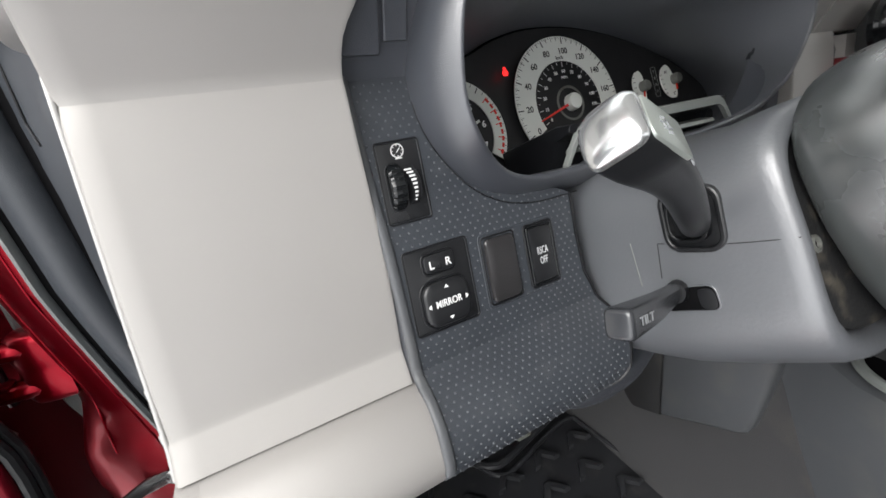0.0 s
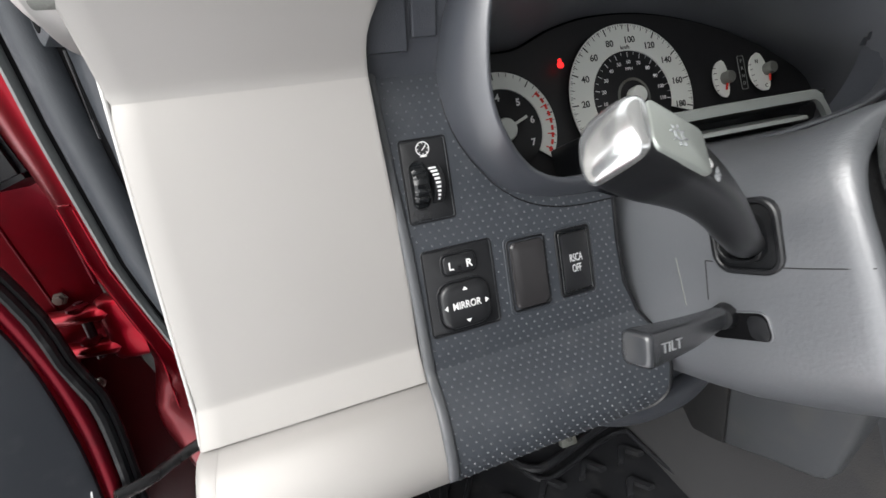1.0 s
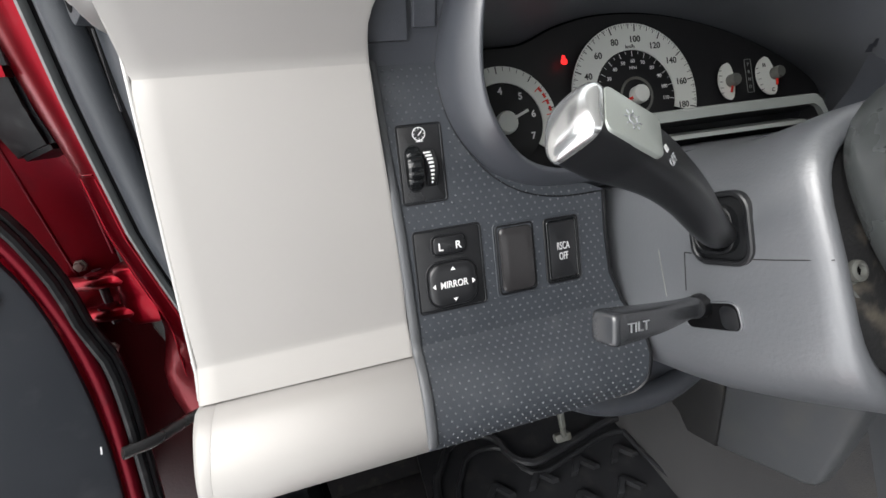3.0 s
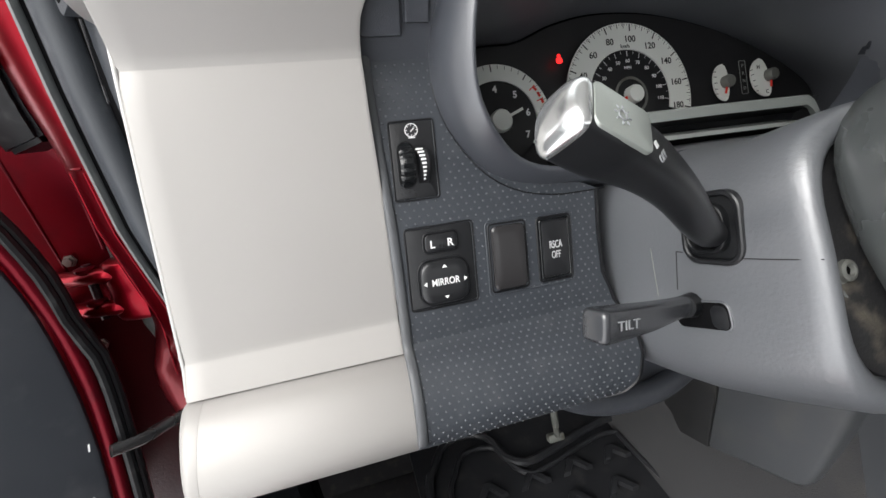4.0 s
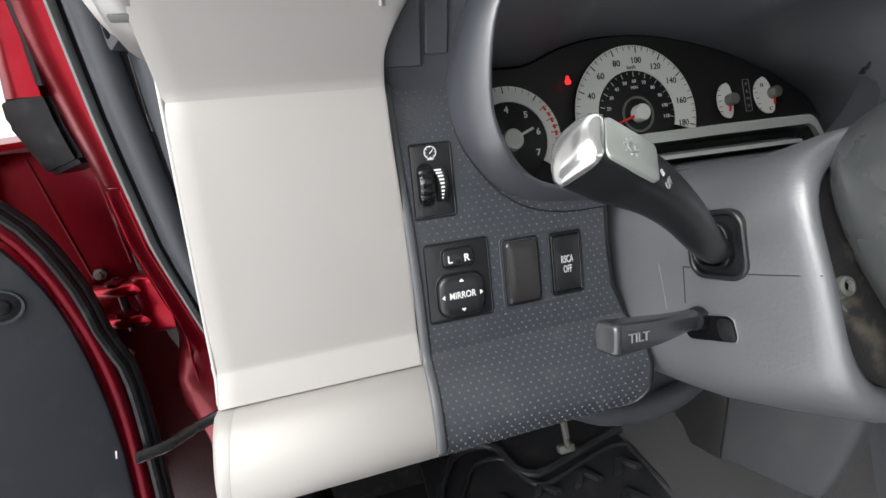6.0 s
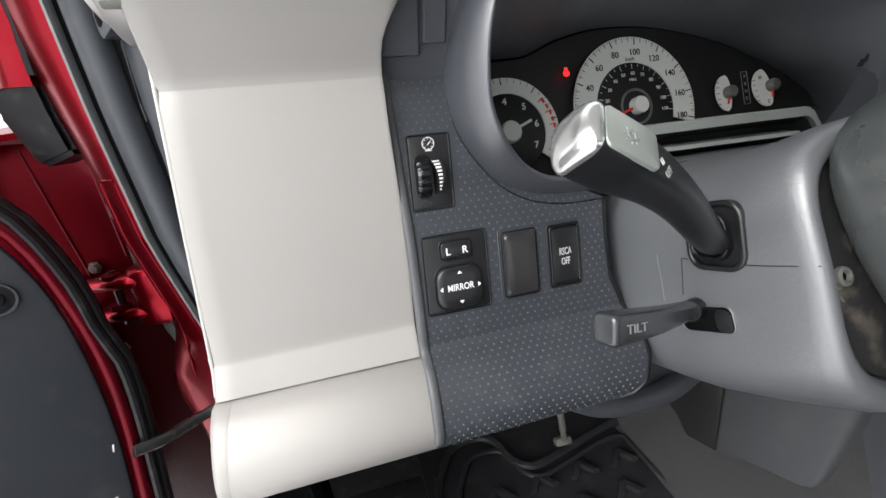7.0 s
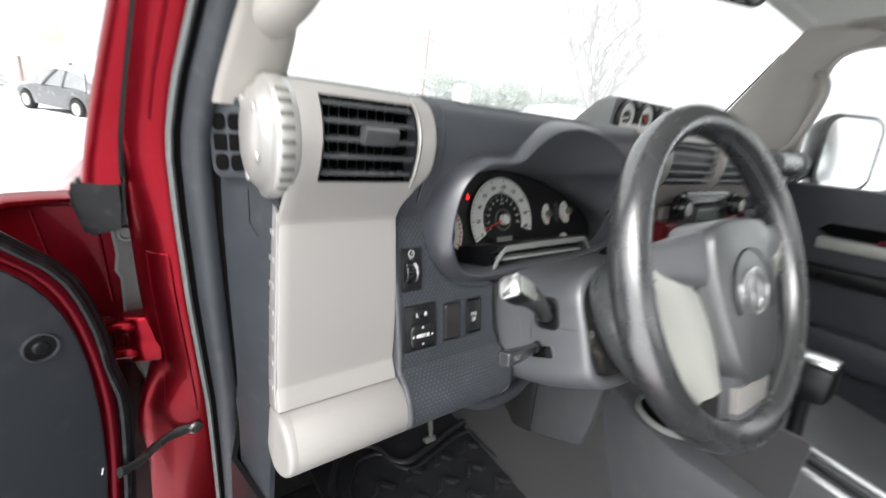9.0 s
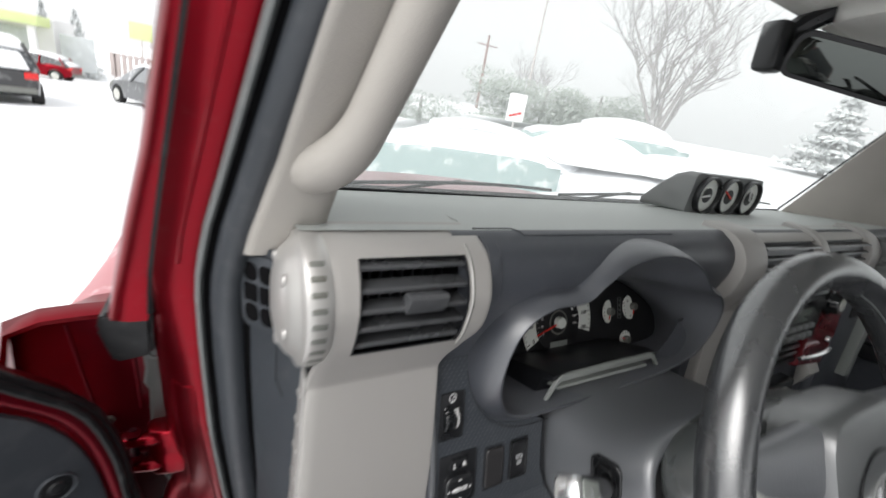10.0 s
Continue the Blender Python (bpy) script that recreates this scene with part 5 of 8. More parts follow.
for off, z in ((0.0, -0.003), (0.0, 0.001), (-0.0012, 0.0022), (-0.0030, 0.0022), (-0.0042, 0.001), (-0.0042, -0.003)):
    rings.append([em @ Vector(((0.0300 + off) * math.cos(a), (0.0255 + off) * math.sin(a), z)) for a in np.linspace(0, 2 * math.pi, 48, endpoint=False)])
rings.append(rings[0])
loft(bm, rings, True, False)
rings = []
for off, z in ((0.0, -0.002), (0.0, 0.0012), (-0.001, 0.002), (-0.0028, 0.002), (-0.0036, 0.0012), (-0.0036, -0.002)):
    rings.append([em @ Vector(((0.0110 + off) * math.cos(a), (0.0225 + off) * math.sin(a), z)) for a in np.linspace(0, 2 * math.pi, 40, endpoint=False)])
rings.append(rings[0])
loft(bm, rings, True, False)
part("badge", bm, CHROME, wheel, "plain chrome oval badge")
bm = bmesh.new()
tube(bm, [wm @ Vector((-0.008 + 0.043 * math.cos(a), -0.018 + 0.043 * math.sin(a), 0.0300)) for a in np.linspace(-0.6, math.pi + 0.5, 40)], 0.0012, 6)
part("badge_seam", bm, BLACK, wheel, "dark round seam about the badge")
# back of the hub and the collar towards the column
bm = bmesh.new()
half = [(0.046, 0.041), (0.084, 0.036), (0.115, 0.026), (0.133, 0.012), (0.1395, -0.005), (0.137, -0.030), (0.129, -0.055), (0.114, -0.085), (0.090, -0.112), (0.057, -0.130)]
outline = smooth_line([(0.0, 0.043)] + half + [(0.0, -0.137)] + [(-x, y) for x, y in half[::-1]], 72, True)
loft(bm, [[wm @ Vector((k * x, k * (y + 0.03) - 0.03, z)) for x, y in outline] for k, z in ((0.6, -0.083), (0.93, -0.0835), (0.982, -0.079), (1.0, -0.071), (1.0, -0.058), (0.99, -0.046), (0.96, -0.036), (0.88, -0.028), (0.70, -0.0235), (0.40, -0.021), (0.05, -0.020))])
part("hub_back", bm, HUB, wheel, "smooth grey hub back cover", 60)
sc = frame_from((0.1665, -0.1290, 1.1085), (1, 0, 0), (0, 0.42, 1))
bm = bmesh.new()
lathe(bm, [(0.0068, -0.001), (0.0068, 0.0006), (0.0050, 0.0012), (0.0048, 0.0012), (0.0046, 0.0034), (0.0034, 0.0040), (0.0026, 0.0038), (0.0024, 0.0018), (0.0, 0.0016)], sc, 20)
screw = part("screw", bm, STEEL, column, "grimy hub screw")
bm = bmesh.new()
lathe(bm, [(0.0024, 0.0016), (0.0022, 0.0022), (0.0, 0.0022)], sc, 6)
part("screw_socket", bm, SHADE_BLACK, screw)
bm = bmesh.new()
plate(bm, sc @ pose(0.002, -0.0085, -0.0005), 0.0095, 0.0075, 0.003, -0.001, 0.0012, 0.0006)
part("screw_tab", bm, GREY_RUBBER, column, "tan bracket tab under the screw")


# ---- below the dash: knee panels, mat, console ----
under = thing("under_dash_panel", "dark plastic panel under the steering column", "dash panel", (0.3, 0.1, 0.6))
bm = bmesh.new()
prism(bm, [(-0.020, 0.982), (0.055, 0.965), (0.150, 0.92), (0.16, 0.95), (0.06, 1.0)], -0.125, 0.152, 0.003)
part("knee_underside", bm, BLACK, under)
bm = bmesh.new()
rings = [[((0.175 + 0.15 * s) * (1 - t) + 0.402 * t, 0.0 + 0.12 * s**0.7, 0.985 - 0.30 * s) for t in np.linspace(0, 1, 10)] for s in np.linspace(0, 0.30, 10)]
part("knee_bolster", sheet(rings, -0.012), DASH, under)
bm = bmesh.new()
tube(bm, smooth_line([(0.100, 0.022, 0.968), (0.120, 0.018, 0.950), (0.150, 0.018, 0.932), (0.190, 0.022, 0.919), (0.240, 0.030, 0.914), (0.30, 0.05, 0.916)], 24), 0.0115, 14)
part("knee_roll", bm, DASH, under, "rounded slate lower edge")
side_line = [(0.100, 1.02), (0.103, 0.719), (0.060, 0.732), (-0.002, 0.757), (-0.012, 0.764), (-0.018, 0.776), (-0.026, 0.82), (-0.038, 0.90), (-0.040, 1.02)]
bm = bmesh.new()
prism(bm, side_line[::-1], 0.402, 0.46, 0.006)
part("stack_side_panel", bm, UNDER, under, "smooth grey side panel of the stack", 50)
bm = bmesh.new()
prism(bm, [(0.104, 1.0), (0.104, 0.712), (0.150, 0.699), (0.160, 0.708), (0.168, 0.720), (0.184, 0.725), (0.188, 0.76), (0.19, 1.0)], 0.404, 0.455, 0.003)
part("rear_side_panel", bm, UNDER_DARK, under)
bm = sheet([[(0.400 + 0.030 * s + (0.012 * math.sin(6 * y) * (1 - s)), y, 0.555 + 0.24 * s) for y in np.linspace(-0.30, 0.42, 14)] for s in np.linspace(0, 1.7, 12)], 0.01)
part("tunnel_side", bm, TUNNEL, under, "grey carpeted tunnel side", 50)
bm = bmesh.new()
lathe(bm, [(0.009, 0.0), (0.009, 0.002), (0.006, 0.004), (0, 0.004)], frame_from((0.36, 0.02, 0.92), (1, 0, 0), (0, 0.35, 1)), 16)
part("panel_clip", bm, BLACK, under)

mat_ob = thing("floor_mat", "black moulded rubber floor mat with chevron ribs", "floor mat", (0.2, 0.15, 0.56))



def on_mat(u, v, h=0.0):
    """u across the car, v towards the firewall; the mat climbs the toe board."""
    climb = max(0.0, v - 0.18)
    return (0.02 + u * 1.0, -0.12 + v, 0.565 + 0.10 * climb**1.25 + h + 0.006 * math.sin(u * 30) * 0.1)


bm = sheet([[on_mat(u, v) for u in np.linspace(0, 0.42, 16)] for v in np.linspace(0, 0.50, 20)], 0.012)
base = part("mat_base", bm, MAT_RUBBER, mat_ob)
bm = bmesh.new()
edge = [(0.012, 0.02), (0.012, 0.36), (0.04, 0.44), (0.07, 0.475), (0.125, 0.475), (0.150, 0.45), (0.158, 0.415), (0.185, 0.390), (0.23, 0.395), (0.36, 0.425), (0.400, 0.42), (0.41, 0.38), (0.41, 0.02), (0.012, 0.02)]
ep = smooth_line(edge, 90)
tube(bm, [on_mat(u, v, 0.014) for u, v in ep], 0.0075, 8)
tube(bm, [on_mat(0.21 + (u - 0.21) * 0.84, 0.24 + (v - 0.24) * 0.86, 0.012) for u, v in ep], 0.0045, 8)
part("raised_border", bm, MAT_RUBBER, mat_ob)
for i in range(4):
    for j in range(6):
        u, v = 0.080 + 0.078 * i + 0.030 * (j % 2), 0.08 + 0.056 * j
        bm = bmesh.new()
        rings = []
        for k, h in ((1.0, 0.006), (0.94, 0.0140), (0.78, 0.0152)):
            rings.append([on_mat(u + k * du, v + k * dv, h) for du, dv in ((-0.028, -0.012), (-0.006, 0.016), (0.006, 0.016), (0.028, -0.012), (0.016, -0.012), (0.0, 0.006), (-0.016, -0.012))])
        loft(bm, rings)
        part("chevron", bm, MAT_RUBBER, mat_ob)
# a carpet toe board and footrest
bm = sheet([[(x, 0.372 + 0.045 * s, 0.545 + 0.42 * s**1.3) for x in np.linspace(-0.20, 0.46, 7)] for s in np.linspace(0, 1, 8)], -0.01)
solid("toe_board", bm, CARPET, "dark carpeted toe board", "floor", "structure")
pedal = thing("brake_pedal", "brake pedal with ribbed black rubber pad", "pedal", (0.268, 0.24, 0.58))
bm = bmesh.new()
plate(bm, frame_from((0.263, 0.262, 0.636), (1, 0, 0), (0, 0.5, 1)), 0.030, 0.014, 0.004, -0.008, 0.004, 0.003)
part("pad", bm, STEEL, pedal, "worn metal edge of the pedal")
bm = bmesh.new()
tube(bm, [(0.264, 0.262, 0.640), (0.262, 0.262, 0.66), (0.257, 0.28, 0.75), (0.257, 0.28, 0.90)], 0.006, 8)
part("pedal_arm", bm, STEEL, pedal, "bright worn pedal arm")

console = thing("center_console", "dark grey plastic center console with cupholder", "center console", (0.6, -0.3, 0.55))
bm = bmesh.new()
rings = []
for y, x0, zt in ((0.02, 0.435, 0.925), (-0.03, 0.425, 0.915), (-0.10, 0.392, 0.900), (-0.18, 0.385, 0.885), (-0.40, 0.42, 0.85), (-0.85, 0.44, 0.84)):
    rings.append([(x0 + 0.045, y, 0.54), (x0 + 0.012, y, 0.70), (x0, y, zt - 0.03), (x0 + 0.006, y, zt - 0.008), (x0 + 0.02, y, zt), (0.88 - (x0 - 0.40), y, zt), (0.90, y, zt - 0.03), (0.88, y, 0.54)])
loft(bm, rings)
part("console_body", bm, UNDER, console)
cup = frame_from((0.437, -0.132, 0.9005), (1, 0, 0), (0, 1, 0.14))
bm = bmesh.new()
rings = []
for r, h in ((0.050, 0.0), (0.050, 0.004), (0.047, 0.007), (0.043, 0.007), (0.041, 0.004), (0.040, -0.002)):
    rings.append([cup @ Vector((r * math.cos(a), r * math.sin(a), h)) for a in np.linspace(0, 2 * math.pi, 48, endpoint=False)])
rings.append(rings[0])
loft(bm, rings, True, False)
part("cup_ring", bm, GREYGREEN, console, "satin grey cupholder ring")
# flat black disc painted as the cup's shaded inside
bm = bmesh.new()
lathe(bm, [(0.0405, 0.0025), (0.0, 0.0028)], cup, 40)
part("cup_shade", bm, SHADE_BLACK, console)
for k in range(3):
    bm = bmesh.new()
    plate(bm, frame_from((0.545 + 0.035 * k, -0.36, 0.8585), (1, 0, 0), (0, 1, 0.16)), 0.014, 0.19, 0.006, 0.0, 0.006, 0.003)
    part("gate_strip", bm, CHROME if k != 1 else GLOSS, console, "bright gear gate strip")
shifter = thing("gear_lever", "black gear lever with chrome top", "gear lever", (0.565, -0.26, 0.87))
bm = bmesh.new()
tube(bm, [(0.585, -0.265, 0.86), (0.575, -0.262, 0.94), (0.565, -0.26, 0.985)], [0.012, 0.010, 0.012], 12)
part("shaft", bm, BLACK, shifter)
bm = bmesh.new()
box(bm, (0.540, -0.290, 0.975), (0.592, -0.235, 1.035), 0.012)
part("grip", bm, BLACK, shifter)
bm = bmesh.new()
box(bm, (0.543, -0.287, 1.034), (0.589, -0.238, 1.042), 0.004)
part("grip_top", bm, CHROME, shifter)


# ---- centre stack ----
stack = thing("center_stack", "warm silver center stack with vents and radio", "center stack", (0.66, 0.0, 0.95))
SX0, SX1 = 0.468, 0.950
bm = bmesh.new()
for x0, x1 in ((SX0 - 0.034, SX0 + 0.03), (0.69, 0.718), (SX1 - 0.03, SX1 + 0.02)):
    prism(bm, [(y, z + 0.007 * min(1.0, max(0.0, (z - 1.24) / 0.08))) for y, z in upper] + [(0.034, 1.214), (0.060, 1.25), (0.076, 1.29), (0.062, 1.33)], x0, x1, 0.004)
for x0, x1 in ((SX0 + 0.0299, 0.6901), (0.7179, SX1 - 0.0299)):
    prism(bm, low_f + [(0.034, 1.214), (0.05, 1.2615)], x0, x1)
    prism(bm, top_f + [(0.02, 1.3335), (0.05, 1.338)], x0, x1)
part("vent_barrel", bm, SILVER, stack)
bm = bmesh.new()
prism(bm, web + [(0.012, 1.0), (0.034, 1.214)], SX0 - 0.012, SX0 + 0.075, 0.002)
prism(bm, web + [(0.012, 1.0), (0.034, 1.214)], SX1 - 0.05, SX1, 0.002)
prism(bm, [(0.0125, 1.214), (0.011, 1.19), (0.03, 1.19), (0.034, 1.214)], SX0 + 0.1049, SX1 - 0.0499)
part("stack_frame", bm, SILVER, stack)
bm = bmesh.new()
box(bm, (SX0 + 0.03, 0.045, 1.255), (SX1 - 0.03, 0.05, 1.338))
box(bm, (SX0 + 0.05, 0.022, 0.95), (SX1 - 0.05, 0.03, 1.2))
part("stack_back", bm, SHADE_BLACK, stack)
for x0, x1 in ((SX0 + 0.031, 0.689), (0.719, SX1 - 0.031)):
    for z in np.linspace(1.268, 1.326, 5):
        bm = bmesh.new()
        prism(bm, [(-0.014, z - 0.0006), (-0.013, z + 0.0016), (0.004, z + 0.0036), (0.005, z + 0.002)], x0, x1, 0.0003)
        part("slat", bm, SATIN, stack)
radio = thing("car_radio", "black car radio with round knobs between dark red panels", "radio", (0.69, 0.0, 1.06))
bm = bmesh.new()
plate(bm, frame_from((0.699, 0.0, 1.196), (1, 0, 0), (0, 0.06, 1)), 0.206, 0.100, 0.010, -0.03, 0.014, 0.004)
part("radio_body", bm, RADIO, radio)
face_m = frame_from((0.699, -0.014, 1.196), (1, 0, 0), (0, 0.06, 1))
bm = bmesh.new()
plate(bm, face_m @ pose(0, 0.043, 0), 0.190, 0.005, 0.002, -0.002, 0.003, 0.0008)
part("top_strip", bm, GREYGREEN, radio, "pale strip along the top edge")
bm = bmesh.new()
plate(bm, face_m @ pose(-0.004, 0.026, 0), 0.130, 0.012, 0.002, -0.002, 0.0012, 0.0005)
part("disc_slot", bm, GLOSS, radio)
bm = bmesh.new()
plate(bm, face_m @ pose(0.008, 0.004, 0), 0.105, 0.024, 0.003, -0.002, 0.0022, 0.0006)
part("display", bm, SCREEN, radio, "dim grey display")
for row, (y, count, w) in enumerate(((-0.019, 6, 0.022), (-0.036, 6, 0.022))):
    for c in range(count):
        bm = bmesh.new()
        plate(bm, face_m @ pose(-0.064 + 0.0256 * c, y, 0), w, 0.009, 0.002, -0.002, 0.004, 0.001)
        part("button", bm, POD, radio)
for x in (0.572, 0.822):
    m = frame_from((x, -0.012, 1.217), (1, 0, 0), (0, 0.06, 1))
    bm = bmesh.new()
    lathe(bm, [(0.026, 0.0), (0.0255, 0.005), (0.0215, 0.008), (0.0205, 0.016), (0.0185, 0.0195), (0.0125, 0.0200)], m, 32)
    knob = part("knob", bm, GLOSS, radio, "black round knob")
    bm = bmesh.new()
    lathe(bm, [(0.0126, 0.0190), (0.0120, 0.0215), (0.0, 0.0222)], m, 28)
    part("knob_face", bm, PALE, knob, "pale silver knob face")
for outline, y0 in (([(0.540, 1.190), (0.640, 1.186), (0.640, 1.092), (0.548, 1.080)], -0.016), ([(0.776, 1.150), (0.812, 1.186), (0.905, 1.205), (0.918, 1.140), (0.905, 1.070), (0.776, 1.085)], -0.016)):
    bm = bmesh.new()
    loft(bm, [[(x, y, z) for x, z in outline] for y in (0.03, y0)])
    bmesh.ops.bevel(bm, geom=list(bm.edges), offset=0.005, segments=2, affect="EDGES")
    part("side_panel", bm, RED_TRIM, radio, "dark red metallic trim panel")
for x, z in ((0.585, 1.178), (0.892, 1.128)):
    bm = bmesh.new()
    lathe(bm, [(0.0065, 0.0), (0.006, 0.003), (0.0, 0.0036)], frame_from((x, -0.016, z), (1, 0, 0), (0, 0, 1)), 16)
    part("panel_bolt", bm, CHROME, radio, "small bright bolt")
for k in range(3):
    bm = bmesh.new()
    box(bm, (0.645, -0.012, 1.126 - 0.015 * k), (0.772, 0.02, 1.136 - 0.015 * k), 0.003)
    part("lower_bar", bm, SATIN, radio)
bm = bmesh.new()
tube(bm, smooth_line([(0.772, -0.018, 1.106), (0.80, -0.026, 1.110), (0.84, -0.030, 1.114), (0.878, -0.026, 1.116)], 14), 0.0042, 10)
part("lever", bm, CHROME, radio, "slim bright lever")
climate = thing("climate_controls", "three round climate control knobs below the radio", "climate controls", (0.66, 0.0, 0.98))
bm = bmesh.new()
box(bm, (0.575, -0.006, 0.965), (0.845, 0.04, 1.040), 0.006)
part("backplate", bm, RADIO, climate)
for x in (0.62, 0.71, 0.80):
    bm = bmesh.new()
    lathe(bm, [(0.028, 0.0), (0.027, 0.014), (0.023, 0.018), (0.0, 0.0185)], frame_from((x, -0.006, 1.002), (1, 0, 0), (0, 0, 1)), 28)
    part("knob", bm, SILVER, climate)

# ---- passenger side of the dash ----
bar = thing("passenger_grab_bar", "satin grey round grab bar with a ringed end", "grab bar", (1.0, -0.02, 1.3))
bm = bmesh.new()
tube(bm, [(x, -0.015, 1.312) for x in np.linspace(0.972, 1.125, 12)], 0.030, 24)
part("bar_tube", bm, HUB, bar)
for x in (1.127, 1.141, 1.155):
    bm = bmesh.new()
    lathe(bm, [(0.0335, 0.0), (0.0345, 0.003), (0.0345, 0.007), (0.0335, 0.010), (0.02, 0.011), (0.0, 0.011)], frame_from((x, -0.015, 1.312), (0, 1, 0), (0, 0, 1)), 28)
    part("end_ring", bm, GREY_RUBBER, bar)
bm = bmesh.new()
box(bm, (0.975, 0.0, 0.86), (1.24, 0.03, 1.20), 0.012)
glove = thing("glove_box", "dark slate glove box in the passenger dash", "glove box", (1.07, 0.0, 0.86))
part("lid", bm, DASH, glove)
bm = bmesh.new()
plate(bm, frame_from((1.07, -0.001, 1.165), (1, 0, 0), (0, 0, 1)), 0.09, 0.026, 0.006, -0.002, 0.003, 0.0015)
part("latch", bm, BLACK, glove, "black pull latch")
bm = bmesh.new()
box(bm, (1.095, -0.02, 1.0), (1.125, 0.02, 1.29), 0.006)
solid("dash_end_post", bm, GREYGREEN, "grey plastic post under the grab bar", "dash trim")

# ---- gauge pod on the dash top ----
pod = thing("gauge_pod", "dark grey three-gauge pod on the dash top", "gauge pod", (0.695, 0.19, 1.343))
pm = frame_from((0.695, 0.163, 1.3775), (1, -0.04, 0), (0, -0.10, 1))   # faces straight back into the cabin
bm = bmesh.new()
PW, PH = 0.229, 0.078
rings = []
for w, h, dy, z in ((PW, PH, 0, 0.004), (PW * 1.02, PH, 0, -0.016), (PW * 1.08, PH * 0.88, -0.0045, -0.034), (PW * 1.20, PH * 0.55, -0.017, -0.052), (PW * 1.32, PH * 0.20, -0.031, -0.066)):
    rings.append([pm @ Vector((x, y + dy, z)) for x, y in rrect(w, h, 0.010)])
loft(bm, rings[::-1])
part("pod_body", bm, POD, pod)
for k in (-1, 0, 1):
    g = pm @ pose(0.0710 * k, 0.001, 0.004) @ Matrix.Diagonal((1.56, 1.48, 1.6, 1))
    bm = bmesh.new()
    rings = []
    for r, h in ((0.0208, -0.004), (0.0216, 0.005), (0.0212, 0.0075), (0.0200, 0.0075), (0.0193, 0.005), (0.0188, 0.0015)):
        rings.append([g @ Vector((r * math.cos(a), r * 1.12 * math.sin(a), h)) for a in np.linspace(0, 2 * math.pi, 36, endpoint=False)])
    loft(bm, rings, True, False)
    gauge = part("gauge", bm, SATIN, pod)
    bm = bmesh.new()
    lathe(bm, [(0.0187, 0.001), (0.0187, 0.0025), (0.0, 0.003)], g, 32, 1.12)
    part("gauge_dial", bm, DIAL, gauge)
    bm = bmesh.new()
    lathe(bm, [(0.0085, 0.0032), (0.0085, 0.0038), (0.0, 0.0042)], g, 28, 1.12)
    part("gauge_center", bm, DIAL_BLACK, gauge)
    bm = bmesh.new()
    box(bm, (-0.0010, -0.003, 0.0045), (0.0010, 0.014, 0.0058), m=g @ pose(0, 0, 0, 0, 0, 60 - 40 * k))
    part("pointer", bm, NEEDLE if k == 0 else WHITE, gauge)


# ---- door opening: dash end, seal, red jamb ----
ZS = [0.62, 0.75, 0.90, 0.95, 1.02, 1.117, 1.213, 1.28, 1.33, 1.39, 1.49, 1.57, 1.65]
LIPX = [-0.165, -0.168, -0.175, -0.178, -0.185, -0.194, -0.1995, -0.2015, -0.195, -0.181, -0.160, -0.143, -0.127]
LIPY = [0.260, 0.233, 0.190, 0.174, 0.147, 0.115, 0.103, 0.097, 0.075, 0.042, -0.030, -0.088, -0.145]
GAPX = [-0.252, -0.250, -0.245, -0.238, -0.230, -0.236, -0.2385, -0.2345, -0.2265, -0.2155, -0.196, -0.180, -0.164]
OUTX = [-0.272, -0.272, -0.272, -0.272, -0.272, -0.272, -0.275, -0.262, -0.250, -0.2335, -0.210, -0.192, -0.174]


def lip(z):
    return np.interp(z, ZS, LIPX), np.interp(z, ZS, LIPY)


zz = np.linspace(0.62, 1.65, 44)

dash_end = thing("end_trim_panel", "slate plastic dash end panel with demister grille", "dash trim", (-0.15, 0.06, 0.92))
rings = []
for z in np.linspace(0.78, 1.316, 24):
    x, y = lip(z)
    y = min(y, 0.16)
    rings.append([(-0.132 + LEAN * (z - 1.12), 0.020, z), (-0.140 + 0.6 * LEAN * (z - 1.12), 0.036, z), (-0.155, 0.5 * (y - 0.015) + 0.028, z), (x + 0.036, y - 0.012, z), (x + 0.030, y - 0.004, z)])
part("end_skin", sheet(rings, -0.006), SIDE, dash_end, "", 50)
bm = bmesh.new()
loft(bm, [[(-0.128, 0.022, z), (-0.150, 0.05, z), (-0.170, 0.085, z), (-0.165, 0.14, z), (-0.10, 0.14, z)] for z in (1.3165, 1.324)])
part("end_top", bm, SIDE, dash_end)
GM = frame_from((-0.1545, 0.0585, 1.2860), (0.037, -0.062, 0.004), (0.0, 0.0, 1))
if (GM.to_3x3() @ Vector((0, 0, 1))).x > 0:
    GM = GM @ pose(0, 0, 0, 0, 180, 0)
grille = thing("demister_grille", "black six-hole demister grille on the dash end", "air vent", (-0.155, 0.06, 1.25))
bm = bmesh.new()
plate(bm, GM, 0.046, 0.062, 0.010, -0.004, 0.0052, 0.001)
part("grille_plate", bm, SIDE, grille)
# flat black plates stand in for six shaded openings
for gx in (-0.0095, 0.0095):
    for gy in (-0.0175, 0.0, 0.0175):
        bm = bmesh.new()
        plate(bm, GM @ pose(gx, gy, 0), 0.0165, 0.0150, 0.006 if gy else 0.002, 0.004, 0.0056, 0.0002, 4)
        part("hole_shade", bm, SHADE_BLACK, grille, "black plate for a shaded opening")
bm = bmesh.new()
tube(bm, [(-0.1475, 0.040, 1.247), (-0.1470, 0.040, 1.215), (-0.1430, 0.030, 1.205)], 0.0006, 6)
part("panel_seam", bm, BLACK, dash_end)
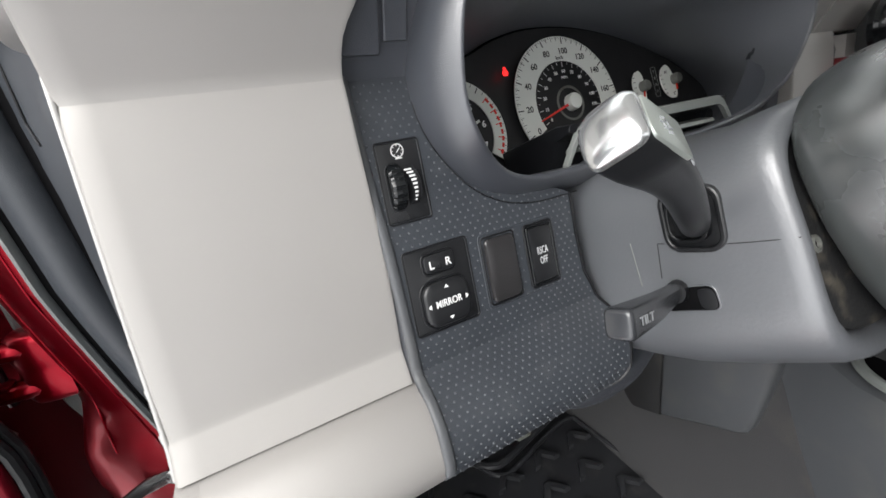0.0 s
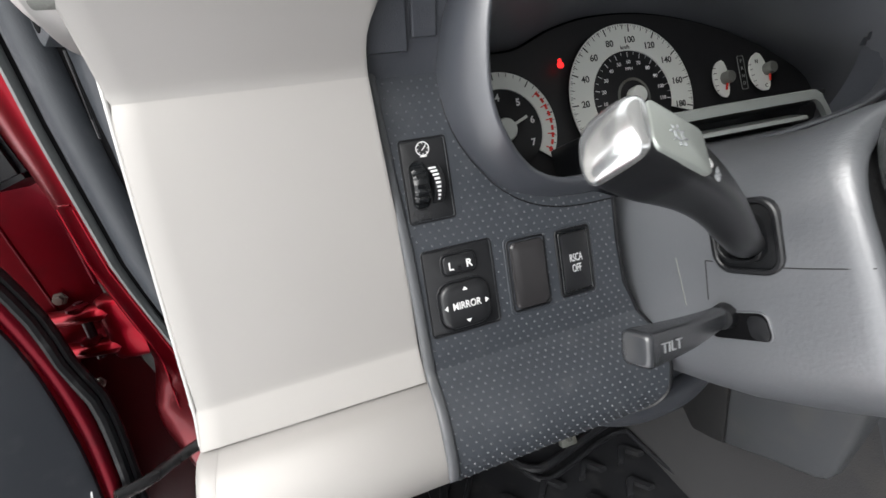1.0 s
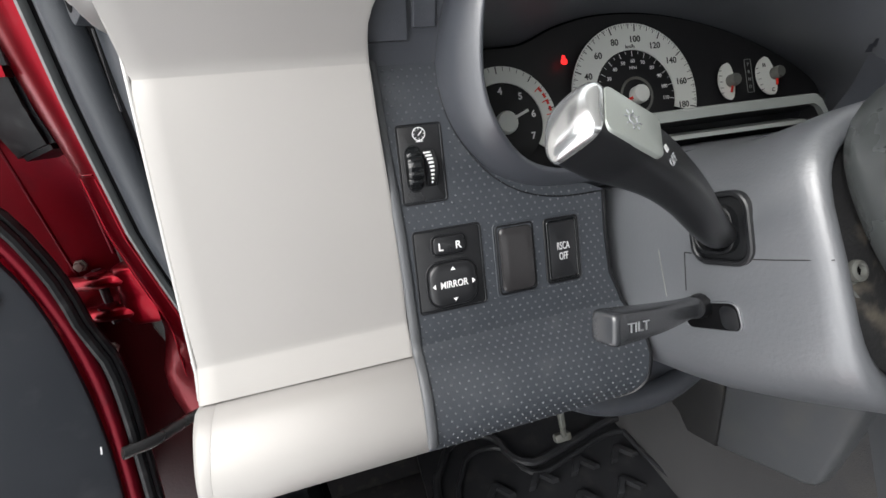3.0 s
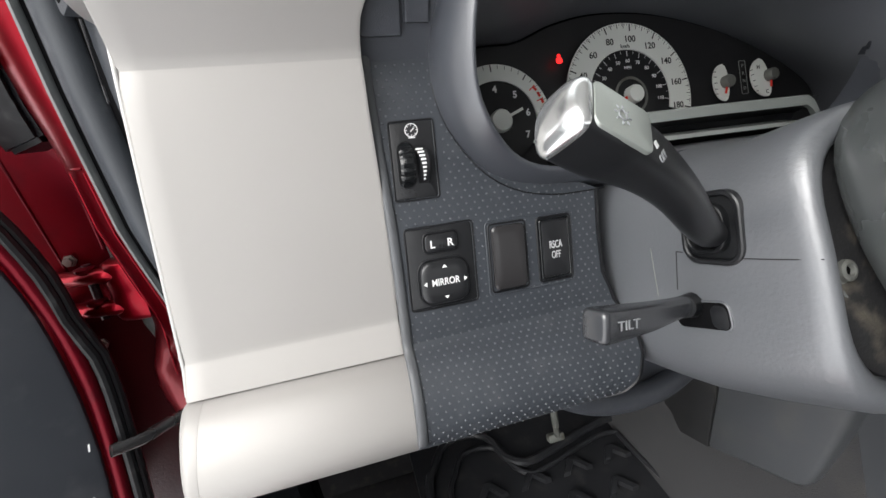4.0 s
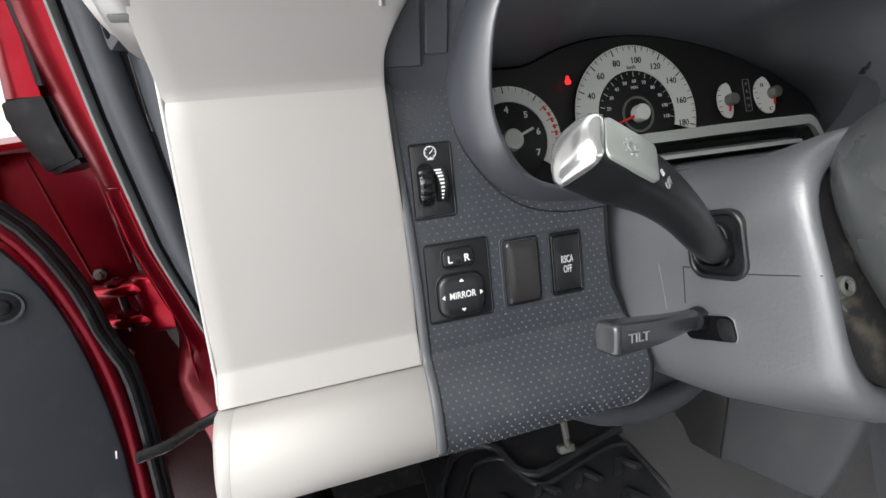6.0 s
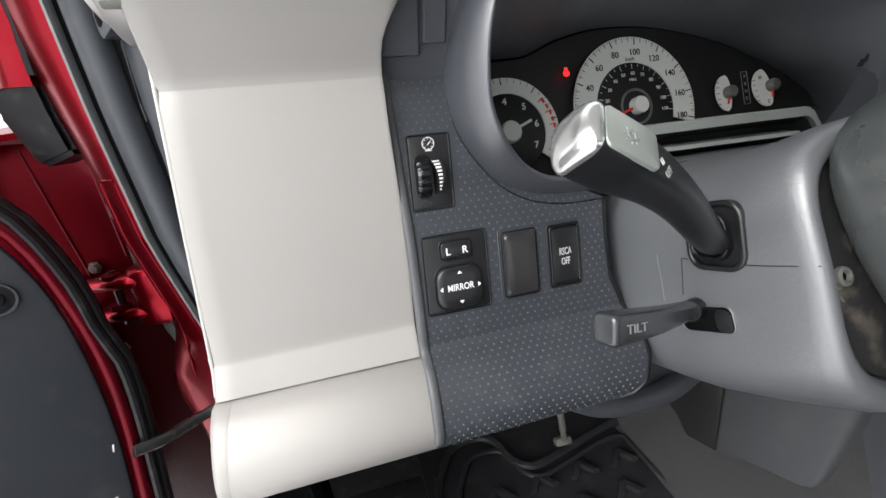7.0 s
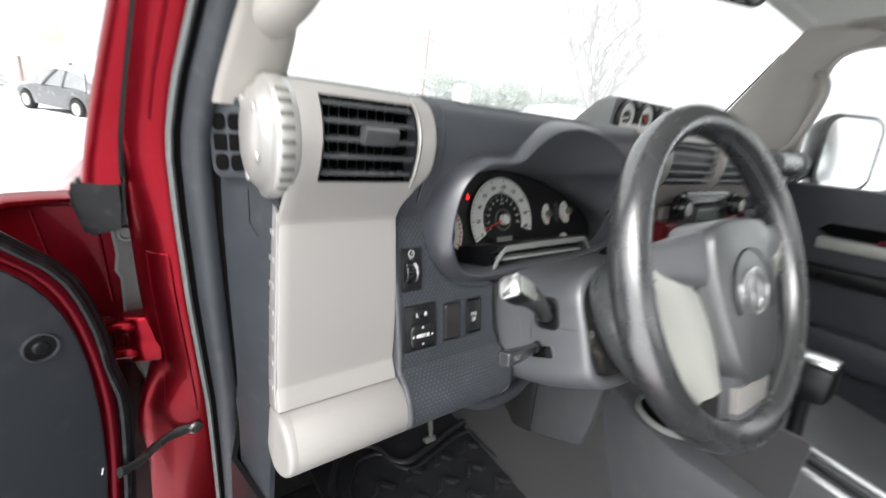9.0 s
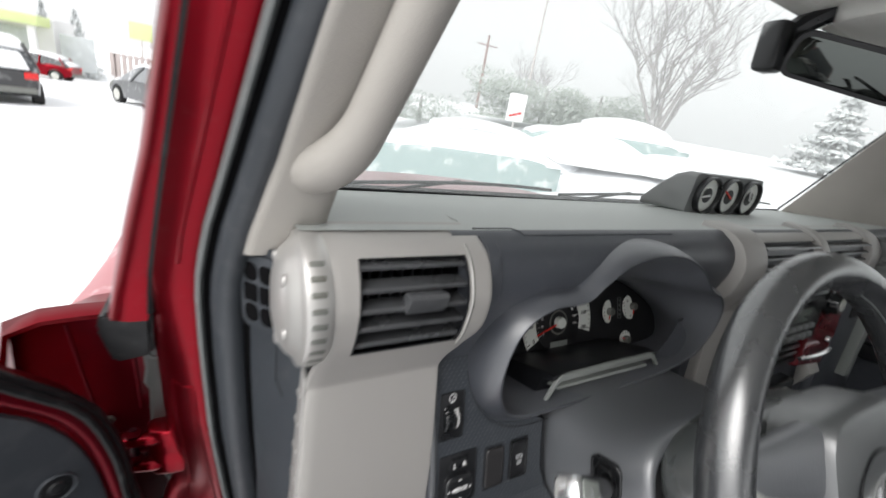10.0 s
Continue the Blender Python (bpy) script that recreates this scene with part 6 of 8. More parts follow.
# kick panel below
rings = [[(-0.150, 0.02, z), (-0.165, 0.5 * (0.02 + lip(z)[1]), z), (lip(z)[0] + 0.034, lip(z)[1] - 0.006, z)] for z in np.linspace(0.55, 0.91, 8)]
bm = sheet(rings, -0.006)
solid("kick_panel", bm, BLACK, "black kick panel beside the footwell", "trim panel")

seal = thing("door_seal", "grey rubber door seal round the opening", "door seal", (-0.19, 0.12, 0.62))
bm = bmesh.new()
rings = []
for z in zz:
    x, y = lip(z)
    # a broad soft tube with a flat back
    rings.append([(x + dx, y + dy, z) for dx, dy in ((0.008, 0.004), (0.009, -0.008), (0.014, -0.016), (0.022, -0.020), (0.030, -0.017), (0.035, -0.009), (0.034, 0.002), (0.022, 0.010))])
loft(bm, rings)
part("seal_tube", bm, SIDE, seal, "wide slate rubber bulb", 60)
bm = bmesh.new()
rings = []
for z in zz:
    x, y = lip(z)
    rings.append([(x + dx, y + dy, z) for dx, dy in ((-0.003, 0.006), (-0.002, -0.004), (0.0005, -0.006), (0.003, -0.003), (0.004, 0.006))])
loft(bm, rings)
part("seal_lip", bm, GREY_RUBBER, seal, "thin pale grey lip")
bm = bmesh.new()
loft(bm, [[(lip(z)[0] + dx, lip(z)[1] + dy, z) for dx, dy in ((0.002, 0.008), (0.003, -0.001), (0.010, -0.001), (0.012, 0.008))] for z in zz])
part("seal_gap", bm, SHADE_BLACK, seal)
bm = bmesh.new()
loft(bm, [[(lip(z)[0] + dx, lip(z)[1] + dy, z) for dx, dy in ((0.030, 0.006), (0.032, -0.0125), (0.040, -0.0170), (0.043, 0.004))] for z in zz if z < 1.31])
part("seal_groove", bm, SHADE_BLACK, seal)

shell = thing("car_body", "deep red car body at the open driver's door", "car body", (-0.24, 0.2, 0.62), kind="structure")
rings = []
for z in zz:
    x, y = lip(z)
    g = np.interp(z, ZS, GAPX)
    w = 0.012 * math.exp(-((z - 0.93) / 0.06) ** 2)
    k = min(1.0, max(0.0, (1.26 - z) / 0.08)) * min(1.0, max(0.0, (z - 0.955) / 0.05))   # between hinge and window the outer half folds forward
    rings.append([(x + 0.006, y + 0.010, z), (x - 0.004, y + 0.008, z), (x - 0.008, y + 0.009, z), (0.5 * (x + g), y + 0.0105 + 0.006 * k, z), (g + 0.006, y + 0.019 + 0.020 * k, z), (g - w * 0.5, y + 0.024 + 0.026 * k, z), (g - w, y + 0.032 + 0.026 * k, z), (g - w + 0.003, y + 0.07 + 0.02 * k, z), (g + 0.02, y + 0.10 + 0.02 * k, z)])
part("door_jamb", sheet(rings, -0.004), RED, shell, "", 50)
def on_jamb(u, z, lift=0.0):
    """A place on the jamb's face, u from the seal (0) to the hinge gap (1)."""
    x, y = lip(z)
    g = np.interp(z, ZS, GAPX)
    k = min(1.0, max(0.0, (1.26 - z) / 0.08)) * min(1.0, max(0.0, (z - 0.955) / 0.05))
    return (x - 0.008 + u * (g + 0.006 - x + 0.008), np.interp(u, [0, 0.45, 1], [y + 0.009, y + 0.0105 + 0.006 * k, y + 0.019 + 0.020 * k]) - lift, z)


# stamped edges of the jamb: an inset below, one long crease up the pillar
for u, z0, z1, r in ((0.10, 0.93, 1.165, 0.0010), (0.80, 0.95, 1.165, 0.0010), (0.42, 1.30, 1.64, 0.0016)):
    bm = bmesh.new()
    tube(bm, [on_jamb(u, z) for z in np.linspace(z0, z1, 20)], r, 8)
    part("stamped_edge", bm, RED, shell)
bm = bmesh.new()
tube(bm, [on_jamb(u, 1.168) for u in np.linspace(0.10, 0.80, 8)], 0.0010, 8)
part("stamped_edge", bm, RED, shell)
rings = []
for z in np.linspace(1.238, 1.65, 20):
    x, y = lip(z)
    g, o = np.interp(z, ZS, GAPX), np.interp(z, ZS, OUTX)
    rings.append([(g - 0.002, y + 0.045, z), (g - 0.003, y + 0.026, z), (0.5 * (g + o), y + 0.027, z), (o + 0.004, y + 0.033, z), (o, y + 0.042, z), (o + 0.004, y + 0.09, z), (o + 0.02, y + 0.16, z)])
part("windscreen_pillar", sheet(rings, -0.004), RED, shell, "", 50)
bm = bmesh.new()
tube(bm, [(np.interp(z, ZS, GAPX) - 0.0012, lip(z)[1] + 0.0275, z) for z in np.linspace(1.245, 1.65, 24)], 0.0030, 8)
part("pillar_gasket", bm, RUBBER, shell)
# fender with its rolled top
bm = bmesh.new()
sec = smooth_line([(-0.262, 1.200), (-0.270, 1.211), (-0.300, 1.212), (-0.345, 1.207), (-0.362, 1.185), (-0.366, 1.05), (-0.366, 0.75)], 22)
rings = [[(x + 0.004, 0.209, z - 0.006) for x, z in sec]]
round_sec = smooth_line([(-0.222, 1.272), (-0.258, 1.261), (-0.295, 1.234), (-0.324, 1.190), (-0.342, 1.135), (-0.352, 1.03), (-0.352, 0.75)], 22)
for y in np.linspace(0.222, 1.20, 22):
    k = min(1.0, max(0.0, (y - 0.36) / 0.22))
    k = 3 * k * k - 2 * k**3
    rings.append([((1 - k) * x + k * x2, y, (1 - k) * (z - 0.42 * (y - 0.222)) + k * z2 - 0.17 * max(0.0, y - 0.45)) for (x, z), (x2, z2) in zip(sec, round_sec)])
part("fender", sheet(rings[:6], 0.006), RED, shell, "", 60)
part("front_fender", sheet(rings[5:], 0.006), FROSTRED, shell, "red fender under a thin cover of snow", 60)
bm = bmesh.new()
box(bm, (-0.360, 0.222, 1.030), (-0.205, 0.232, 1.202), 0.002)
box(bm, (-0.360, 0.222, 1.022), (-0.205, 0.300, 1.0301), 0.002)
for a, b, r in (((-0.318, 0.2222, 1.196), (-0.296, 0.2222, 1.050), 0.0014), ((-0.268, 0.2222, 1.196), (-0.262, 0.2222, 1.085), 0.0018)):
    tube(bm, [Vector(a).lerp(Vector(b), t) for t in np.linspace(0, 1, 8)], r, 8)
part("hinge_pillar", bm, RED_INNER, shell, "hinge pillar in the gap, red darkened for shade")
# the panel's maroon holds the shade deep in the gap
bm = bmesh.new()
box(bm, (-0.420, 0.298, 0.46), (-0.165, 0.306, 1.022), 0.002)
part("inner_fender", bm, SHADED_MAROON, shell, "dark red panel behind the hinges, shade in its paint")
# hood and cowl in front of the windscreen
rings = [[(x, y, 1.262 - 0.045 * ((x - 0.54) / 0.8) ** 2 - 0.05 * (y - 0.4) - 0.06 * max(0.0, (abs(x - 0.54) - 0.52) / 0.25) ** 2 + (0.012 if abs(x - 0.54) < 0.5 else 0)) for x in np.linspace(-0.24, 1.32, 25)] for y in np.linspace(0.42, 1.40, 12)]
part("hood", sheet(rings, -0.006), RED, shell, "red hood", 60)
bm = bmesh.new()
box(bm, (-0.20, 0.262, 1.270), (1.28, 0.43, 1.300), 0.008)
part("cowl", bm, BLACK, shell, "black cowl grille")

bm = bmesh.new()
loft(bm, [[(-0.240, 0.150, 1.190), (-0.272, 0.160, 1.180), (-0.272, 0.21, 1.180), (-0.240, 0.20, 1.190)], [(-0.238, 0.135, 1.215), (-0.281, 0.148, 1.222), (-0.279, 0.21, 1.222), (-0.238, 0.19, 1.215)],
          [(-0.2375, 0.128, 1.248), (-0.276, 0.142, 1.240), (-0.276, 0.20, 1.240), (-0.2375, 0.18, 1.248)]])
bmesh.ops.bevel(bm, geom=list(bm.edges), offset=0.004, segments=2, affect="EDGES")
solid("corner_gasket", bm, RUBBER, "black rubber corner block at the pillar foot", "rubber seal")
strip = thing("hinge_cover_strip", "grimy grey steel strip beside the hinge", "metal strip", (-0.25, 0.19, 0.7))
bm = bmesh.new()
rings = [[(-0.226 + (x + 0.236) * w + 0.012 * (1 - w), y + dy, z) for x, dy in ((-0.264, 0.010), (-0.261, 0.007), (-0.240, 0.007), (-0.2365, 0.010))] for z, y, w in ((0.925, 0.200, 0.05), (0.96, 0.204, 0.5), (1.00, 0.206, 0.85), (1.05, 0.203, 1.0), (1.12, 0.194, 0.95), (1.13, 0.1925, 1.06), (1.15, 0.188, 0.98), (1.195, 0.178, 1.05))]
part("strip", sheet(rings, 0.003), GRIMESTRIP, strip)
bm = bmesh.new()
lathe(bm, [(0.0075, 0.0), (0.0075, 0.003), (0.005, 0.0032), (0.0045, 0.001), (0, 0.001)], frame_from((-0.2420, 0.184, 1.176), (1, 0, 0), (0, 0.1, 1)), 20)
part("bolt", bm, GREY_RUBBER, strip)
hinge = thing("steel_hinge", "red painted door hinge with two arms", "hinge", (-0.265, 0.22, 1.0))
for z in (1.066, 1.033):
    bm = bmesh.new()
    tube(bm, smooth_line([(-0.238, 0.192, z), (-0.252, 0.188, z + 0.002), (-0.272, 0.194, z), (-0.312, 0.214, z - 0.003)], 12), [0.0100, 0.0105, 0.0105] + [0.0092] * 9, 12, 0.75)
    part("arm", bm, RED, hinge)
    bm = bmesh.new()
    lathe(bm, [(0.0085, 0.0), (0.0085, 0.0025), (0.0060, 0.0035), (0.0, 0.0038)], pose(-0.268, 0.192, z + 0.0072), 16)
    part("pin_head", bm, RED_INNER, hinge)
bm = bmesh.new()
outline = ((-0.222, 0.176), (-0.236, 0.177), (-0.249, 0.181), (-0.256, 0.190), (-0.256, 0.204), (-0.248, 0.216), (-0.222, 0.220))
loft(bm, [[Vector((-0.238 + kx * (x + 0.238), 0.198 + kx * (y - 0.198), z)) for x, y in outline] for z, kx in ((1.0205, 0.80), (1.0225, 0.93), (1.027, 1.0), (1.041, 1.0), (1.046, 0.94), (1.052, 0.94), (1.057, 1.0), (1.072, 1.0), (1.077, 0.93), (1.079, 0.80))])
part("knuckle", bm, RED, hinge, "", 50)
# pin in the shade maroon, for the dark gap between the arms
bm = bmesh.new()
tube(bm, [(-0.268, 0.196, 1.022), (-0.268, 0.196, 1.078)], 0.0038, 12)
part("pin", bm, SHADED_MAROON, hinge)
for x, y, z in ((-0.2915, 0.212, 1.078), (-0.293, 0.214, 0.985)):
    bolt = thing("body_bolt", "small grimy steel bolt", "bolt", (x, y, z), group="bolts by the hinge")
    bm = bmesh.new()
    lathe(bm, [(0.0062, 0.0), (0.0062, 0.002), (0.0042, 0.0022), (0.0042, 0.006), (0.0, 0.0064)], frame_from((x, y + 0.008, z), (1, 0, 0), (0, 0, 1)), 6)
    part("bolt_head", bm, STEEL, bolt)

check = thing("door_check_strap", "black steel door check strap", "door check", (-0.2, 0.2, 0.9))
bm = bmesh.new()
tube(bm, smooth_line([(-0.194, 0.200, 0.900), (-0.218, 0.195, 0.901), (-0.240, 0.176, 0.903), (-0.253, 0.154, 0.908), (-0.272, 0.136, 0.915)], 14), [0.0050, 0.0054, 0.0058, 0.0052] + [0.0046] * 10, 10, 1.4)
part("strap", bm, WORN, check)
bm = bmesh.new()
lathe(bm, [(0.009, 0.0), (0.009, 0.008), (0.006, 0.011), (0.0, 0.012)], frame_from((-0.194, 0.2035, 0.900), (1, 0.2, 0), (0, 0, 1)), 12)
part("pivot_bolt", bm, WORN, check)


# ---- the open driver's door ----
door = thing("driver_door", "open red driver's door with slate inner trim", "car door", (-0.27, 0.2, 0.55))
DU, DN = Vector((-math.sin(radians(65)), -math.cos(radians(65)), 0)), Vector((math.cos(radians(65)), -math.sin(radians(65)), 0))
A0 = Vector((-0.251, 0.155, 0))


def on_door(a, z, d=0.0):
    return A0 + float(a) * DU + float(d) * DN + Vector((0, 0, z))


def slab(outline, d0, d1, bev=0.003):
    p = np.array(outline, float)
    t = np.roll(p, -1, 0) - np.roll(p, 1, 0)
    n = np.stack([t[:, 1], -t[:, 0]], 1)
    n /= np.linalg.norm(n, axis=1, keepdims=True)
    if np.sum(p[:, 0] * np.roll(p[:, 1], -1) - np.roll(p[:, 0], -1) * p[:, 1]) < 0:
        n = -n
    rings = []
    for inset, d in ((0, d0), (0, d1 - bev), (0.3 * bev, d1 - 0.3 * bev), (bev, d1)):
        rings.append([on_door(a, z, d) for a, z in p - inset * n])
    return loft(bmesh.new(), rings)


EDGE = smooth_line([(0.045, 0.58), (0.026, 0.80), (0.012, 0.981), (0.023, 1.093), (0.045, 1.154), (0.082, 1.193), (0.114, 1.229)], 40)
TRIM = smooth_line([(0.068, 0.60), (0.046, 0.80), (0.033, 0.942), (0.036, 1.055), (0.053, 1.124), (0.084, 1.168), (0.125, 1.195), (0.146, 1.215), (0.153, 1.250)], 36)
part("door_shell", slab([tuple(p) for p in EDGE] + [(0.125, 1.262), (1.02, 1.272), (1.04, 0.62), (0.90, 0.55), (0.05, 0.54)], -0.042, -0.0015, 0.006), RED, door)
part("inner_trim", slab([tuple(p) for p in TRIM] + [(0.160, 1.262), (0.99, 1.268), (1.0, 0.66), (0.88, 0.59), (0.07, 0.58)], -0.010, 0.004, 0.005), DOORCARD, door, "slate plastic inner trim with pale scuffs")
bm = bmesh.new()
tube(bm, [on_door(a + 0.0105, z - 0.003, -0.0035) for a, z in EDGE], 0.0070, 12, up=DN)
part("rolled_lip", bm, RED_INNER, door, "red rolled lip beside the trim")
SEALP = smooth_line([(0.046, 0.58), (0.026, 0.80), (0.013, 0.981), (0.0215, 1.040), (0.027, 1.090), (0.046, 1.150), (0.082, 1.190), (0.114, 1.229), (0.134, 1.290), (0.150, 1.353), (0.170, 1.453), (0.200, 1.560), (0.25, 1.62), (0.35, 1.645), (0.95, 1.65)], 90)
bm = bmesh.new()
for da, d, r in ((-0.0060, -0.004, 0.0050), (-0.0005, -0.0005, 0.0050), (0.0050, -0.004, 0.0046)):
    tube(bm, [on_door(a + da, z, d) for a, z in SEALP], r, 10, up=DN)
part("door_edge_seal", bm, RUBBER, door, "black rubber edge seal")
FRM = smooth_line([(0.114, 1.229), (0.134, 1.290), (0.150, 1.353), (0.170, 1.453), (0.200, 1.560), (0.25, 1.62), (0.35, 1.645), (0.98, 1.65)], 60)
bm = bmesh.new()
rings = [[on_door(a + da, z - 0.012 * (da > 0.012) * (k > 34), d) for da, d in ((0.0, -0.035), (0.0, -0.012), (0.022, -0.010), (0.044, -0.014), (0.046, -0.035))] for k, (a, z) in enumerate(FRM)]
loft(bm, rings)
part("window_frame", bm, RED, door)
part("mirror_corner", slab([(0.150, 1.255), (0.166, 1.33), (0.184, 1.43), (0.215, 1.43), (0.40, 1.262)], -0.014, 0.0, 0.004), SATIN, door, "dark corner trim behind the door mirror")
bm = bmesh.new()
loft(bm, [[on_door(a, z, d) for a, z in ((0.19, 1.26), (0.98, 1.265), (0.98, 1.64), (0.30, 1.635), (0.20, 1.5))] for d in (-0.030, -0.027)])
pane = part("window_pane", bm, CLEAR, door, "clear door glass")
pane.visible_shadow = False
# round tweeter cover
tm = Matrix.Translation(on_door(0.0695, 1.0885, 0.004)) @ frame_from((0, 0, 0), -DU, (0, 0, 1))
if (tm.to_3x3() @ Vector((0, 0, 1))).dot(DN) < 0:
    tm = tm @ pose(0, 0, 0, 0, 180, 0)
bm = bmesh.new()
rings = []
for r, h in ((0.0140, -0.002), (0.0140, 0.0015), (0.0134, 0.0028), (0.0122, 0.0028), (0.0112, 0.0)):
    rings.append([tm @ Vector((r * math.cos(a), r * math.sin(a), h)) for a in np.linspace(0, 2 * math.pi, 40, endpoint=False)])
loft(bm, rings, True, False)
tw = part("tweeter_ring", bm, SIDE, door, "slate tweeter ring")
bm = bmesh.new()
lathe(bm, [(0.0118, 0.0004), (0.0065, 0.0010), (0.0050, 0.0026), (0.0, 0.0034)], tm, 32)
part("tweeter_cone", bm, BLACK, tw)
for a, z, l, w, r in ((0.052, 0.873, 0.004, 0.0022, 20), (0.060, 0.862, 0.0035, 0.002, -30), (0.078, 0.870, 0.003, 0.002, 0), (0.040, 0.925, 0.008, 0.0014, 78)):
    bm = bmesh.new()
    q = Matrix.Translation(on_door(a, z, 0.0042)) @ tm.to_3x3().to_4x4() @ pose(0, 0, 0, 0, 0, r)
    plate(bm, q, l, w, w / 2.5, -0.0003, 0.0003, 0.0001, 2)
    part("scuff", bm, WHITE, door, "pale scuff of dried salt")


# ---- pillar trims, windscreen, roof ----
XC = 0.540


def pillar_trim(name, label):
    """Broad flat trim beside the seal; the grab handle swells out of it low down."""
    ob = thing(name, label, "pillar trim", (-0.15, 0.06, 1.3))
    rings = []
    for z in np.linspace(1.3185, 1.66, 30):
        x, y = lip(z)
        glass_y = 0.238 - 0.75 * (z - 1.34)
        s = np.interp(z, [1.40, 1.48], [0.0265, 0.0215])   # covers the seal's inner edge
        w = np.interp(z, [1.3185, 1.345, 1.372, 1.395, 1.43, 1.66], [0.090, 0.083, 0.080, 0.076, 0.074, 0.076])
        dip = 0.007 * np.interp(z, [1.385, 1.41, 1.58, 1.61], [0, 1, 1, 0])   # the hollow behind the handle
        rings.append([(x + dx, y + dy, z) for dx, dy in ((s - 0.004, 0.002), (s, -0.018), (s + 0.003, -0.0225), (s + 0.008, -0.0235), (0.5 * (s + w), -0.0235 + 0.5 * dip), (w - 0.012, -0.0225 + dip), (w - 0.004, -0.0185 + dip), (w - 0.0005, -0.011 + dip), (w, 0.0))] + [(x + 0.062, 0.5 * (y + glass_y), z), (x + 0.052, glass_y, z)])
    part("trim_skin", sheet(rings, 0.004), PILLAR, ob, "", 60)
    path = []
    for z, dx, dy in ((1.3930, 0.0520, 0.012), (1.3930, 0.0530, -0.006), (1.3960, 0.0560, -0.022), (1.4030, 0.0610, -0.033), (1.418, 0.0650, -0.038), (1.44, 0.0655, -0.038), (1.48, 0.0640, -0.037), (1.54, 0.060, -0.037), (1.585, 0.058, -0.032), (1.61, 0.052, -0.014)):
        x, y = lip(z)
        path.append((x + dx, y + dy, z))
    bm = bmesh.new()
    tube(bm, smooth_line(path, 40), np.interp(np.linspace(0, 1, 40), [0, 0.08, 0.16, 0.30, 0.8, 1], [0.0225, 0.0200, 0.0175, 0.0140, 0.0135, 0.016]), 20)
    part("grab_handle", bm, PILLAR, ob, "smooth beige grab handle")


pillar_trim("pillar_trim", "beige pillar trim with moulded grab handle, driver's side")

# the passenger side: a broad trim up to the window's edge, and a looped handle
WINE = [(0.018, 1.25), (0.020, 1.40), (0.012, 1.50), (0.002, 1.565), (-0.028, 1.603), (-0.11, 1.617)]
ptrim = thing("pillar_trim", "broad beige pillar trim with a looped grab handle, passenger side", "pillar trim", (2 * XC + 0.15, 0.06, 1.3))
rings = []
for z in np.linspace(1.300, 1.628, 22):
    x, y = lip(z)
    gx, gy = 2 * XC - (x + 0.117), 0.238 - 0.75 * (z - 1.34)
    wy = np.interp(z, [q[1] for q in WINE], [q[0] for q in WINE])
    wxr = 1.252 - 0.10 * (z - 1.25)
    rings.append([(gx, gy, z), (gx + 0.25 * (wxr - gx) - 0.012, gy + 0.22 * (wy - gy) - 0.012, z), (gx + 0.62 * (wxr - gx) - 0.014, gy + 0.60 * (wy - gy) - 0.012, z), (wxr - 0.006, wy + 0.012, z), (wxr, wy, z), (wxr + 0.02, wy + 0.004, z)])
part("trim_skin", sheet(rings, 0.004), PILLAR, ptrim, "", 60)
bm = bmesh.new()
tube(bm, smooth_line([(1.236, 0.040, 1.345), (1.212, 0.016, 1.362), (1.200, 0.000, 1.395), (1.196, -0.016, 1.45), (1.198, -0.022, 1.50), (1.210, -0.010, 1.532), (1.228, 0.012, 1.545)], 28), 0.0105, 12)
part("grab_handle", bm, PILLAR, ptrim, "smooth beige grab handle")
bm = bmesh.new()
rings = [[(1.222, y, 1.600), (1.212, y, 1.612), (1.206, y, 1.640), (1.214, y, 1.676), (1.250, y, 1.680), (1.262, y, 1.62), (1.240, y, 1.600)] for y in np.linspace(0.03, -1.60, 12)]
loft(bm, rings)
solid("roof_rail_trim", bm, PILLAR, "beige trim above the passenger window", "trim", "structure")

wind = thing("windscreen", "clear upright windscreen with wipers outside", "windscreen", (XC, 0.25, 1.33), kind="structure")
bm = bmesh.new()
loft(bm, [[(x, y + o, z) for x, y, z in ((-0.13, 0.262, 1.325), (2 * XC + 0.13, 0.262, 1.325), (2 * XC + 0.06, 0.022, 1.645), (-0.06, 0.022, 1.645))] for o in (0.0, 0.005)])
pane = part("pane", bm, VEILED, wind, "windscreen glass with a pale veil for haze")
pane.visible_shadow = False
bm = bmesh.new()
loop = [(-0.065, 0.246, 1.342), (0.2, 0.250, 1.340), (XC, 0.252, 1.339), (0.9, 0.250, 1.340), (1.135, 0.246, 1.342), (1.148, 0.238, 1.352), (1.135, 0.160, 1.455), (1.115, 0.065, 1.580)]
tube(bm, smooth_line(loop, 90), 0.0024, 8)
part("gasket", bm, RUBBER, wind, "black windscreen gasket")
for x0, x1 in ((-0.04, 0.34), (0.36, 0.76), (0.78, 1.16)):
    wiper = thing("wiper", "black wiper resting at the windscreen foot", "wiper", (x0, 0.29, 1.33), group="windscreen wipers")
    bm = bmesh.new()
    tube(bm, [(x0 + (x1 - x0) * t, 0.270 - 0.012 * math.sin(math.pi * t), 1.346 + 0.012 * math.sin(math.pi * t * 0.8)) for t in np.linspace(0, 1, 10)], 0.0024, 6, 1.2)
    part("blade", bm, BLACK, wiper)
    bm = bmesh.new()
    tube(bm, [(x0 - 0.02, 0.30, 1.315), (x0 + 0.08, 0.285, 1.338), (0.5 * (x0 + x1), 0.272, 1.358)], 0.0026, 6)
    part("wiper_arm", bm, BLACK, wiper)

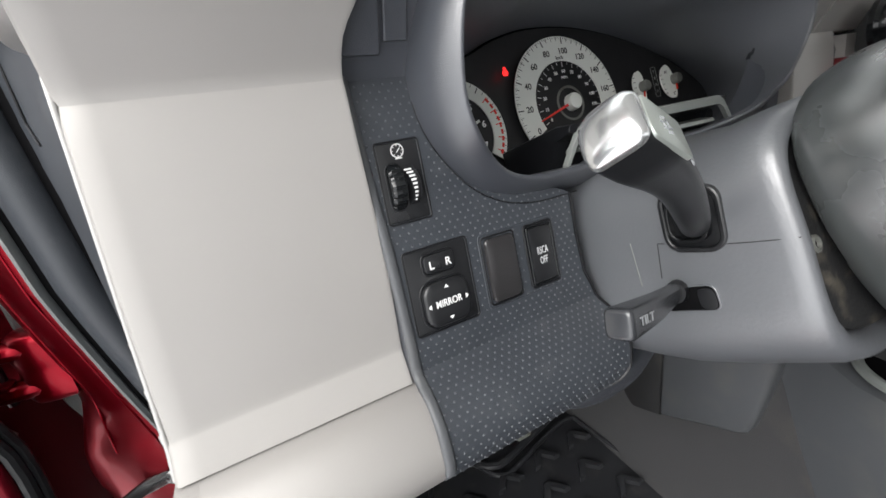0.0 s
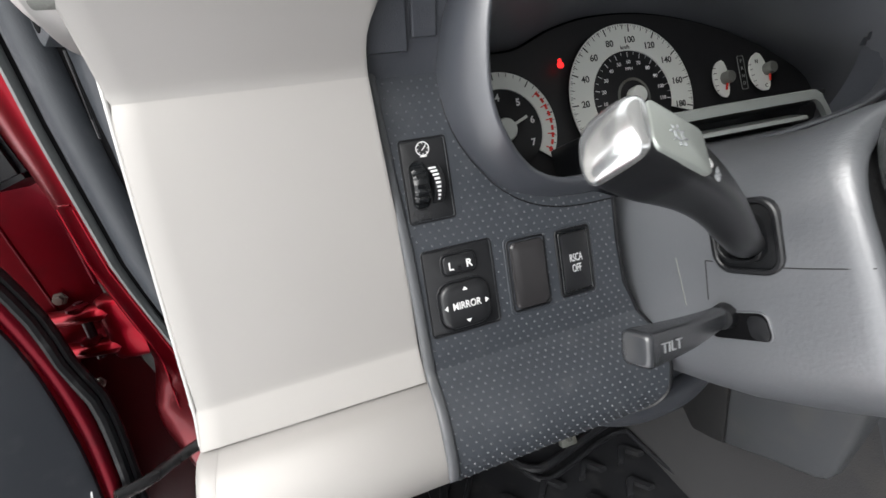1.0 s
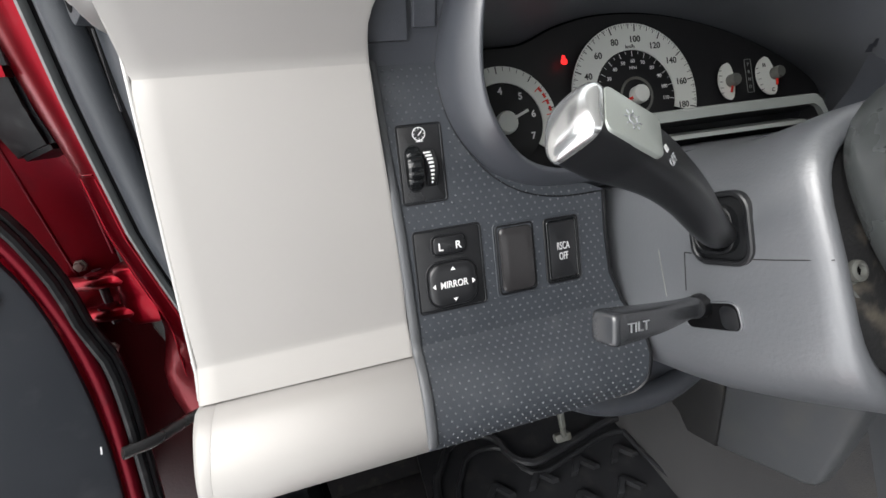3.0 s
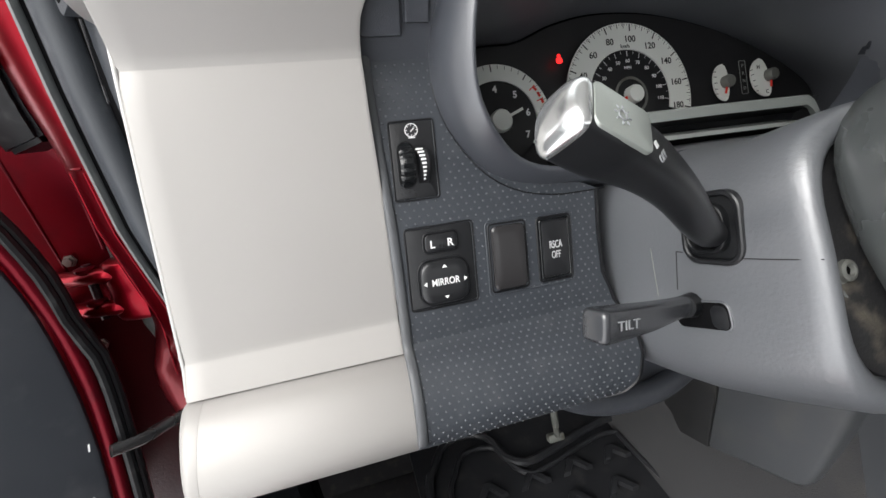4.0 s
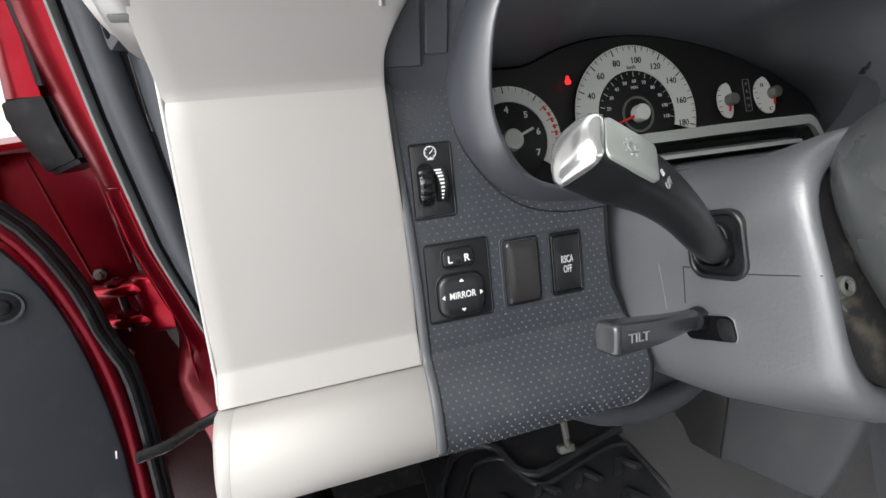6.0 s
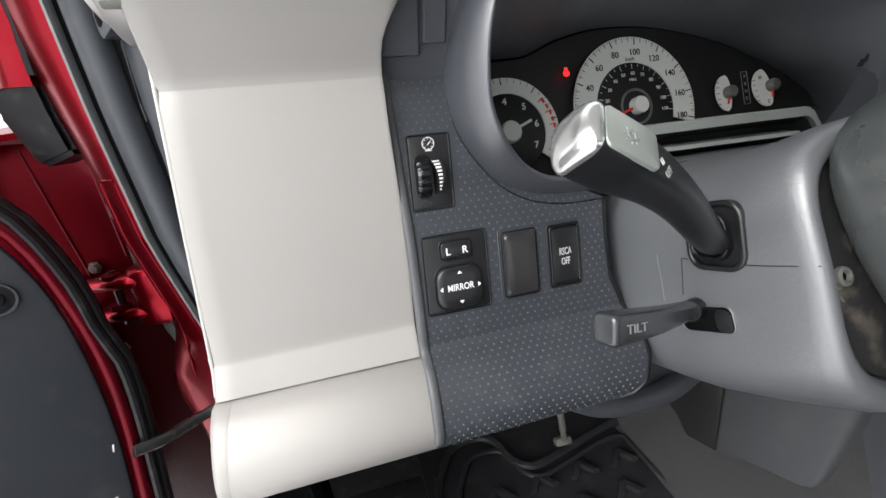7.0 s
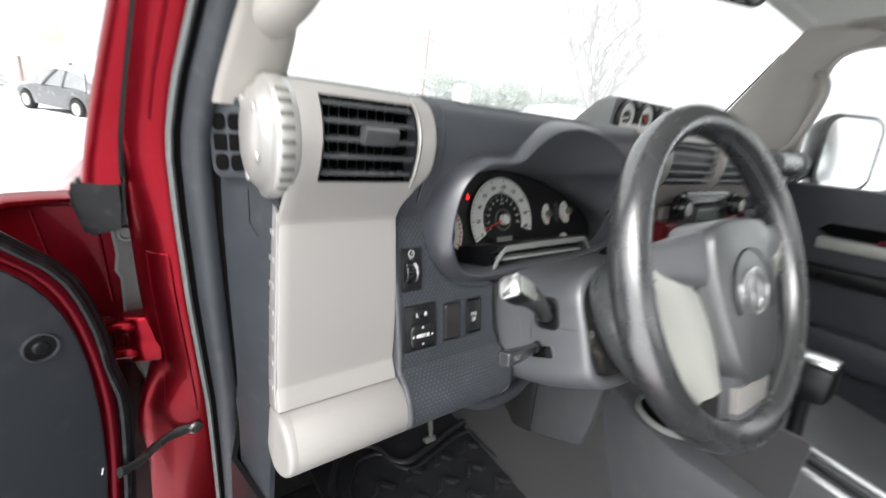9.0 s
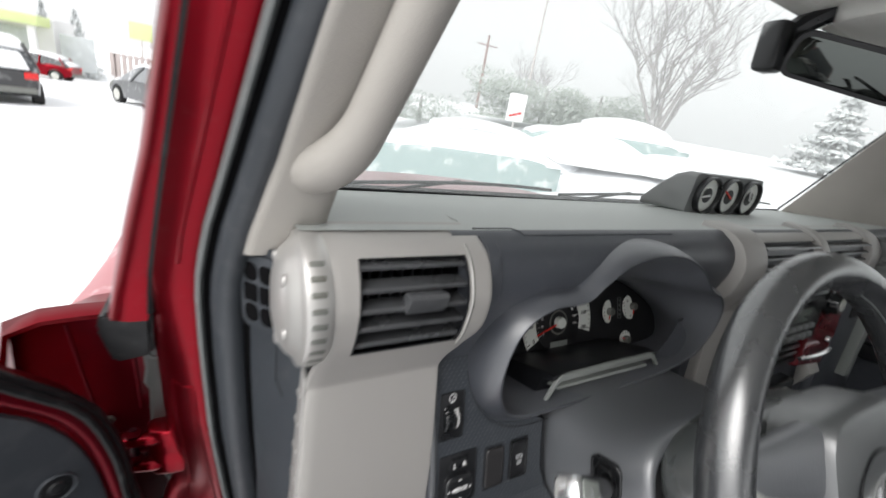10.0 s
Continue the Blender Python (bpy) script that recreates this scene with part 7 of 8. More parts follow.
bm = bmesh.new()
rings = [[(x, y, z + 0.012 * (1 - ((x - XC) / 0.72) ** 2)) for x in np.linspace(-0.155, 2 * XC + 0.155, 14)] for y, z in smooth_line([(0.036, 1.618), (0.0, 1.626), (-0.06, 1.645), (-0.16, 1.662), (-0.5, 1.675), (-1.0, 1.675), (-1.6, 1.655)], 26)]
solid("ceiling", sheet(rings, 0.03), LINER, "pale grey cloth headliner", "ceiling", "structure", 60)
for s, label in ((-1, "folded grey sun visor above the driver"), (1, "folded grey sun visor above the passenger")):
    visor = thing("sun_visor", label, "sun visor", (XC + s * 0.3, -0.05, 1.63))
    bm = bmesh.new()
    m = frame_from((XC + s * 0.30, -0.060, 1.640), (1, 0, 0), (0, -1, 0.16))
    plate(bm, m @ pose(0, 0, 0, 180, 0, 0), 0.40, 0.135, 0.02, -0.006, 0.010, 0.006)
    part("visor_board", bm, LINER, visor)
    bm = bmesh.new()
    tube(bm, [(XC + s * 0.12, -0.005, 1.628), (XC + s * 0.50, -0.002, 1.626)], 0.005, 8)
    part("visor_rod", bm, LINER, visor)
console_top = thing("overhead_console", "grey overhead console behind the mirror", "overhead console", (XC, -0.08, 1.64))
bm = bmesh.new()
m = frame_from((XC + 0.02, -0.10, 1.648), (1, 0, 0), (0, 1, -0.1))
plate(bm, m @ pose(0, 0, 0, 180, 0, 0), 0.16, 0.22, 0.03, -0.01, 0.022, 0.012)
part("console_shell", bm, LINER, console_top)
bm = bmesh.new()
box(bm, (XC - 0.035, -0.16, 1.620), (XC + 0.07, -0.12, 1.627), 0.003)
part("map_lamp", bm, PALE, console_top)

# rear-view mirror, turned to the driver

rear = thing("rear_view_mirror", "black rear-view mirror turned to the driver", "mirror", (0.49, -0.02, 1.55))
mc = Vector((0.494, -0.030, 1.567))
mm = frame_from(mc, (0.058, -0.112, -0.036), (-0.30, -0.22, 1))
if (mm.to_3x3() @ Vector((0, 0, 1))).x > 0:
    mm = mm @ pose(0, 0, 0, 0, 180, 0)
bm = bmesh.new()
rings = []
for k, z in ((0.80, -0.026), (0.95, -0.018), (1.0, -0.004), (1.0, 0.002), (0.985, 0.0045), (0.93, 0.0045)):
    rings.append([mm @ Vector((x * k, y * k, z)) for x, y in rrect(0.136, 0.056, 0.016, 5)])
loft(bm, rings)
part("mirror_housing", bm, BLACK, rear)
bm = bmesh.new()
plate(bm, mm, 0.124, 0.045, 0.012, 0.003, 0.0052, 0.0004)
part("mirror_glass", bm, MIRROR, rear, "dim grey mirror glass")
bm = bmesh.new()
tube(bm, smooth_line([(0.498, -0.015, 1.575), (0.490, 0.020, 1.590), (0.470, 0.045, 1.606), (0.465, 0.052, 1.618)], 10), 0.010, 10)
box(bm, (0.445, 0.030, 1.560), (0.480, 0.062, 1.622), 0.008)
tube(bm, smooth_line([(0.472, 0.046, 1.600), (0.486, 0.030, 1.622), (0.505, 0.005, 1.640), (0.530, -0.030, 1.655)], 12), 0.014, 10)
part("mirror_stem", bm, SATIN, rear)

# ---- passenger side and rear of the cabin ----
PX = 1.262
pdoor = thing("passenger_door", "dark slate passenger door with pale pull strip", "car door", (PX, -0.4, 0.55))
bm = bmesh.new()
box(bm, (PX, -0.95, 0.56), (PX + 0.06, 0.10, 1.268), 0.012)
part("door_panel", bm, DASH, pdoor)
bm = bmesh.new()
box(bm, (PX - 0.045, -0.80, 1.02), (PX + 0.005, 0.02, 1.062), 0.012)
part("armrest", bm, SATIN, pdoor)
bm = bmesh.new()
box(bm, (PX - 0.020, -0.46, 1.104), (PX + 0.004, -0.090, 1.136), 0.006)
part("pull_strip", bm, PALE, pdoor, "pale silver pull strip")
bm = bmesh.new()
box(bm, (PX - 0.021, -0.34, 1.137), (PX + 0.004, -0.205, 1.150), 0.003)
part("red_insert", bm, RED_TRIM, pdoor)
bm = bmesh.new()
box(bm, (PX - 0.055, -0.70, 0.80), (PX + 0.004, -0.05, 0.90), 0.02)
part("door_pocket", bm, DASH, pdoor)
FRAMEP = smooth_line([(0.018, 1.268), (0.020, 1.40), (0.012, 1.50), (0.002, 1.565), (-0.028, 1.603), (-0.11, 1.617), (-0.30, 1.62), (-0.92, 1.62), (-0.94, 1.25)], 60)
bm = bmesh.new()
tube(bm, [(PX - 0.10 * max(0, z - 1.25) + 0.012, y, z) for y, z in FRAMEP], 0.016, 8)
part("window_frame", bm, PILLAR, pdoor)
bm = bmesh.new()
loft(bm, [[(PX - 0.10 * (z - 1.25) + 0.02 + o, y, z) for y, z in ((0.03, 1.25), (0.03, 1.50), (-0.03, 1.615), (-0.94, 1.615), (-0.94, 1.25))] for o in (0, 0.004)])
pane = part("window_pane", bm, CLEAR, pdoor)
pane.visible_shadow = False

# flat dark sheet in place of the shaded recess round the inner handle
bm = bmesh.new()
prism(bm, [(-0.46, 1.140), (-0.110, 1.140), (-0.085, 1.152), (-0.105, 1.172), (-0.46, 1.176)], PX - 0.003, PX + 0.001, 0.001)
part("recess_shade", bm, SHADE_BLACK, pdoor, "dark sheet for the shaded recess above the pull strip")
side_mirror = thing("door_mirror", "passenger door mirror full of white snow light", "mirror", (1.40, -0.02, 1.26))
mq = frame_from((1.425, -0.060, 1.358), (0.83, -0.55, 0), (0, 0.05, 1))
if (mq.to_3x3() @ Vector((0, 0, 1))).y > 0:
    mq = mq @ pose(0, 0, 0, 0, 180, 0)
bm = bmesh.new()
rings = [[mq @ Vector((x * k, y * k, z)) for x, y in rrect(0.185, 0.215, 0.045, 6)] for k, z in ((0.55, -0.085), (0.85, -0.06), (0.97, -0.03), (1.0, 0.0), (0.97, 0.006))]
loft(bm, rings)
part("mirror_shell", bm, SATIN, side_mirror)
bm = bmesh.new()
plate(bm, mq, 0.160, 0.190, 0.036, 0.004, 0.0075, 0.0006)
part("mirror_glass", bm, CHROME, side_mirror, "bright mirror glass")
bm = bmesh.new()
tube(bm, [(1.29, 0.02, 1.275), (1.36, 0.01, 1.30), (1.42, 0.0, 1.33)], 0.022, 10)
part("mirror_arm", bm, SATIN, side_mirror)

shell_in = thing("rear_cabin", "dark trimmed rear of the cabin", "car interior", (XC, -1.6, 0.55), kind="structure")
bm = bmesh.new()
box(bm, (-0.17, -1.66, 0.50), (PX + 0.08, -1.60, 1.20), 0.01)
box(bm, (-0.17, -1.66, 1.52), (PX + 0.08, -1.60, 1.66), 0.01)
box(bm, (-0.17, -1.66, 1.1), (-0.02, -1.60, 1.6), 0.01)
box(bm, (PX - 0.08, -1.66, 1.1), (PX + 0.08, -1.60, 1.6), 0.01)
part("rear_wall", bm, SIDE, shell_in)
for x0, x1 in ((-0.22, -0.15), (PX, PX + 0.06)):
    bm = bmesh.new()
    box(bm, (x0, -1.62, 0.50), (x1, -1.05, 1.25), 0.01)
    box(bm, (x0, -1.12, 0.50), (x1, -0.98, 1.66), 0.01)
    box(bm, (x0, -1.62, 1.56), (x1, -1.05, 1.66), 0.01)
    part("quarter_panel", bm, SIDE, shell_in)
bm = bmesh.new()
box(bm, (-0.24, -1.0, 0.47), (-0.15, 0.30, 0.55), 0.012)
part("sill", bm, RED_INNER, shell_in)
bm = bmesh.new()
box(bm, (-0.17, -1.70, 1.69), (PX + 0.08, 0.05, 1.72), 0.012)
part("roof_skin", bm, RED, shell_in)


# ================= outside =================
FRAME = Matrix.Identity(4)


def rise(x, y):
    """The snowy lot: flat by the car, banked up to the right and far ahead."""
    r = max(0.0, 0.75 * x + 0.66 * y - 7.0)
    side_on = min(1.0, max(0.0, (x - 0.2 * y) / 6.0))
    far = math.hypot(x, y)
    return side_on * min(1.15, 0.10 * r) + 0.05 * math.sin(x * 0.9) * math.cos(y * 0.7) * min(1, far / 6) - 0.045 * min(45.0, max(0.0, y - 3)) * (1 - side_on)


bm = bmesh.new()
rad = np.r_[0.0, np.geomspace(1.0, 900, 46)]
rings = [[(r * math.cos(a) + 0.5, r * math.sin(a), rise(r * math.cos(a), r * math.sin(a)) if r < 120 else rise(120 * math.cos(a), 120 * math.sin(a))) for a in np.linspace(0, 2 * math.pi, 120, endpoint=False)] for r in rad[1:]]
loft(bm, [[(0.5 + 0.01 * math.cos(a), 0.01 * math.sin(a), 0.0) for a in np.linspace(0, 2 * math.pi, 120, endpoint=False)]] + rings, True, False)
solid("ground", bm, SNOW, "snow covered parking lot", "ground", "structure", 80)


def parked_car(at, heading, paint, label, high=1.55, length=4.4, buried=False, tail=True, frosted=False):
    """A car on the lot: heading in degrees from +y towards -x; buried: its windows lie under snow too."""
    base = pose(at[0], at[1], rise(*at) - (0.30 if buried else 0.06)) @ pose(0, 0, 0, 0, 0, heading)   # a buried one has sunk into drifted snow
    car = thing("parked_car", label, "car", (at[0], at[1], rise(*at)), group="parked cars")
    h, L, W = high, length / 2, 0.90
    ys = np.linspace(-L, L, 25)

    def belt(y):
        return np.interp(y / L, [-1, -0.93, -0.5, 0.35, 0.8, 0.96, 1], [0.90, 0.99, 0.99, 0.95, 0.84, 0.72, 0.60])

    def half(y):
        return W * (1 - 0.16 * abs(y / L) ** 6)

    def sill(y):
        return np.interp(abs(y) / L, [0, 0.8, 1.0], [0.26, 0.28, 0.40])

    def arch(y):
        """How far the lower edge is cut up over the wheels."""
        return 0.0 if buried else max([0.0] + [math.sqrt(max(0.0, 0.40**2 - (y - c) ** 2)) for c in (-L + 0.82, L - 0.82)])

    bm = bmesh.new()
    fine = np.linspace(-L, L, 61)
    rings = []
    for y in fine:
        w, zt, zb = half(y), belt(y), max(sill(y), arch(y) + 0.32 if arch(y) > 0 else 0)
        zb = min(zb, zt - 0.12)
        side_l = [(w * 0.97, zb), (w, zb + 0.3 * (zt - zb)), (w, zb + 0.6 * (zt - zb)), (w * 0.965, zt - 0.05), (w * 0.90, zt)]
        rings.append([base @ Vector((x, y, z)) for x, z in side_l] + [base @ Vector((0, y, zt + 0.03))] + [base @ Vector((-x, y, z)) for x, z in side_l[::-1]] + [base @ Vector((-0.3, y, zb)), base @ Vector((0.3, y, zb))])
    loft(bm, rings)
    part("body", bm, paint, car, "", 40)
    # glasshouse: roof line over the belt
    ROOF = smooth_line([(-L + 0.08, 0.97), (-L + 0.42, h - 0.30), (-L + 0.86, h - 0.10), (-L + 1.6, h), (0.05, h - 0.03), (0.50, h - 0.15), (L * 0.58, 0.93)], 30)

    def house(grow, y0, y1, dip=0.0):
        rings = []
        for y, z in ROOF:
            if y0 <= y <= y1:
                k = (z - 0.93) / (h - 0.93)
                wb, wt = 0.83 + grow, 0.83 - 0.22 * k + grow
                zl = 0.90 + dip * k
                rings.append([base @ Vector(q) for q in ((wb, y, zl), (0.5 * (wb + wt) + 0.015, y, 0.5 * (zl + z)), (wt, y, z - 0.03 * k), (wt - 0.10, y, z + grow), (0, y, z + 0.025 + grow), (-wt + 0.10, y, z + grow), (-wt, y, z - 0.03 * k), (-0.5 * (wb + wt) - 0.015, y, 0.5 * (zl + z)), (-wb, y, zl))])
        return rings

    bm = bmesh.new()
    loft(bm, house(0.0, -9, 9))
    part("cabin", bm, SNOW if buried else (SNOWGLASS if frosted else CARGLASS), car, "windows plastered with snow" if buried or frosted else "dark tinted glass")
    for y, lean in () if buried else ((-L + 0.45, 0.16), (-L + 1.55, 0.0), (0.12, -0.30)):
        for s in (-1, 1):
            bm = bmesh.new()
            tube(bm, [base @ Vector((s * 0.845, y - lean, 0.93)), base @ Vector((s * 0.745, y, 0.5 * (h + 0.93))), base @ Vector((s * 0.635, y + lean, h - 0.05))], 0.045, 8)
            part("roof_post", bm, paint, car)
    bm = bmesh.new()
    rings = []
    for y, z in smooth_line([(-L + 0.56, h - 0.20), (-L + 0.86, h - 0.08), (-L + 1.6, h + 0.015), (0.05, h - 0.01), (0.46, h - 0.12)], 18):
        t = 0.10 + 0.03 * math.sin(2.3 * y + at[0])
        rings.append([base @ Vector((x, y, z + dz)) for x, dz in ((0.66, -0.05), (0.66, 0.03), (0.56, t * 0.9), (0.25, t), (-0.25, t * 1.05), (-0.56, t * 0.9), (-0.66, 0.03), (-0.66, -0.05))])
    loft(bm, rings)
    part("roof_snow", bm, SNOW, car, "thick snow on the roof")
    bm = bmesh.new()
    rings = []
    for y in np.linspace(L * 0.46, L - 0.10, 10):
        z, w = belt(y), half(y) * 0.86
        rings.append([base @ Vector((x, y, z + dz)) for x, dz in ((w, -0.02), (w * 0.95, 0.05), (w * 0.5, 0.10), (-w * 0.5, 0.10), (-w * 0.95, 0.05), (-w, -0.02))])
    loft(bm, rings)
    part("hood_snow", bm, SNOW, car, "snow on the hood")
    bm = bmesh.new()
    rings = []
    for t in np.linspace(0, 1, 6):
        y, z = -L + 0.06 + 0.32 * t, 0.99 + (h - 0.30 - 0.99) * t
        rings.append([base @ Vector((x, y, z + dz)) for x, dz in ((0.66 - 0.1 * t, 0.0), (0.6 - 0.1 * t, 0.05), (0.0, 0.07), (-0.6 + 0.1 * t, 0.05), (-0.66 + 0.1 * t, 0.0))])
    loft(bm, rings)
    part("rear_snow", bm, SNOW, car, "snow stuck to the rear window")
    for x in () if buried else (-W + 0.03, W - 0.03):
        for y in (-L + 0.82, L - 0.82):
            m = base @ frame_from((x, y, 0.33), (0, 1, 0), (0, 0, 1 if x > 0 else -1))
            bm = bmesh.new()
            lathe(bm, [(0.20, 0.03), (0.30, 0.05), (0.33, 0.01), (0.33, -0.17), (0.2, -0.18)], m, 24)
            w = part("wheel", bm, TYRE, car)
            bm = bmesh.new()
            lathe(bm, [(0.215, 0.03), (0.205, 0.048), (0.06, 0.03), (0.0, 0.04)], m, 16)
            part("rim", bm, PALE, w)
    if tail:
        for s in (-1, 1):
            bm = bmesh.new()
            box(bm, (s * 0.66 - 0.14, -L - 0.025, 0.76), (s * 0.66 + 0.14, -L + 0.20, 0.93), 0.03, base)
            part("tail_lamp", bm, TAIL, car)
        bm = bmesh.new()
        box(bm, (-0.74, -L - 0.06, 0.40), (0.74, -L + 0.12, 0.56), 0.05, base)
        part("bumper", bm, STEEL, car)
    return car


parked_car((-1.62, 20.4), 33, CARGREY, "grey crossover parked in the snow, tail lamps showing", 1.56, frosted=True)
parked_car((-0.2, 22.2), 33, CARMAROON, "dark red car under snow beside the grey crossover", 1.15, frosted=True)
parked_car((-9.5, 37.5), 80, RED, "bright red car across the snowy lot", 1.5)
parked_car((-5.45, 17.0), 20, CARBLACK, "black car parked at the edge of the lot", 1.65)
parked_car((4.3, 7.4), 68, CARTEAL, "snow-laden teal car parked across the front", 1.42, buried=True, tail=False)
parked_car((9.6, 8.2), 60, CARTEAL, "car buried under thick snow", 1.35, buried=True, tail=False)
parked_car((5.2, -0.6), 4, CARTEAL, "snow covered teal car alongside the passenger door", 1.7)
bm = bmesh.new()
for x, y, w, h in ((7.2, 8.6, 2.2, 0.55), (9.4, 8.3, 2.6, 0.75), (11.6, 6.8, 2.4, 0.5), (5.6, 10.2, 2.2, 0.45)):
    rings = []
    for r, k in ((1.0, 0.0), (0.85, 0.45), (0.55, 0.85), (0.2, 1.0)):
        rings.append([(x + w * r * math.cos(a) * (1 + 0.12 * math.sin(3 * a + x)), y + 0.7 * w * r * math.sin(a), rise(x, y) - 0.1 + (h + 0.1) * k) for a in np.linspace(0, 2 * math.pi, 28, endpoint=False)])
    loft(bm, rings)
tagged(solid("snow_bank", bm, SNOW, "rounded ploughed snow banks", "snow bank", "stuff", 70))


def pole(name, x, y, high, r, material, label, arm=True, drop=0.9, half=1.1):
    p = thing(name, label, "pole", (x, y, rise(x, y)))
    bm = bmesh.new()
    tube(bm, [(x, y, rise(x, y) - 0.2), (x, y, rise(x, y) + high)], [r, r * 0.7], 10)
    part("mast", bm, material, p)
    if arm:
        bm = bmesh.new()
        box(bm, (x - half, y - 0.05, rise(x, y) + high - drop), (x + half, y + 0.05, rise(x, y) + high - drop + 0.10), 0.02)
        part("crossarm", bm, material, p)
    return p


pole("utility_pole", 0.75, 31.0, 9.2, 0.095, WOOD, "brown wooden utility pole with crossarm", True, 1.75, 0.6)
pole("utility_pole", 23.2, 36.0, 6.5, 0.15, WOOD, "distant wooden utility pole with crossarm")
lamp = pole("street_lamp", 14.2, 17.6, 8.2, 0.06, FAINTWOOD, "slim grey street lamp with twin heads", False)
for s in (-1, 1):
    bm = bmesh.new()
    tube(bm, [(14.2, 17.6, rise(14.2, 17.6) + 8.15), (14.2 + s * 0.5, 17.6 - s * 0.3, rise(14.2, 17.6) + 8.35), (14.2 + s * 0.9, 17.6 - s * 0.5, rise(14.2, 17.6) + 8.3)], [0.04, 0.04, 0.09], 8)
    part("lamp_head", bm, STEEL, lamp)
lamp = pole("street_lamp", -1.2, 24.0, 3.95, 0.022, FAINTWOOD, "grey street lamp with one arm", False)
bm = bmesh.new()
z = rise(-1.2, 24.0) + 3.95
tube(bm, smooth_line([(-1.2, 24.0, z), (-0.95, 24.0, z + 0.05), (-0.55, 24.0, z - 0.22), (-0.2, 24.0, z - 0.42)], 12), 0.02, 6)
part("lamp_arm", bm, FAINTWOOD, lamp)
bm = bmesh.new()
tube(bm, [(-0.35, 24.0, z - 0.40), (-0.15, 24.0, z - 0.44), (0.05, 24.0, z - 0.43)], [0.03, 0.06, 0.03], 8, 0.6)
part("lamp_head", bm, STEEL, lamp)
sx, sy = 8.28, 10.6
sign = thing("road_sign", "white road sign with a red mark on a thin post", "road sign", (sx, sy, rise(sx, sy)))
bm = bmesh.new()
tube(bm, [(sx, sy, rise(sx, sy) - 0.3), (sx, sy, rise(sx, sy) + 1.25)], 0.028, 8)
part("post", bm, FAINTWOOD, sign)
sm = frame_from((sx, sy, rise(sx, sy) + 0.94), (0.79, -0.61, 0), (0, 0, 1)) @ pose(0, 0, 0.045)
bm = bmesh.new()
plate(bm, sm, 0.54, 0.82, 0.05, -0.012, 0.012, 0.004)
board = part("board", bm, WHITE, sign)
bm = bmesh.new()
ring_plate(bm, sm @ pose(0.03, 0.17, 0.013), 0.26, 0.22, 0.05, 0.045, -0.002, 0.003)
part("round_mark", bm, PALEWALL, board, "faint grey printed mark")
bm = bmesh.new()
plate(bm, sm @ pose(0, -0.20, 0.013, 0, 0, 20), 0.40, 0.07, 0.01, -0.002, 0.003, 0.001)
part("red_mark", bm, TAIL, board)

store = thing("storefront", "pale storefront with a lime green canopy", "building", (-16, 42, 0.4))
bm = bmesh.new()
box(bm, (-27, 44, -3.0), (-9.7, 54, 2.05), 0.05)
part("wall", bm, PALEWALL, store)
bm = bmesh.new()
box(bm, (-27.2, 41.0, 1.45), (-9.85, 44.2, 2.10), 0.05)
part("canopy", bm, LIME, store, "lime green canopy")
for x in (-10.3, -13.6, -17.4, -21.3):
    bm = bmesh.new()
    box(bm, (x - 0.2, 41.2, -2.4), (x + 0.2, 41.6, 1.45), 0.03)
    part("canopy_post", bm, PALEWALL, store)
    bm = bmesh.new()
    box(bm, (x + 0.9, 43.9, -1.3), (x + 2.9, 44.1, 1.2), 0.03)
    part("window", bm, SHOPGLASS, store)
bill = thing("billboard", "brown slatted billboard with a lime panel above", "billboard", (-4.2, 40, 0.5))
for k in range(9):
    bm = bmesh.new()
    box(bm, (-5.95 + 0.36 * k, 40, -1.0), (-5.71 + 0.36 * k, 40.15, 0.6), 0.02)
    part("slat", bm, BRICK, bill)
bm = bmesh.new()
box(bm, (-4.7, 40.2, 1.75), (-3.3, 40.35, 2.9), 0.03)
part("lime_panel", bm, LIME, bill)
for x in (-5.7, -3.1):
    bm = bmesh.new()
    box(bm, (x - 0.1, 40.16, -2.2), (x + 0.1, 40.34, 0.55), 0.02)
    part("post", bm, BRICK, bill)
bm = bmesh.new()
box(bm, (-4.06, 40.2, 0.3), (-3.94, 40.34, 1.76), 0.02)
part("panel_mast", bm, FAINTWOOD, bill)
bm = bmesh.new()
box(bm, (-5.95, 40.16, 0.40), (-2.83, 40.24, 0.52), 0.02)
part("rail", bm, BRICK, bill)


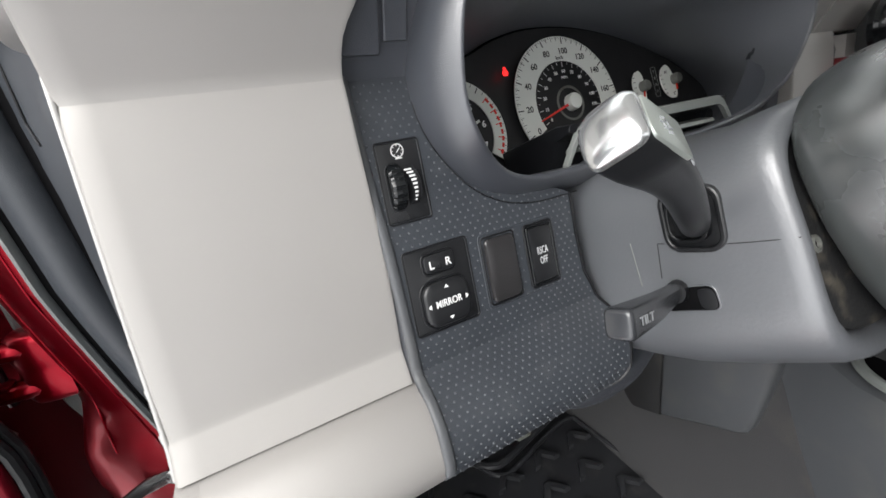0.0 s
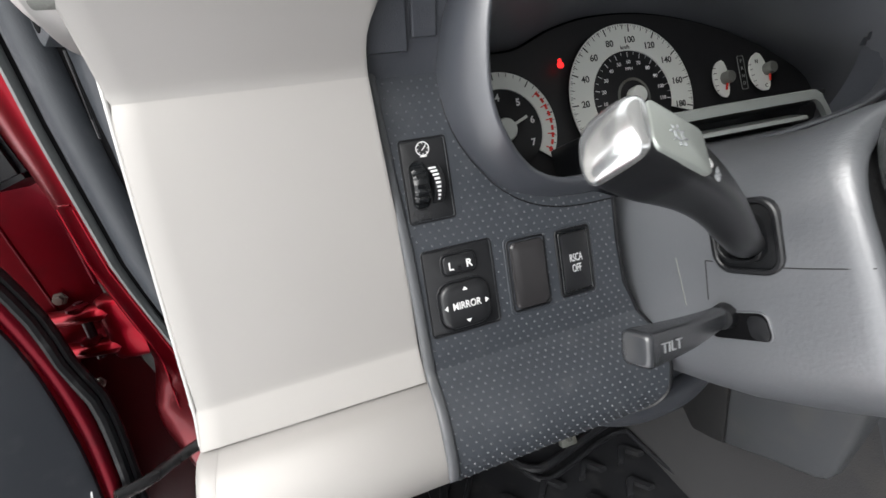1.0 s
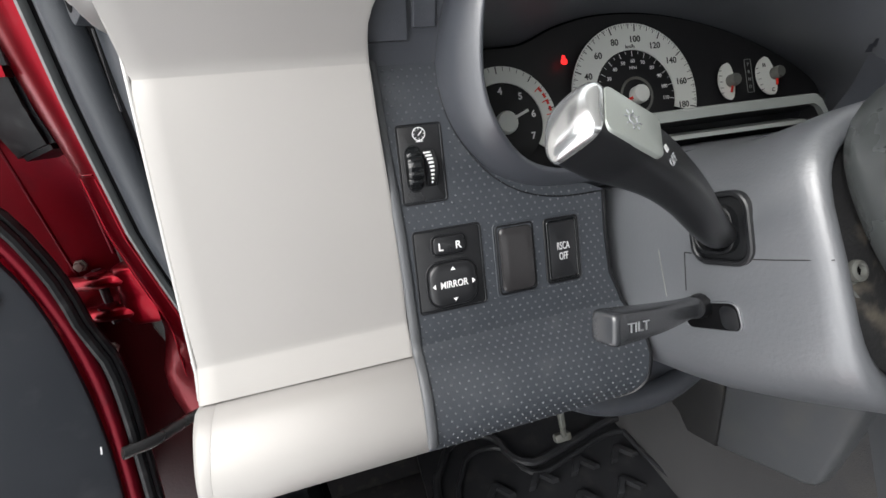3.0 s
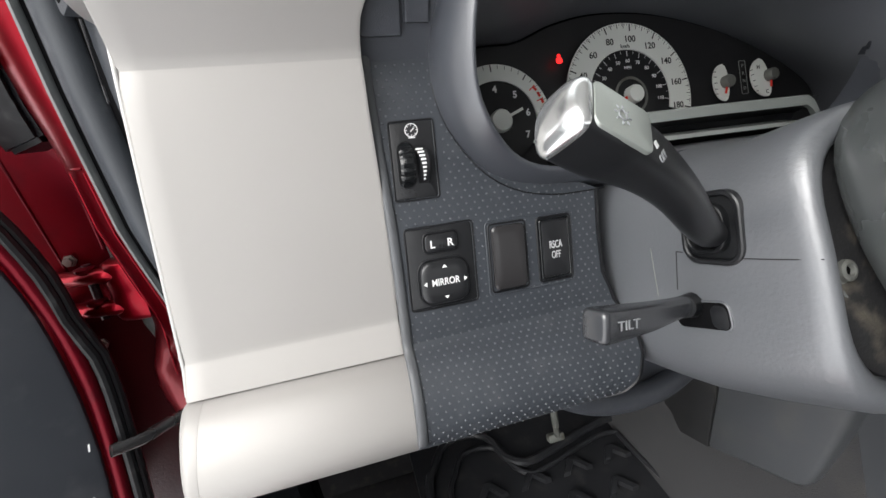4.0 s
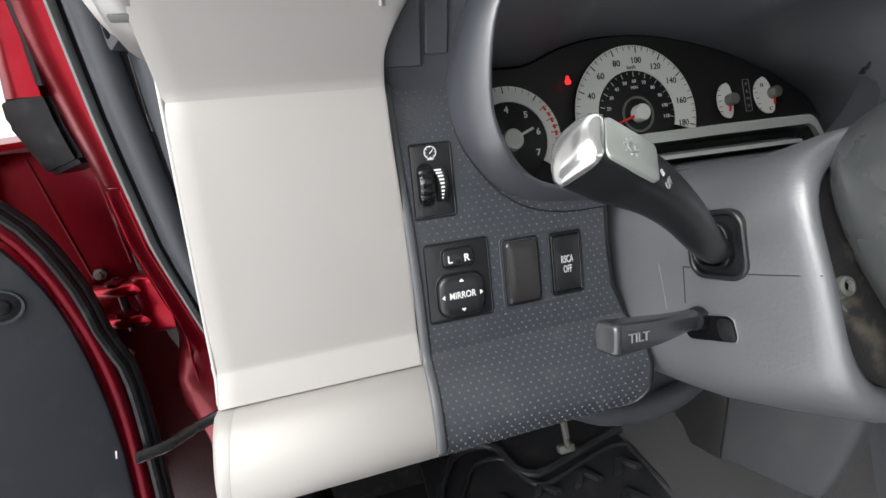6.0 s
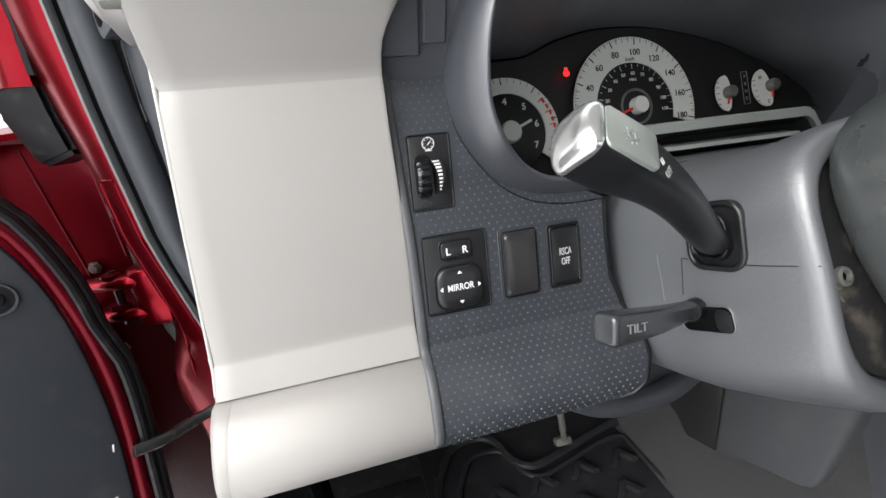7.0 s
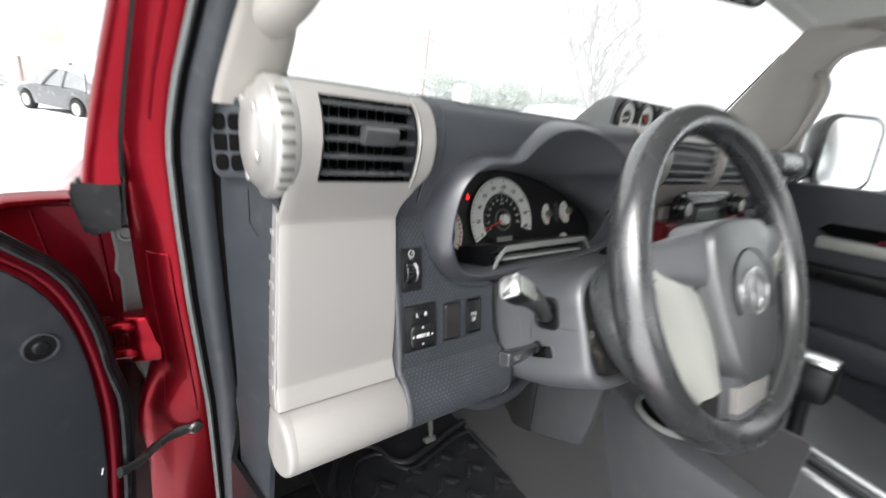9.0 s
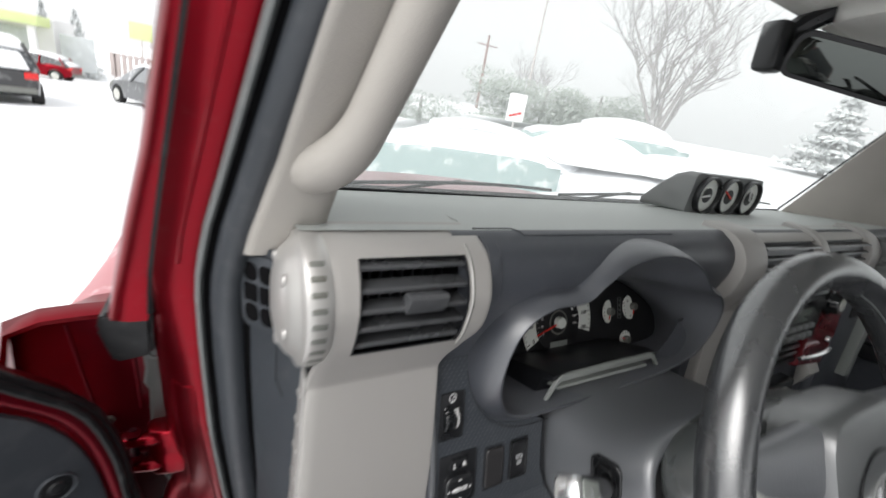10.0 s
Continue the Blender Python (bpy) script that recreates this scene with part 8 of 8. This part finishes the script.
# ---- trees ----
def bare_tree(at, high, seed, label):
    rnd = random.Random(seed)
    base = Vector((at[0], at[1], rise(*at) - 0.1))
    tree = thing("bare_tree", label, "tree", tuple(base))
    trunk, twigs = bmesh.new(), bmesh.new()

    def grow(p, d, length, r, depth):
        pts = [p]
        for k in range(4):
            d = (d + Vector((rnd.uniform(-1, 1), rnd.uniform(-1, 1), rnd.uniform(-0.2, 0.7))) * 0.16).normalized()
            pts.append(pts[-1] + d * length / 4)
        tube(trunk if depth < 2 else twigs, pts, np.linspace(r, r * 0.66, 5), 7 if depth < 2 else (4 if depth < 4 else 3), caps=False)
        if depth >= 6:
            return
        for k in range(rnd.choice((2, 3, 4))):
            at_k = pts[rnd.choice((1, 2, 3, 4, 4))]
            side = Vector((rnd.uniform(-1, 1), rnd.uniform(-1, 1), rnd.uniform(-0.1, 0.8))).normalized()
            grow(at_k, (d * 0.80 + side * 0.85).normalized(), length * rnd.uniform(0.50, 0.86), r * 0.56, depth + 1)

    # several stems part close to the ground and rise in a narrow fan
    tube(trunk, [base, base + Vector((0.02, 0.0, high * 0.05)), base + Vector((0.0, 0.03, high * 0.10))], [high * 0.024, high * 0.020, high * 0.022], 9, caps=False)
    for k in range(6):
        a = 2 * math.pi * k / 6 + rnd.uniform(-0.4, 0.4)
        lean = rnd.uniform(0.35, 0.95) if k else 0.05
        grow(base + Vector((0, 0, high * rnd.uniform(0.05, 0.10))), Vector((lean * math.cos(a), lean * math.sin(a), 1)).normalized(), high * rnd.uniform(0.20, 0.30), high * rnd.uniform(0.0065, 0.0095), 1)
    part("trunk", trunk, BARK, tree)
    part("crown", twigs, BARK, tree, "fine bare snow-dusted twigs", kind="stuff")
    return tree


bare_tree((13.0, 9.0), 8.8, 5, "wide bare tree dusted with snow")
bare_tree((22.0, 26.0), 7.5, 8, "distant bare tree dusted with snow")


def evergreen(at, wide, high, seed, label, cone=False, count=2600):
    """A mass of small leaf sprays with an uneven outline, frost on many of them."""
    rnd = random.Random(seed)
    z0 = rise(*at)
    tree = thing("evergreen", label, "shrub" if not cone else "tree", (*at, z0))
    bm = bmesh.new()
    lumps = [(rnd.uniform(-1, 1), rnd.uniform(-0.6, 0.6), rnd.uniform(-0.25, 0.90), rnd.uniform(0.25, 0.5)) for _ in range(34)]
    verts, faces = [], []
    for k in range(count):
        if cone:
            h = rnd.random() ** 1.4
            rr = wide * (1 - h) * (0.75 + 0.25 * math.sin(h * 40)) * rnd.uniform(0.4, 1.0)
            a = rnd.uniform(0, 2 * math.pi)
            c = Vector((at[0] + rr * math.cos(a), at[1] + rr * math.sin(a), z0 + 0.2 + h * high))
        else:
            lx, ly, lz, lr = rnd.choice(lumps)
            d = Vector((rnd.gauss(0, 1), rnd.gauss(0, 1), rnd.gauss(0, 1))).normalized() * lr * rnd.uniform(0.75, 1.05)
            c = Vector((at[0] + wide * (lx * 0.8 + d.x), at[1] + wide * (ly + d.y) * 0.6, z0 + max(0.02, high * (lz * 0.75 + d.z * 0.6))))
        s = rnd.uniform(0.035, 0.10) * (high / 2.5) ** 0.5 * (2.0 if cone else 1.0)
        u = Vector((rnd.gauss(0, 1), rnd.gauss(0, 1), rnd.gauss(0, 1))).normalized()
        v = u.orthogonal().normalized()
        i = len(verts)
        verts += [c - u * s, c + v * s * 0.4, c + u * s, c - v * s * 0.4]
        faces.append((i, i + 1, i + 2, i + 3))
    me = bpy.data.meshes.new("crown")
    me.from_pydata([tuple(v) for v in verts], [], faces)
    bm.from_mesh(me)
    bpy.data.meshes.remove(me)
    trunk = bmesh.new()
    tube(trunk, [(at[0], at[1], z0 - 0.1), (at[0], at[1], z0 + high * 0.7)], [0.12, 0.04], 8)
    part("trunk", trunk, BARK, tree)
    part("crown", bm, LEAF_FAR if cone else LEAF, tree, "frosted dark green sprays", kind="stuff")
    return tree


evergreen((12.0, 13.6), 3.3, 2.0, 1, "frosted dense evergreen hedge behind the cars", count=15000)
evergreen((15.2, 13.6), 2.8, 2.3, 2, "frosted dense evergreen hedge behind the cars", count=12000)
evergreen((7.6, 16.0), 2.2, 1.3, 4, "low frosted hedge beyond the parked cars", count=6000)
evergreen((20.0, 6.6), 1.7, 3.0, 3, "snowy conifer standing on the bank", True, count=5000)
for k, (x, y, h) in enumerate(((-10.6, 56, 5.2), (-0.1, 45, 3.7), (2.6, 45, 4.4), (7.5, 42, 4.0), (-8.6, 46, 4.0), (-13.4, 58, 5.5))):
    evergreen((x, y), h * 0.36, h, 20 + k, "distant conifer tree paled by snow and haze", True, 2600)
